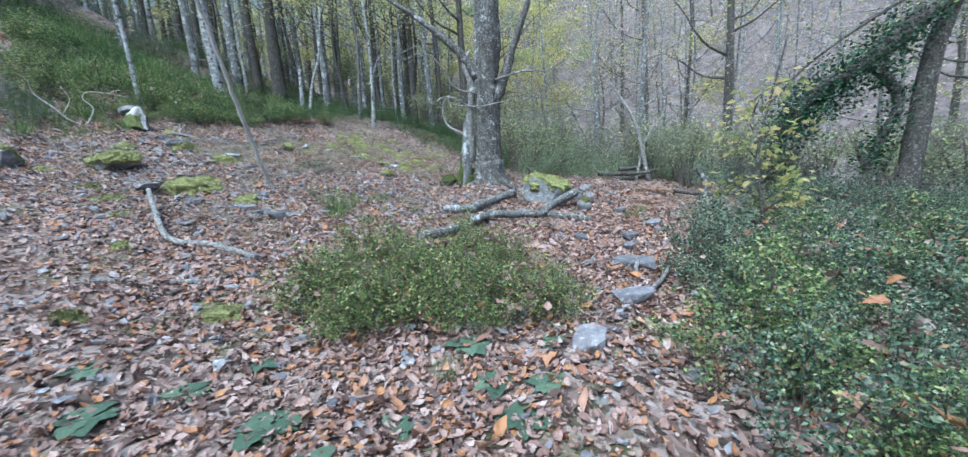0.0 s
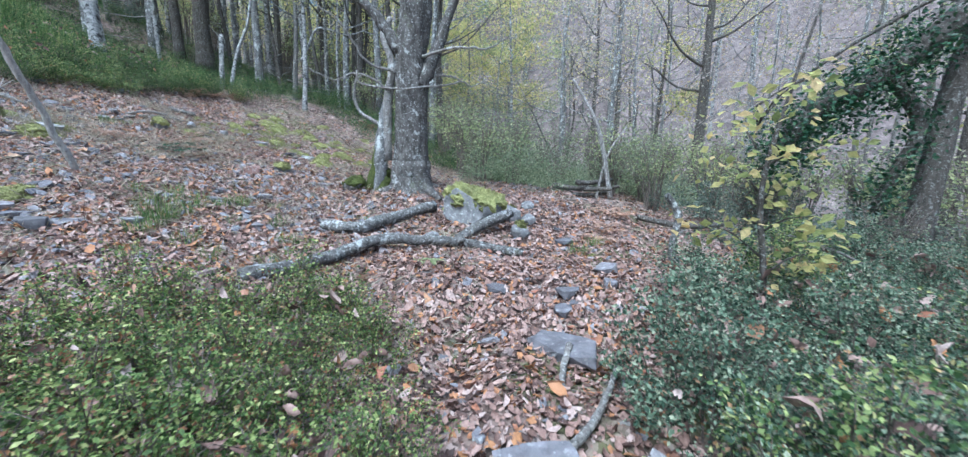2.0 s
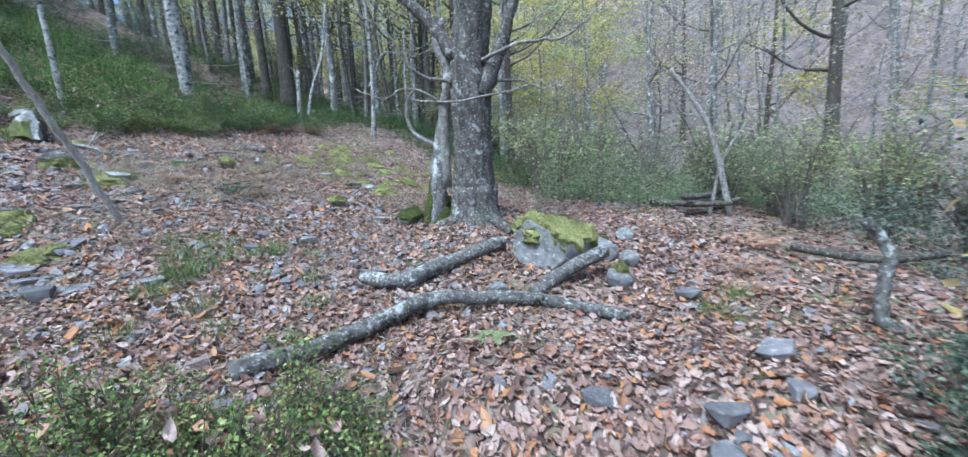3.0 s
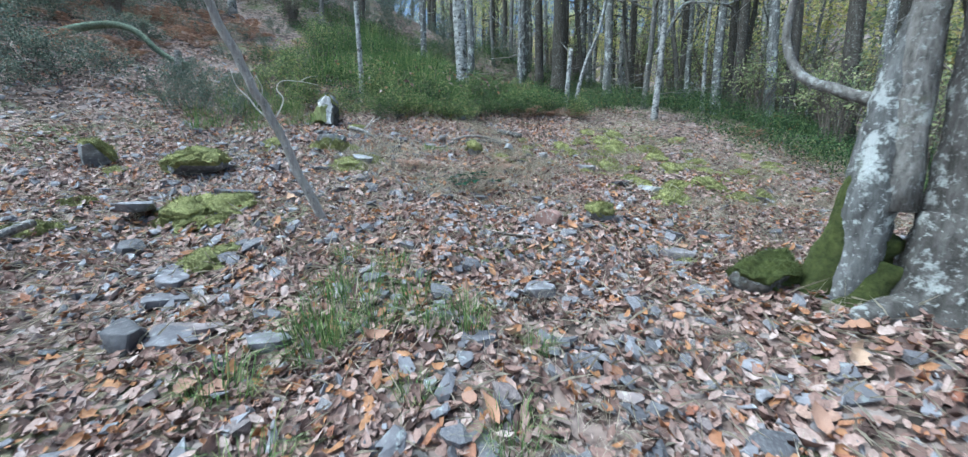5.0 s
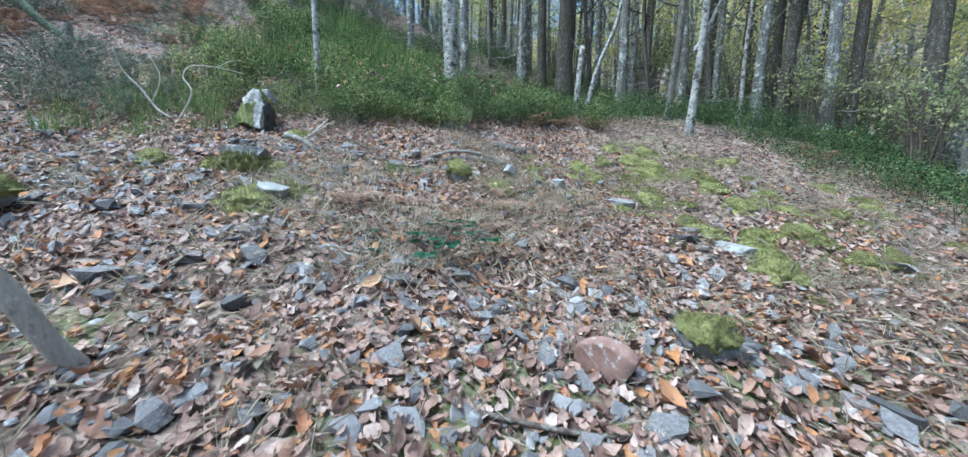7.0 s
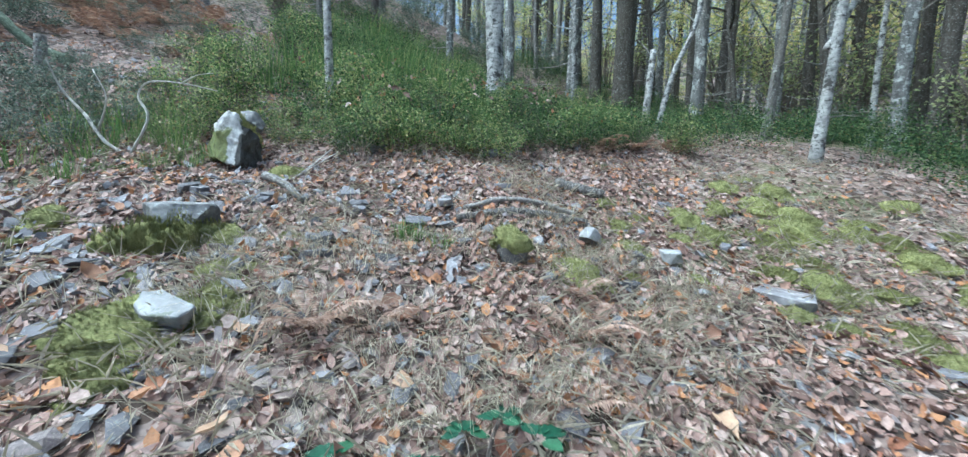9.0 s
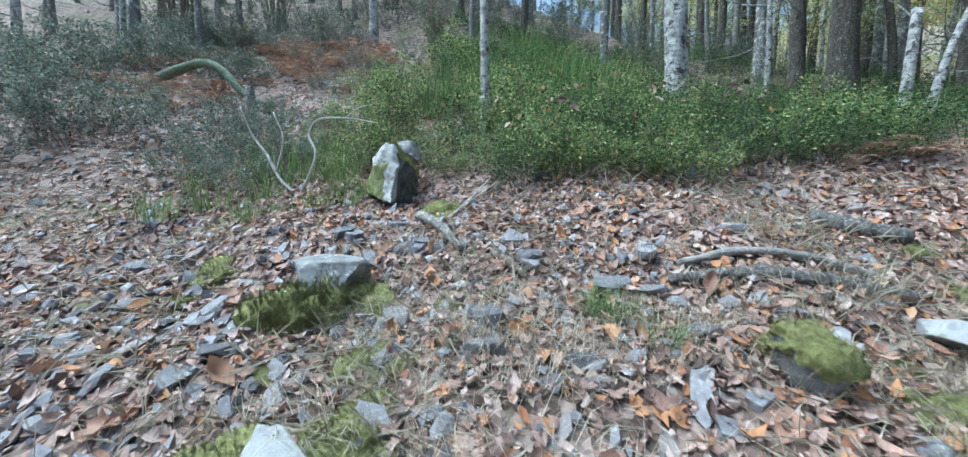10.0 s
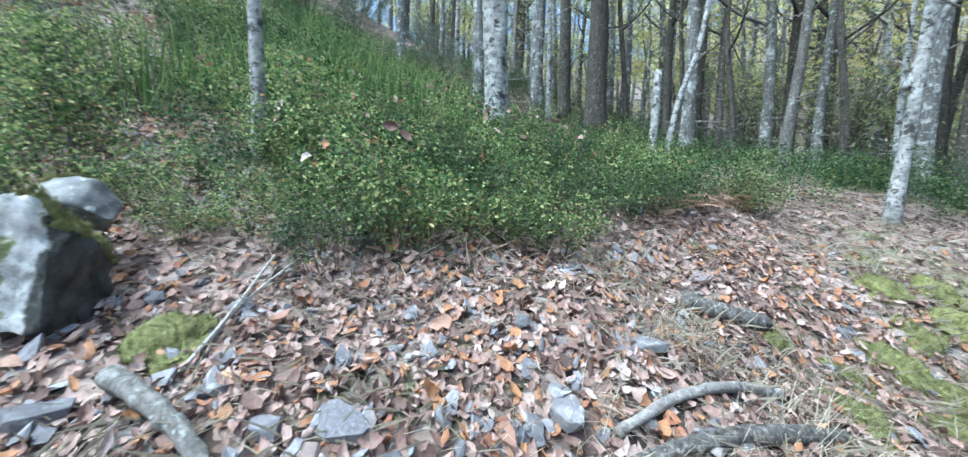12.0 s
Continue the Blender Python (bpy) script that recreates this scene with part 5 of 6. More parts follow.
for k, (x, y, a, b, c, t) in enumerate(((-5.73, 10.57, 0.13, 0.1, 0.048, 30), (-6.57, 9.54, 0.22, 0.16, 0.08, 20), (-5.41, 9.74, 0.13, 0.1, 0.048, 45), (-3.95, 13.98, 0.24, 0.18, 0.09, 60), (-3.75, 13.42, 0.24, 0.18, 0.087, 80), (-4.88, 14.07, 0.29, 0.22, 0.107, 10), (-3.58, 13.37, 0.16, 0.12, 0.057, 70), (-4.38, 13.5, 0.16, 0.12, 0.061, 30), (-4.23, 12.68, 0.13, 0.1, 0.048, 100), (-4.41, 11.31, 0.09, 0.07, 0.035, 40), (-4, 11.74, 0.13, 0.1, 0.047, 80), (-6.25, 10.26, 0.13, 0.1, 0.048, 20), (-5.62, 9.88, 0.1, 0.08, 0.039, 70), (-5.67, 11.24, 0.12, 0.09, 0.043, 10))):
    slab("slate_block", (x, y), (a * 0.72, b * 0.72, c * 0.5), 730 + k, "grey slate block lying in leaves on the middle slope", SLATE_ONE, 0.012, (6 - 3 * (k % 5), 4 - 2 * (k % 4), t))
for k, (x, y, a, b, c, t) in enumerate(((-4.44, 7.54, 0.25, 0.19, 0.091, 30), (-3.98, 7.46, 0.27, 0.2, 0.099, 60), (-6, 7.37, 0.42, 0.32, 0.156, 0), (-3.05, 7.88, 0.2, 0.15, 0.074, 20), (-3.42, 7.52, 0.31, 0.24, 0.115, 60), (-2.14, 9.68, 0.11, 0.08, 0.04, 10), (-2.02, 9.4, 0.1, 0.07, 0.036, 70), (-1.72, 9.61, 0.11, 0.09, 0.042, 100), (-1.28, 10.4, 0.18, 0.14, 0.068, 20), (-1.57, 10.01, 0.09, 0.07, 0.035, 80), (-1.48, 9.42, 0.09, 0.07, 0.035, 40), (-1.31, 9.52, 0.09, 0.07, 0.035, 100), (-1.18, 10.05, 0.11, 0.08, 0.04, 40), (-1.82, 12.12, 0.23, 0.18, 0.085, 30), (-2.25, 15.34, 0.28, 0.22, 0.105, 0), (-2.45, 10.35, 0.18, 0.14, 0.068, 20), (-1.84, 9.74, 0.09, 0.07, 0.035, 60), (-1.14, 9.81, 0.1, 0.08, 0.037, 10), (-2.45, 9.37, 0.09, 0.07, 0.035, 40), (-3.87, 9.4, 0.13, 0.1, 0.047, 20), (-1.75, 9.08, 0.07, 0.05, 0.035, 100), (-2.09, 8.87, 0.06, 0.04, 0.035, 80))):
    slab("slate_block", (x, y), (a * 0.68, b * 0.68, c * 0.45), 760 + k, "grey slate block lying in leaves on the lower slope", SLATE_ONE, 0.012, (6 - 3 * (k % 5), 4 - 2 * (k % 4), t))


# ---- fallen wood ----
def fallen(name, pts, r0, r1, label, seed, mat=LOG, lifts=None, segs=12, category="log", stubs=(), rough=0.07):
    lifts = lifts or [0] * len(pts)
    p = [Vector((x, y, lz(x, y) + r0 * 0.75 + h)) for (x, y), h in zip(pts, lifts)]
    o = p[0].copy()
    ob = new(name, mesh(name, *limb([q - o for q in p], r0, r1, segs, seed, rough, 7, r0 * 0.07), mat))
    ob.location = o
    tagged(ob, label, category)
    for k, (i, dx, dy, dz, r) in enumerate(stubs):
        a = p[i] - o
        part("branch_stub", mesh("branch_stub", *limb([a, a + Vector((dx, dy, dz)) * 0.5, a + Vector((dx, dy, dz))], r, r * 0.6, 7, seed + k, 0.1), mat), ob)
    return ob


fallen("log", [(-0.85, 6.8), (-0.35, 7.5), (0.15, 8.15), (0.7, 8.4), (1.2, 8.5), (2.1, 8.4)], 0.083, 0.062, "long crooked grey log spotted with lichen", 301, lifts=[0, 0.05, 0.1, 0.06, 0.02, 0], stubs=((4, 0.1, -0.2, 0.08, 0.04),))
fallen("log", [(-0.78, 8.6), (-0.27, 8.5), (0.0, 9.15), (0.6, 10.0)], 0.085, 0.1, "bent grey log lying towards the oak", 302, lifts=[0.02, 0, 0.04, 0.05], stubs=((1, -0.12, -0.2, 0.02, 0.05),))
fallen("log", [(1.15, 8.65), (1.55, 9.0), (1.95, 9.35)], 0.075, 0.085, "short grey log propped on stones", 303, lifts=[0, 0.1, 0.24])
fallen("log", [(-7.11, 12.38), (-6.88, 12.75), (-6.64, 13.12), (-6.41, 13.49)], 0.034, 0.05, "split rotten log with furrowed grey wood", 304, ROTTEN, [0.015, 0.015, 0.02, 0.02], 14, rough=0.12)
fallen("log", [(-7.17, 12.5), (-7.01, 12.88), (-6.85, 13.26), (-6.69, 13.63)], 0.024, 0.032, "weathered stick of pale deadwood beside the log", 305, SPLIT, [0.03, 0.03, 0.03, 0.03], 12, rough=0.12)
fallen("plank_log", [(-7.36, 14.05), (-7.1, 14.2), (-6.86, 14.35)], 0.075, 0.065, "short dark grey split log piece", 306, ROTTEN, rough=0.15)
fallen("branch", [(-8.65, 10.95), (-8.3, 11.08), (-8.0, 11.17)], 0.05, 0.03, "broken grey branch pointing out of the leaves", 307, DEAD, [0.06, 0.03, 0], 8)
fallen("branch", [(-7.83, 11.39), (-7.65, 11.45), (-7.45, 11.5)], 0.04, 0.03, "brown stick half sunk in dead leaves", 308, TWIG, None, 8)
fallen("branch", [(-5.3, 6.7), (-4.75, 6.2), (-4.2, 5.8), (-3.5, 5.75), (-2.85, 5.7)], 0.035, 0.05, "pale crooked branch lying on the slope", 309, DEAD, [0.3, 0.15, 0.05, 0.02, 0], 9, stubs=((1, -0.25, 0.3, 0.15, 0.02),))
fallen("branch", [(-3.8, 4.45), (-3.2, 4.85), (-2.5, 5.2)], 0.03, 0.025, "straight grey branch in the leaves", 310, DEAD, None, 8)
fallen("branch", [(2.2, 5.45), (2.25, 5.8), (2.35, 6.1)], 0.022, 0.03, "stick lying over the flat path stone", 311, DEAD, [0, 0.04, 0.1], 7)
fallen("branch", [(-5.0, 13.2), (-4.7, 12.8), (-4.75, 12.3)], 0.018, 0.012, "thin pale stick on the moss", 312, DEAD, None, 6)
fallen("branch", [(-6.9, 13.9), (-7.6, 12.9)], 0.012, 0.01, "thin fallen twig lying on leaves", 313, TWIG, None, 5)
fallen("branch", [(-3.4, 10.1), (-2.9, 10.5), (-2.7, 10.9)], 0.015, 0.01, "dark fallen twig lying on leaves", 314, TWIG, None, 5)
fallen("branch", [(-2.4, 9.6), (-1.8, 9.7), (-1.3, 9.5)], 0.015, 0.01, "forked grey twig on the leaves", 315, TWIG, None, 5, stubs=((1, 0.1, 0.3, 0.02, 0.008),))
fallen("branch", [(4.35, 8.45), (4.22, 8.56), (4.25, 8.62), (4.3, 8.67), (4.12, 8.7)], 0.06, 0.045, "upright crooked stump, pale below and mossy above", 316, LOG, [-0.06, 0.05, 0.36, 0.62, 0.9], 9)
fallen("branch", [(4.3, 10.3), (5.0, 10.0), (5.8, 10.1)], 0.055, 0.045, "dark fallen trunk across the slope", 323, DARK_BARK, [0.1, 0.12, 0.2], 9)
fallen("branch", [(-8.6, 11.15), (-8.85, 11.45), (-9.1, 11.75)], 0.012, 0.007, "thin pale twig reaching from the bush", 324, PALE_WOOD, [0, 0.06, 0.12], 5)
fallen("branch", [(-8.75, 11.3), (-8.9, 11.5), (-8.95, 11.8)], 0.01, 0.006, "bare twig at the edge of the bush", 325, PALE_WOOD, [0, 0.04, 0.16], 5)
fallen("branch", [(-5.1, 10.2), (-4.85, 10.5), (-4.6, 10.85)], 0.014, 0.01, "straight pale stick among the leaves", 326, PALE_WOOD, None, 6)
fallen("branch", [(2.1, 4.9), (2.35, 5.2), (2.7, 5.9)], 0.03, 0.02, "pale dry branch at the edge of the bushes", 327, DEAD, [0.05, 0.05, 0.1], 7)
fallen("branch", [(7.6, 7.4), (8.4, 7.25), (9.5, 7.1)], 0.02, 0.012, "bare dead branch above the bushes", 317, DEAD, [0.15, 0.35, 0.8], 6)
fallen("branch", [(5.0, 7.5), (5.5, 7.4), (6.0, 7.25)], 0.015, 0.01, "thin bare branch sticking out of the bushes", 318, DEAD, [0.65, 0.55, 0.3], 6)

fallen("branch", [(-5.14, 10.17), (-4.96, 10.5), (-4.73, 10.9)], 0.011, 0.009, "thin pale stick lying under the bramble", 600, PALE_WOOD, [0.015, 0.02, 0.015], 6)
fallen("branch", [(-5.18, 9.88), (-5.21, 9.98), (-5.22, 10.1)], 0.012, 0.009, "dark crooked stick in the leaves", 601, TWIG, [0.015, 0.02, 0.015], 6)
fallen("branch", [(-1.57, 14.77), (-1.22, 15.2), (-0.89, 14.2)], 0.012, 0.008, "thin pale stick beside the oak", 602, PALE_WOOD, [0.015, 0.02, 0.015], 6)
fallen("branch", [(-1.39, 9.59), (-1.16, 9.73), (-0.98, 9.75)], 0.008, 0.006, "thin grey twig on leaves and slate", 603, TWIG, [0.015, 0.02, 0.015], 6)
fallen("branch", [(-8.53, 9.36), (-8.5, 9.58), (-8.47, 9.86)], 0.011, 0.007, "dark thin stick lying on slate", 604, TWIG, [0.015, 0.02, 0.015], 6)
fallen("branch", [(-3.59, 10.18), (-3.58, 10.48), (-3.75, 10.97)], 0.012, 0.008, "short dark stick in dead leaves", 605, TWIG, [0.015, 0.02, 0.015], 6)

# pole that leans across the view
pole = new("leaning_pole", mesh("leaning_pole", *limb([(0.0, 0.07, -0.15), (0, 0, 0), (0.03, -0.46, 1.05), (0.1, -0.95, 2.1), (0.2, -1.75, 3.9), (0.2, -2.5, 5.6)], 0.05, 0.028, 12, 321, 0.14, 9, 0.009), PALE_WOOD))
pole.location = foot(-4.63, 8.87)
tagged(pole, "bleached dead stem leaning over the slope", "dead tree")

# forked dead shrub beside the boulder
fork = empty("dead_shrub", foot(-9.8, 9.73), "bare forked whitish dead shrub", "shrub")
B = Vector((-9.8, 9.73, lz(-9.8, 9.73)))


def frel(pts):
    return [Vector(q) - B for q in pts]


part("stem", mesh("stem", *limb(frel([(-9.79, 9.73, 3.2), (-9.82, 9.75, 3.64), (-10.0, 9.55, 3.85), (-10.16, 9.38, 4.15)]), 0.024, 0.016, 7, 331, 0.1), PALE_WOOD), fork)
part("stem", mesh("stem", *limb(frel([(-9.82, 9.75, 3.64), (-9.72, 9.95, 4.1), (-9.86, 9.87, 4.35), (-9.81, 9.97, 4.52), (-9.6, 10.27, 4.52), (-9.37, 10.59, 4.45)]), 0.016, 0.006, 7, 332, 0.1), PALE_WOOD), fork)
part("stem", mesh("stem", *limb(frel([(-9.6, 10.27, 4.52), (-9.45, 10.4, 4.6), (-9.3, 10.55, 4.62)]), 0.008, 0.004, 5, 333), PALE_WOOD), fork)
part("stem", mesh("stem", *limb(frel([(-10.05, 9.5, 3.95), (-9.9, 9.6, 4.3), (-9.95, 9.5, 4.6)]), 0.012, 0.006, 5, 334), PALE_WOOD), fork)
part("stem", mesh("stem", *limb(frel([(-10.16, 9.38, 4.15), (-10.3, 9.2, 4.4), (-10.25, 9.1, 4.7)]), 0.018, 0.006, 5, 335), PALE_WOOD), fork)

# mossy arched branch and its stump
arch = new("mossy_arch", mesh("mossy_arch", *limb([(-1.7, -3.2, -1.0), (-1.3, -2.2, 0.35), (-0.9, -1.3, 0.8), (-0.3, -0.6, 0.7), (0, 0, 0.1), (0.3, 0.5, -0.1)], 0.11, 0.06, 9, 341, 0.12), GREY_MOSS))
arch.location = foot(-13.9, 8.3, -0.1)
tagged(arch, "fallen arched branch furred with green moss", "branch")
stump = new("stump", mesh("stump", *limb([(0, 0, -0.2), (0.02, 0, 0.25), (0.05, 0.02, 0.6)], 0.1, 0.07, 10, 342, 0.12), DEAD))
stump.location = foot(-13.3, 8.5)
tagged(stump, "short pale broken stump", "stump")

# leaning sticks and log pile far down the path
for k, (pts, r) in enumerate((([(4.7, 13.4, 1.1), (4.31, 13.66, 2.9), (3.66, 14.05, 4.2)], 0.07), ([(4.3, 13.5, 1.1), (4.6, 13.7, 2.2), (5.2, 14.2, 3.0)], 0.04))):
    o = Vector((pts[0][0], pts[0][1], lz(pts[0][0], pts[0][1])))
    ob = new("dead_tree", mesh("dead_tree", *limb([Vector(q) - Vector(pts[0]) - Vector((0, 0, 0.1 if i == 0 else 0)) for i, q in enumerate(pts)], r, r * 0.5, 7, 351 + k, 0.1), DEAD))
    ob.location = o
    tagged(ob, "pale dead stem leaning in the thicket", "dead tree")
for k, (h, s, t) in enumerate(((0.0, 0, 0.2), (0.14, 0.2, -0.15), (0.3, 0.05, 0.35), (0.05, -0.4, -0.5))):
    fallen("pile_log", [(3.7 + s, 13.6 - t), (4.2 + s, 13.55), (4.8 + s * 0.5, 13.6 + t)], 0.055 + 0.01 * k, 0.04, "dark log in a heap of dead wood", 355 + k, DARK_BARK, [h, h + 0.05, h + 0.15], 8)
stub = new("stub_tree", mesh("stub_tree", *joined([limb([(0, 0, -0.3), (0.05, 0.1, 0.8), (0.15, 0.15, 1.5), (0.9, 0.1, 1.9), (2.2, 0, 2.6)], 0.17, 0.07, 9, 361, 0.1), limb([(0.1, 0.1, 1.3), (-0.5, 0.1, 1.9), (-0.9, 0.2, 2.6)], 0.07, 0.02, 7, 362, 0.1)]), DARK_BARK))
stub.location = foot(13.0, 11.3)
tagged(stub, "crooked dark stub of a small tree", "tree")


# ---- bramble, ferns, grass, moss ----
def make_bramble(loc, seed=401, leaf_mat=BRAMBLE):
    rnd2 = random.Random(seed)
    b = empty("bramble", loc, "low bramble with dark green toothed leaves", "bramble")
    for k in range(19):
        a = k * 2.4 + rnd2.uniform(-0.3, 0.3)
        r = rnd2.uniform(0.12, 0.62)
        h = rnd2.uniform(0.06, 0.34)
        tip = Vector((math.cos(a) * r, math.sin(a) * r * 0.8, h))
        cane = part("stem", mesh("stem", *limb([(0, 0, -0.03), tip * 0.5 + Vector((0, 0, 0.12)), tip], 0.005, 0.003, 4, seed + k), TWIG), b)
        pieces = []
        for j in range(5):
            d = a + (j - 2) * 0.75
            s = 0.1 * (1.2 if j == 2 else 0.85) * rnd2.uniform(0.75, 1.1)
            ring = []
            for q in range(9):
                t = q / 8
                rr = s * 0.37 * math.sin(math.pi * t ** 0.8) * (1.12 if q % 2 else 0.9)
                ring.append((s * t, rr))
            base = tip + Vector((math.cos(d), math.sin(d), -0.1)) * 0.02
            vs = [base]
            along, side = Vector((math.cos(d), math.sin(d), rnd2.uniform(-0.35, 0.1))), Vector((-math.sin(d), math.cos(d), 0))
            for u, w in ring:
                vs.append(base + along * u + side * w + Vector((0, 0, abs(w) * 0.35)))
            for u, w in ring[::-1]:
                vs.append(base + along * u - side * w + Vector((0, 0, abs(w) * 0.35)))
            mid = base + along * s * 0.55
            vs.append(mid)
            n = len(vs) - 1
            pieces.append((vs, [(n, i, i + 1) for i in range(1, n - 1)]))
        part("leaf", mesh("leaf", *joined(pieces), leaf_mat), cane)
    return b


tagged(make_bramble(foot(-4.8, 10.98)), "low bramble with dark green toothed leaves").scale = (1.0, 1.0, 0.9)
def make_rosette(loc, seed, mat, label, group="", leaves=9, length=0.22):
    """A ground-hugging rosette of broad, soft, puckered leaves."""
    rnd2 = random.Random(seed)
    r = empty("leaf_rosette", loc, label, "plant", group)
    for k in range(leaves):
        a = k * 2.4 + rnd2.uniform(-0.3, 0.3)
        ln, up = length * rnd2.uniform(0.65, 1.15), rnd2.uniform(0.15, 0.6)
        out, side = Vector((math.cos(a), math.sin(a), 0)), Vector((-math.sin(a), math.cos(a), 0))
        vs, fs = [], []
        for i in range(9):
            t = i / 8
            mid = out * ln * t + Vector((0, 0, 0.02 + ln * (up * t - 0.75 * up * t * t * 1.3)))
            w = ln * 0.32 * math.sin(math.pi * min(1, 0.1 + 0.9 * t) ** 0.85) + 0.004
            for j in (-1.0, -0.5, 0.0, 0.5, 1.0):
                vs.append(tuple(mid + side * w * j + Vector((0, 0, w * (0.35 * abs(j) - 0.3 * j * j) + rnd2.uniform(-0.004, 0.004)))))
        for i in range(8):
            for j in range(4):
                q = i * 5 + j
                fs.append((q, q + 1, q + 6, q + 5))
        part("leaf", mesh("leaf", vs, fs, mat), r)
    return r


make_rosette(foot(0.87, 7.73), 430, GREENISH, "pale green leaf rosette in dead leaves", "", 10, 0.2)
rosette = make_rosette(foot(0.33, 3.9), 432, ROSETTE, "rosette of broad dark green leaves among fallen leaves", "leaf rosettes")
for k, (x, y, size) in enumerate(((-1.61, 3.09, 1.0), (-0.83, 2.83, 1.25), (0.81, 2.99, 1.1), (1.0, 3.35, 0.9), (-0.05, 3.0, 0.9), (-1.99, 2.72, 1.2), (0.6, 3.45, 1.15), (-1.3, 3.5, 0.8), (-0.35, 2.5, 1.0), (1.05, 3.95, 0.8), (-2.4, 3.1, 0.9))):
    copied(rosette, foot(x, y, 0.015), k * 1.3, size * 0.85)


def make_fern(loc, seed, mat, label, group, length=0.6, fronds=8):
    rnd2 = random.Random(seed)
    fn = empty("fern", loc, label, "fern", group)
    for k in range(fronds):
        a = k * 6.28 / fronds + rnd2.uniform(-0.4, 0.4)
        ln = length * rnd2.uniform(0.7, 1.1)
        up = rnd2.uniform(0.2, 0.7)
        verts, faces = [], []
        side = Vector((-math.sin(a), math.cos(a), 0))
        lead = Vector((math.cos(a), math.sin(a), 0))
        for i in range(30):
            t = i / 29
            p = lead * ln * t + Vector((0, 0, up * ln * math.sin(t * 2.3) * 0.7))
            w = 0.17 * ln / 0.6 * math.sin(math.pi * (0.16 + 0.84 * t)) * rnd2.uniform(0.75, 1.1) + 0.008
            for sgn in (-1, 1):
                n, dip = len(verts), rnd2.uniform(-0.035, 0.012)
                verts += [tuple(p), tuple(p + side * sgn * w * 0.5 + lead * 0.016 + Vector((0, 0, 0.008))), tuple(p + side * sgn * w + lead * 0.03 + Vector((0, 0, dip))), tuple(p + side * sgn * w * 0.5 + lead * 0.003)]
                faces.append((n, n + 1, n + 2, n + 3))
        part("frond", mesh("frond", verts, faces, mat, False), fn)
    return fn


fern = make_fern(foot(-8.15, 16.0), 441, RUST, "withered rust-brown bracken fern on the slope", "dead bracken", 0.6, 9)
rnd = random.Random(445)
for x, y, s in ((-15.3, 12.2, 1.0), (-16, 9.3, 1.4), (-16.8, 9.8, 1.4), (-14.5, 22.5, 1.3), (-13.8, 19, 1.2), (-12.5, 17.6, 1.0), (-3.6, 19.7, 1.1), (-8.0, 16.7, 0.8), (-7.6, 17.4, 0.8), (-7.9, 18.1, 0.7), (-15.2, 9.2, 1.3), (-17.2, 11, 1.4), (-17.5, 8.6, 1.5), (3.6, 9.8, 0.7), (4.0, 10.5, 0.8), (3.3, 9.2, 0.6), (-14.6, 14.8, 1.1), (-12.2, 16.4, 0.9), (-16.2, 10.8, 1.3), (-18.2, 10, 1.5)):
    copied(fern, foot(x, y), rnd.uniform(0, 6.28), s)


for k in range(34):
    x, y = rnd.uniform(-19, -13.5), rnd.uniform(5.0, 11.2)
    copied(fern, foot(x, y), rnd.uniform(0, 6.28), rnd.uniform(0.6, 1.3))


tan_fern = make_fern(foot(-6.15, 10.8), 447, TAN_FERN, "faded pinkish fern lying on dead leaves", "faded ferns", 0.36, 6)
for x, y, s in ((-5.35, 12.15, 1.1), (-5.6, 12.4, 0.8), (-6.05, 11.15, 0.9), (-5.0, 11.7, 0.7), (-8.35, 16.1, 0.9), (-8.1, 15.7, 0.8), (-11.4, 17.6, 1.8), (-13.1, 21.3, 2.0)):
    copied(tan_fern, foot(x, y, 0.02), rnd.uniform(0, 6.28), s)


def make_tuft(loc, seed, mat, label, group, height=0.25, blades=90, width=0.006, spread=0.13, droop=1.0):
    rs = np.random.RandomState(seed)
    verts, faces = [], []
    for k in range(blades):
        a, r = rs.uniform(0, 6.28), spread * math.sqrt(rs.uniform())
        b = Vector((math.cos(a) * r, math.sin(a) * r, -0.03))
        d = a + rs.normal(0, 0.6)
        h, o = height * rs.uniform(0.4, 1.2), rs.uniform(0.3, 1.1) * height * droop
        side = Vector((-math.sin(d), math.cos(d), 0)) * width * 0.5
        m = b + Vector((math.cos(d) * o * 0.35, math.sin(d) * o * 0.35, h * 0.75))
        e = b + Vector((math.cos(d) * o, math.sin(d) * o, h * rs.uniform(0.6, 1.0)))
        n = len(verts)
        verts += [tuple(b - side), tuple(b + side), tuple(m + side * 0.7), tuple(m - side * 0.7), tuple(e)]
        faces += [(n, n + 1, n + 2, n + 3), (n + 3, n + 2, n + 4)]
    ob = new("grass_tuft", mesh("grass_tuft", verts, faces, mat, False))
    ob.location = loc
    return tagged(ob, label, "grass", group)


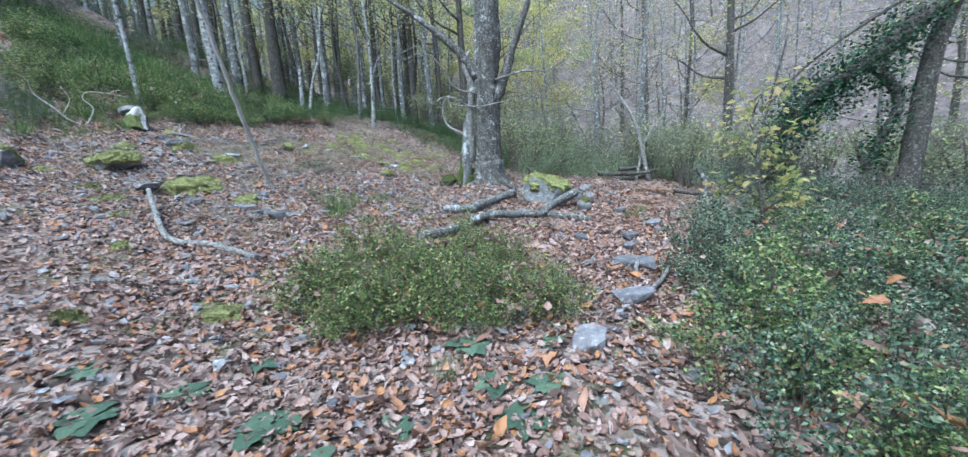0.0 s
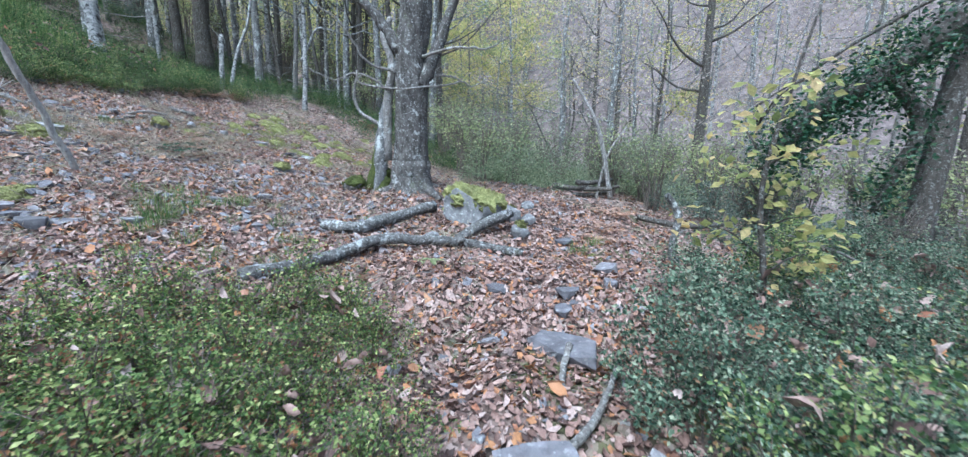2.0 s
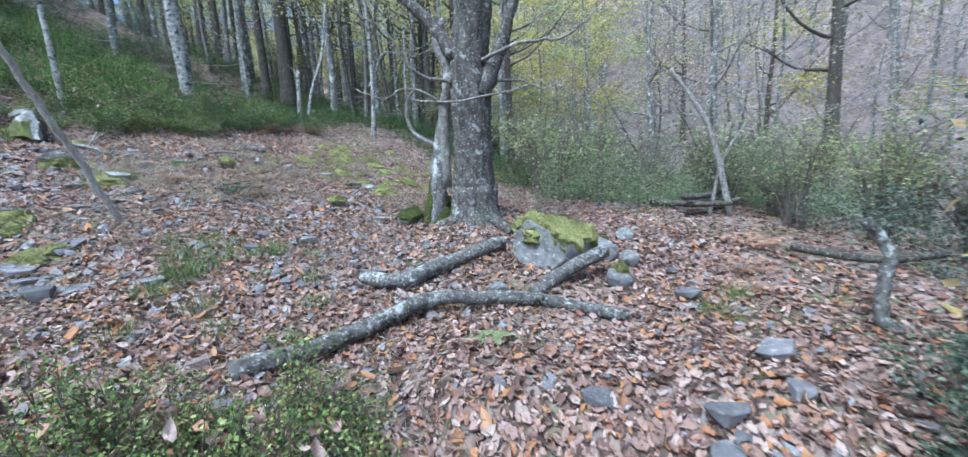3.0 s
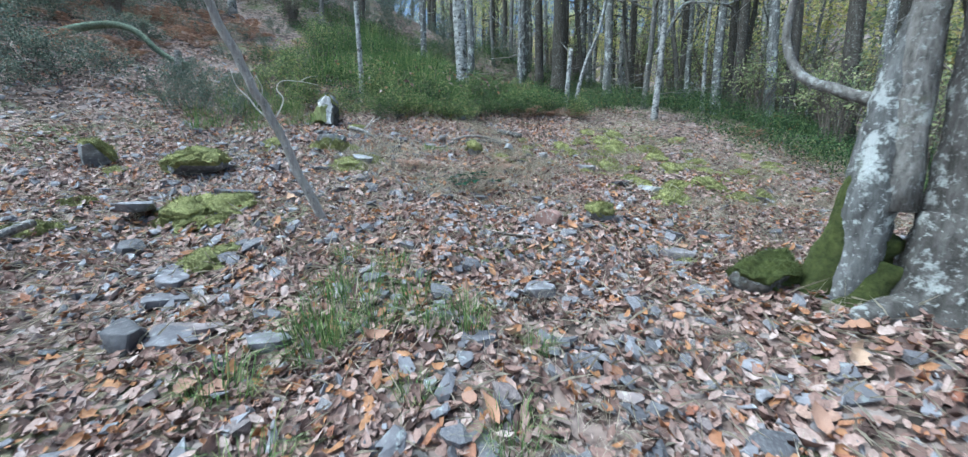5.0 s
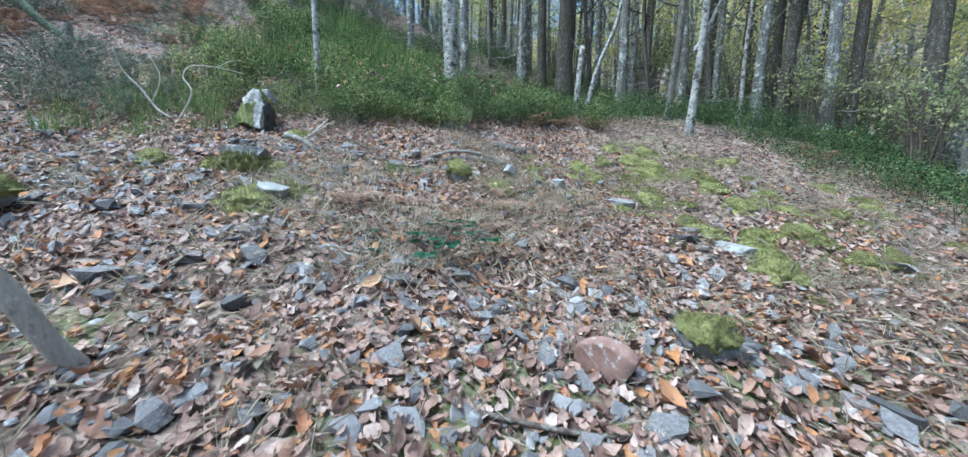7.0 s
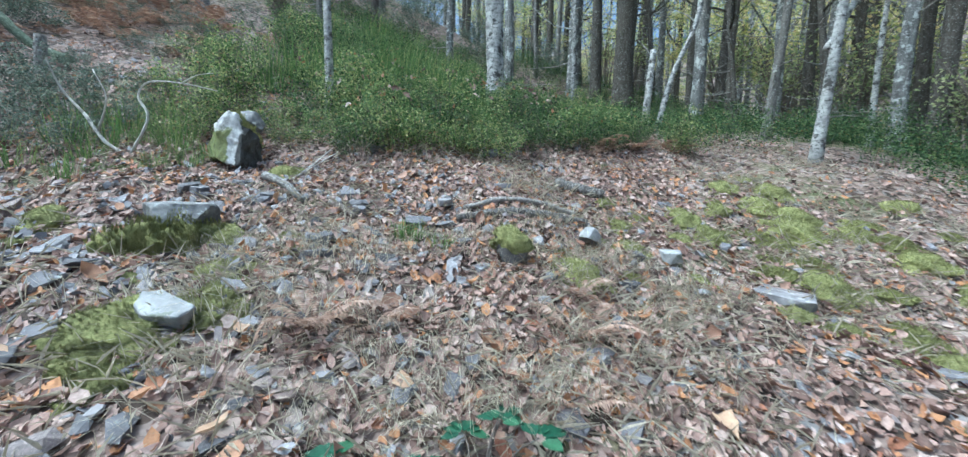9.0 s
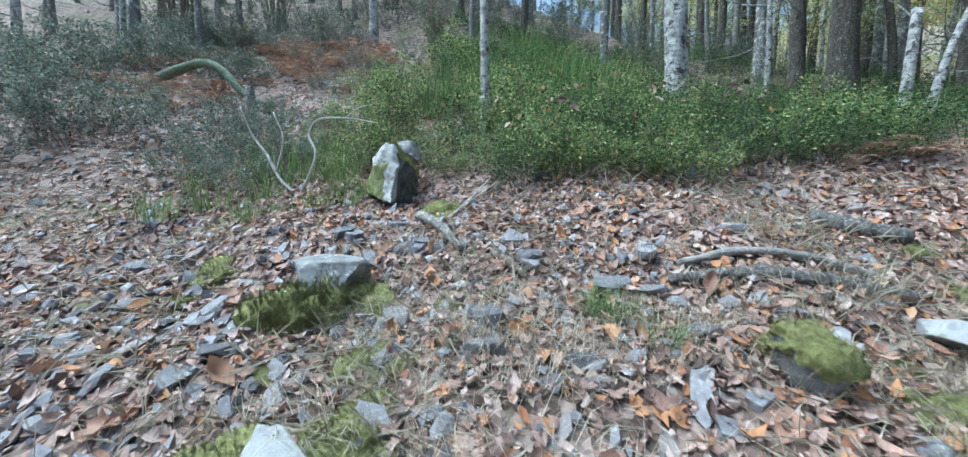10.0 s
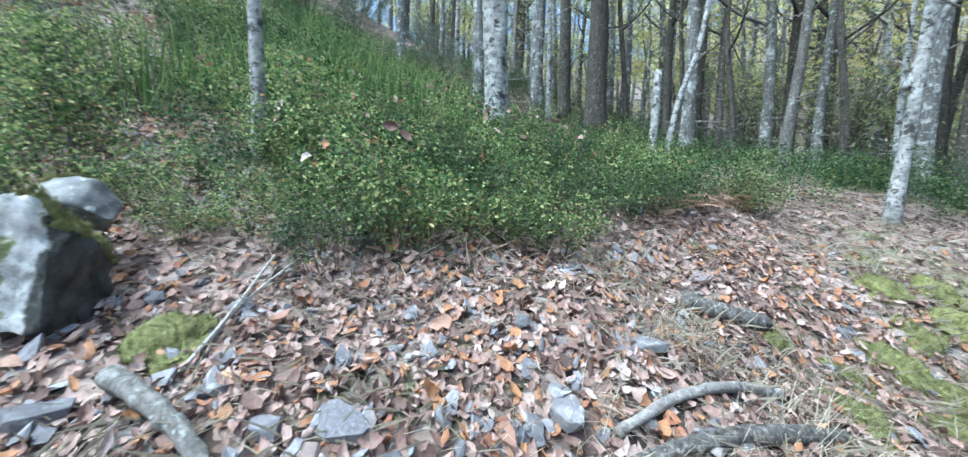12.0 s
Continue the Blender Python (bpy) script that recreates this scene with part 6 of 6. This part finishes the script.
green_tuft = make_tuft(foot(-2.76, 8.83), 461, GRASS, "tuft of green grass in dead leaves", "grass tufts")
straw_tuft = make_tuft(foot(-5.9, 11.6), 462, STRAW, "sparse tuft of dry straw-coloured grass", "dry grass tufts", 0.17, 70, 0.0035, 0.26, 1.9)
rnd = random.Random(463)
for x, y, s in ((-2.9, 8.2, 1.2), (-2.6, 8.5, 1.0), (-2.3, 8.65, 0.7), (-3.2, 8.4, 1.0), (-9.4, 10.3, 1.0), (-9.5, 10.0, 0.9), (-9.6, 10.5, 1.1), (-10.2, 9.9, 1.0), (-7.0, 11.8, 0.6), (-6.6, 11.9, 0.7), (-10.0, 9.4, 1.2), (-10.6, 9.2, 1.7), (-10.2, 8.8, 1.6), (-10.9, 9.7, 1.8), (-10.4, 9.6, 1.6), (-11.2, 9.2, 1.8), (-10.0, 10.2, 1.5), (-11.4, 10.1, 1.8), (-10.6, 10.3, 1.7), (-9.9, 8.4, 1.4), (-10.8, 8.5, 1.6), (-9.6, 9.3, 1.2), (-1.0, 8.0, 0.8), (-1.4, 8.5, 0.8), (-0.9, 7.4, 0.7), (-2.0, 7.6, 1.0), (-2.6, 7.6, 1.1), (-1.7, 9.0, 0.6), (-3.6, 8.7, 0.8), (-1.9, 8.3, 0.6), (-0.4, 9.2, 0.6), (-1.6, 7.4, 0.8), (-2.2, 7.0, 0.9), (2.9, 8.6, 0.9), (3.2, 8.9, 0.8), (-1.0, 4.0, 0.8), (0.2, 3.6, 0.7), (1.1, 4.7, 0.6), (-2.84, 8.24, 1.3), (-3.17, 8.89, 0.9), (-2.15, 8.85, 1.0), (-3.03, 8.54, 1.2), (-2.3, 8.95, 0.8), (-2.7, 8.1, 1.2), (-7.0, 11.9, 0.9), (-7.1, 11.8, 0.8), (-10.1, 10.1, 1.0), (-9.7, 10.2, 0.9)):
    copied(green_tuft, foot(x, y), rnd.uniform(0, 6.28), s)
for k in range(150):
    x, y = (rnd.uniform(-7.6, -4.6), rnd.uniform(10.2, 13.4)) if k < 110 else (rnd.uniform(-7.5, -1.0), rnd.uniform(7.4, 16.5))
    copied(straw_tuft, foot(x, y), rnd.uniform(0, 6.28), rnd.uniform(0.6, 1.3))


bank_tuft = make_tuft(foot(-11.2, 13.2), 464, GRASS, "tall tuft of green grass among bilberry bushes", "grass on the bank", 0.7, 110, 0.012, 0.3, 0.8)
for k in range(44):
    x, y = rnd.uniform(-17, -9.5), rnd.uniform(11.5, 20)
    if bank(x, y):
        copied(bank_tuft, foot(x, y), rnd.uniform(0, 6.28), rnd.uniform(0.9, 1.5))


def make_cushion(loc, seed, label, group, size=0.22):
    """A low moss cushion with a ragged outline and short shoots."""
    rs = np.random.RandomState(seed)
    bm = bmesh.new()
    bmesh.ops.create_icosphere(bm, subdivisions=4, radius=1.0)
    off = Vector((seed * 1.7, 0, 3))
    for v3 in bm.verts:
        k = 1 + 0.5 * noise.noise(v3.co * 1.6 + off) + 0.14 * noise.noise(v3.co * 8 + off)
        v3.co = Vector((v3.co.x * size * k, v3.co.y * size * 0.8 * k, v3.co.z * size * 0.4 * k))
    tops = np.array([v3.co[:] for v3 in bm.verts if v3.co.z > 0.005])
    ob = new("moss_cushion", from_bm("moss_cushion", bm, MOSS))
    ob.location = loc
    n = 2200
    pick = tops[rs.randint(0, len(tops), n)]
    v2, f2 = strewn(BLADE, pick, turned(rs.uniform(0, 6.28, n), rs.normal(0, 0.3, n), rs.uniform(-1.6, -0.6, n)), rs.uniform(0.6, 1.2, n)[:, None] * np.array([[0.028, 0.008, 0.008]]))
    part("fuzz", mesh("fuzz", v2, f2, MOSS, False), ob)
    return tagged(ob, label, "moss", group)


def laid(ob, x, y, size):
    """A copy that lies along the slope, a little sunk."""
    q = normal_at(x, y).to_track_quat("Z", "Y") @ Euler((0, 0, rnd.uniform(0, 6.28))).to_quaternion()
    return copy_thing(ob, Matrix.LocRotScale((x, y, lz(x, y) - 0.02), q, None) @ Matrix.Scale(size, 4))


CUSHIONS = [make_cushion(foot(-3.4, 14.8), 471, "soft cushion of yellow-green moss", "moss cushions"), make_cushion(foot(-3.9, 14.2), 472, "ragged patch of yellow-green moss", "moss cushions", 0.3), make_cushion(foot(-4.4, 15.0), 473, "small tuft of bright moss", "moss cushions", 0.15)]
rnd = random.Random(474)
for x, y, s in ((-6.42, 10.35, 0.8), (-6.45, 9.95, 0.9), (-6.1, 9.98, 0.7), (-5.7, 7.8, 1.2), (-5.2, 8.0, 0.9), (-1.76, 11.2, 0.6), (-7.6, 10.5, 0.7), (-6.9, 10.6, 0.5), (-7.0, 10.4, 0.6), (-5.75, 12.6, 0.8), (-5.55, 13.0, 0.8), (-5.9, 13.5, 0.9), (-2.22, 8.64, 0.6), (3.07, 8.43, 0.7), (-5.9, 6.6, 1.0), (-6.6, 6.9, 1.1), (-4.6, 5.5, 0.8), (-5.2, 6.1, 0.8), (-9.9, 10.7, 1.0), (-8.9, 11.2, 0.8), (-3.0, 13.6, 1.1), (-3.2, 14.1, 1.2), (-1.3, 12.3, 0.7), (-0.9, 12.8, 0.8), (-4.4, 7.9, 0.7), (-2.3, 4.3, 0.8), (-3.4, 3.8, 0.9), (-7.62, 10.5, 0.75), (-6.55, 10.4, 0.8), (-6.3, 9.9, 0.8), (-5.76, 14.89, 1.0), (-5.24, 15.61, 1.1), (-4.69, 14.62, 1.2), (-5.06, 14.51, 1.1), (-6.3, 13.9, 0.7), (-4.2, 14.53, 1.1), (-4.55, 16.24, 1.2), (-4.9, 15.0, 1.0), (-5.5, 15.2, 0.9), (-6.14, 14.87, 0.8), (-6.4, 14.4, 0.7), (-6.0, 15.4, 0.9), (-6.2, 16.0, 0.8), (-5.7, 15.9, 1.0), (-5.8, 16.6, 1.0), (-6.3, 16.9, 0.8), (-5.9, 14.4, 0.7), (-5.69, 7.6, 1.0), (-5.54, 8.18, 1.0), (-4.41, 7.75, 0.8)):
    laid(rnd.choice(CUSHIONS), x, y, s)
for x, y, s in ((-7.6, 10.03, 1.15), (-7.64, 10.24, 1.1), (-7.58, 10.13, 1.0)):
    laid(CUSHIONS[0], x, y, s).scale.z *= 2.2
for x, y, s in ((-7.79, 10.47, 0.55), (-8.15, 9.24, 0.88), (-7.06, 10.87, 0.66), (-6.18, 12.32, 0.88), (-7.28, 10.46, 0.39), (-6.35, 13.93, 1.08), (-6.81, 14.31, 0.81), (-6.2, 13.46, 0.63), (-6.11, 12.86, 0.88), (-8.44, 9.37, 0.99), (-6.36, 10.31, 0.68), (-6.31, 10.07, 0.77), (-7.37, 10.95, 0.66), (-7.08, 10.48, 0.6), (-7.01, 9.98, 0.47), (-5.88, 14.89, 1.24), (-4.75, 14.7, 1.28), (-5.4, 15.2, 1.26), (-3.49, 14.6, 1.99), (-5.34, 13.61, 0.8), (-5.3, 12.79, 0.55), (-6.44, 14.08, 0.82), (-3.34, 14.32, 1.59), (-4.18, 14.53, 1.21)):
    laid(rnd.choice(CUSHIONS), x, y, min(s * 0.75, 0.95))
for x, y, s in ((-4.88, 16.2, 1.86), (-4.29, 15.79, 1.9), (-5.28, 14.59, 0.97), (-3.78, 16.64, 2.16), (-3.37, 16.02, 1.77), (-5.63, 7.8, 1.41), (-5.42, 8.19, 0.9), (-4.57, 7.67, 0.74), (-3.43, 14.66, 2.14), (-3.1, 15.09, 1.73), (-1.1, 18.83, 3.22), (-1.75, 16.93, 2.08), (-3.3, 18.09, 2.06), (-4.88, 16.58, 1.88), (-5.23, 14.88, 1.35), (-2.07, 15.26, 1.47), (-2.8, 11.33, 0.66), (-1.59, 11.47, 0.62), (-1.64, 9.86, 0.46), (-2.07, 8.79, 0.48), (-2.31, 9.11, 0.35), (-2.29, 8.43, 0.54), (-3.32, 8.43, 0.53), (-7.87, 7.19, 1.15)):
    laid(rnd.choice(CUSHIONS), x, y, min(s * 0.55, 0.95))
for k in range(38):
    x, y = rnd.uniform(-6.2, -1.4), rnd.uniform(13.2, 18.0)
    laid(rnd.choice(CUSHIONS), x, y, rnd.uniform(0.35, 1.0))


# ---- loose cover of the ground: leaves, slate chips, twigs ----
WALK = np.array([row[1][:2] for row in PATH])


def near_walk(x, y):
    best = np.full(len(x), 1e9)
    for a, b in zip(WALK[:-1], WALK[1:]):
        d = b - a
        t = np.clip(((x - a[0]) * d[0] + (y - a[1]) * d[1]) / max(d @ d, 1e-9), 0, 1)
        best = np.minimum(best, np.hypot(x - a[0] - t * d[0], y - a[1] - t * d[1]))
    return best


def slopes(x, y):
    e = 0.06
    return (land(x + e, y) - land(x - e, y)) / (2 * e), (land(x, y + e) - land(x, y - e)) / (2 * e)


def on_slope(v, f, place, size_k, lift):
    """Lay a run of flat pieces along the slope."""
    n = len(place)
    k = len(v) // n
    v = v.reshape(n, k, 3)
    sx, sy = slopes(place[:, 0], place[:, 1])
    d = v - place[:, None, :]
    v[:, :, 2] += d[:, :, 0] * sx[:, None] + d[:, :, 1] * sy[:, None]
    v[:, :, 2] += lift[:, None]
    return v.reshape(-1, 3), f


def sprinkle(templates, x, y, seed, length, tilt, lift, thick=None):
    rs = np.random.RandomState(seed)
    runs = []
    pick = rs.randint(0, len(templates), len(x))
    for k, tpl in enumerate(templates):
        sel = pick == k
        n = int(sel.sum())
        if not n:
            continue
        place = np.stack([x[sel], y[sel], land(x[sel], y[sel])], -1)
        size = (length[0] + (length[1] - length[0]) * rs.uniform(0, 1, n) ** 1.5)[:, None] * np.ones((1, 3))
        turn = turned(rs.uniform(0, 6.28, n), rs.normal(0, tilt, n), rs.normal(0, tilt, n))
        v, f = strewn(tpl, place, turn, size)
        runs.append(on_slope(v, f, place, size, rs.uniform(*lift, n)))
    return stacked(runs)


def lobed_leaf(curl, fold):
    """An oak leaf, 1 long, with shallow lobes."""
    s = np.array([0.0, 0.2, 0.36, 0.55, 0.74, 0.88, 1.0])
    w = np.array([0.14, 0.28, 0.2, 0.32, 0.2])
    mid = np.stack([s - 0.5, 0 * s, curl * (s - 0.5) ** 2], -1)
    left = mid[1:6] + np.stack([0 * w, -w, fold * w], -1)
    right = mid[1:6] + np.stack([0 * w, w, fold * w * 0.6], -1)
    f = [(0, 1, 7), (5, 6, 11), (1, 0, 12), (6, 5, 16)]
    for i in range(4):
        f += [(i + 1, i + 2, i + 8), (i + 1, i + 8, i + 7), (i + 2, i + 1, i + 12), (i + 2, i + 12, i + 13)]
    return np.concatenate([mid, left, right]), np.array(f)


def candidates(count, x0, x1, y0, y1, seed):
    rs = np.random.RandomState(seed)
    return rs.uniform(x0, x1, count), rs.uniform(y0, y1, count), rs.uniform(0, 1, count)


LEAVES = [dead_leaf(c, fo, w) for c, fo, w in ((0.5, 0.5, 0.42), (0.9, 0.9, 0.36), (-0.6, 0.3, 0.46), (0.2, -0.4, 0.4), (1.3, 0.6, 0.5), (-0.9, 0.8, 0.34), (0.3, 0.2, 0.6), (1.4, 0.9, 0.5), (-0.8, -0.5, 0.55))]
LEAVES += [dead_leaf(1.8, 1.2, 0.5), dead_leaf(-1.4, -0.9, 0.5), lobed_leaf(0.5, 0.4), lobed_leaf(-0.5, 0.7), lobed_leaf(1.3, 0.9), lobed_leaf(-1.2, -0.6)]
crumple = np.random.RandomState(500)
LEAVES = [(v2 + crumple.normal(0, 1, v2.shape) * np.array([0.025, 0.035, 0.075]), f2) for v2, f2 in LEAVES]
lx, ly, lr = candidates(520000, -16, 9, -1, 20, 501)
dist = near_walk(lx, ly)
want = np.clip(1.2 - dist / 6.5, 0.15, 1.0) * np.clip(0.85 + 0.6 * patchy(lx, ly, 1.6, 502), 0.2, 1)
scree = np.exp(-(((lx + 6.8) / 2.4) ** 2 + ((ly - 9.4) / 1.6) ** 2))
want *= 1 - 0.45 * scree
want = np.where((lx > 2.9) & (ly < 5 + (lx - 2.4) * 0.7), want * 0.25, want)
sel = lr < want
litter = new("fallen_leaves", mesh("fallen_leaves", *sprinkle(LEAVES, lx[sel], ly[sel], 503, (0.026, 0.112), 0.36, (0.0, 0.04)), LITTER, True))
tagged(litter, "thick layer of curled brown autumn leaves on the ground", "leaf litter", kind="stuff")

CHIPS = [hull(510 + k, fl, 11) for k, fl in enumerate((0.22, 0.3, 0.4, 0.28, 0.5, 0.18))]
cx, cy, cr = candidates(42000, -14, 4, 1, 17, 520)
heap = 0.9 * np.exp(-(((cx + 6.9) / 2.2) ** 2 + ((cy - 9.0) / 1.8) ** 2)) + 0.75 * np.exp(-(((cx + 2.6) / 1.5) ** 2 + ((cy - 10.2) / 1.7) ** 2)) + 0.5 * np.exp(-(((cx + 7.6) / 1.3) ** 2 + ((cy - 11.6) / 1.6) ** 2)) + 0.4 * np.exp(-(((cx + 0.6) / 1.4) ** 2 + ((cy - 9.0) / 1.0) ** 2)) + 0.35 * np.exp(-(((cx + 4.5) / 2.6) ** 2 + ((cy - 7.2) / 1.6) ** 2)) + 0.1
sel = cr < heap * np.clip(0.75 + 0.8 * patchy(cx, cy, 1.5, 521), 0.1, 1)
chips = new("slate_scree", mesh("slate_scree", *sprinkle(CHIPS, cx[sel], cy[sel], 522, (0.03, 0.15), 0.3, (0.01, 0.04)), SLATE, False))
tagged(chips, "scattered blue-grey slate chips among leaves", "scree", kind="stuff")

bx, by, br = candidates(900, 2.4, 8.5, 1.2, 8.4, 526)
keep_b = (bx > 2.5 + np.maximum(0, by - 4) * 0.2) & (by < 6.0 + (bx - 2.4) * 0.7)
b2x, b2y, _ = candidates(240, -1.7, 1.1, 4.1, 6.3, 527)
b3x, b3y, _ = candidates(160, -12, -8.9, 12, 17, 528)
runs = [sprinkle(LEAVES, bx[keep_b], by[keep_b], 529, (0.07, 0.19), 0.7, (0.3, 0.58)), sprinkle(LEAVES, b2x, b2y, 532, (0.07, 0.17), 0.7, (0.16, 0.38)), sprinkle(LEAVES, b3x, b3y, 533, (0.07, 0.15), 0.7, (0.5, 0.75))]
caught = new("caught_leaves", mesh("caught_leaves", *stacked(runs), LITTER, True))
tagged(caught, "brown fallen leaves caught in the bilberry bushes", "leaf litter", kind="stuff")

tx, ty, tr = candidates(500, -10, 4, 3, 16, 530)
runs = []
rnd = random.Random(531)
for x, y in zip(tx, ty):
    a, ln = rnd.uniform(0, 6.28), rnd.uniform(0.1, 0.45)
    pts = []
    for s in (-0.5, 0, 0.5):
        px, py = x + math.cos(a + s * 0.4) * ln * s, y + math.sin(a + s * 0.4) * ln * s
        pts.append((px, py, lz(px, py) + 0.025 + rnd.uniform(0, 0.02)))
    runs.append(tube(pts, [0.005, 0.004, 0.002], 4))
twigs = new("fallen_twigs", mesh("fallen_twigs", *joined(runs), TWIG))
tagged(twigs, "thin dead twigs scattered over the leaves", "twigs", kind="stuff")

sx, sy, sr = candidates(120000, -11, 1.5, 6, 19, 534)
keep_s = sr < np.clip(0.55 * np.exp(-(((sx + 6.0) / 2.0) ** 2 + ((sy - 11.6) / 2.0) ** 2)) + 0.3 * np.exp(-(((sx + 4.2) / 2.4) ** 2 + ((sy - 15.2) / 2.2) ** 2)) + 0.22, 0, 1) * np.clip(0.6 + 1.2 * patchy(sx, sy, 2.4, 535), 0.05, 1)
sx, sy = sx[keep_s], sy[keep_s]
n_s = len(sx)
rs = np.random.RandomState(536)
v, f = strewn(BLADE, np.stack([sx, sy, land(sx, sy) + 0.02], -1), turned(rs.uniform(0, 6.28, n_s), rs.normal(0, 0.2, n_s), -np.abs(rs.normal(0.25, 0.45, n_s))), np.stack([rs.uniform(0.08, 0.26, n_s), rs.uniform(0.005, 0.009, n_s), rs.uniform(0.02, 0.2, n_s)], -1))
straw = new("dry_grass", mesh("dry_grass", v, f, STRAW, False))
tagged(straw, "thin dry straw-coloured grass strewn over dead leaves", "dry grass", kind="stuff")

# single stones and large leaves that lie along the way
rs = np.random.RandomState(540)
stone_meshes = []
for k in range(7):
    hv, hf = hull(541 + k, 0.3 + 0.05 * k, 14)
    stone_meshes.append(mesh("stone", hv, hf, SLATE_ONE, False))
made = 0
while made < 280:
    x, y = rs.uniform(-9.4, 2.8), rs.uniform(3.5, 15)
    d = near_walk(np.array([x]), np.array([y]))[0]
    dens = math.exp(-(((x + 6.6) / 2.4) ** 2 + ((y - 9.8) / 2.2) ** 2)) + math.exp(-(((x + 2.6) / 1.8) ** 2 + ((y - 10.0) / 1.8) ** 2)) + 0.12
    if d > 4 or rs.uniform() > dens:
        continue
    s = rs.uniform(0.09, 0.26) * rs.uniform(0.6, 1)
    ob = new("stone", stone_meshes[rs.randint(7)])
    ob.matrix_world = Matrix.LocRotScale((x, y, lz(x, y) + 0.05 * s + 0.02), normal_at(x, y).to_track_quat("Z", "Y") @ Euler((rs.normal(0, 0.15), rs.normal(0, 0.15), rs.uniform(0, 6.28))).to_quaternion(), (s * 1.2, s, s * 0.8))
    ob.parent = ground
    made += 1
leaf_meshes = [mesh("leaf", v2, f2, LEAF_ONE, True) for v2, f2 in LEAVES]
made = 0
while made < 280:
    x, y = rs.uniform(-9, 3), rs.uniform(2.5, 15)
    if near_walk(np.array([x]), np.array([y]))[0] > 2.6:
        continue
    s = rs.uniform(0.11, 0.18)
    ob = new("leaf", leaf_meshes[rs.randint(len(leaf_meshes))])
    ob.matrix_world = Matrix.LocRotScale((x, y, lz(x, y) + 0.045), normal_at(x, y).to_track_quat("Z", "Y") @ Euler((rs.normal(0, 0.35), rs.normal(0, 0.35), rs.uniform(0, 6.28))).to_quaternion(), (s, s, s))
    ob.parent = ground
    made += 1
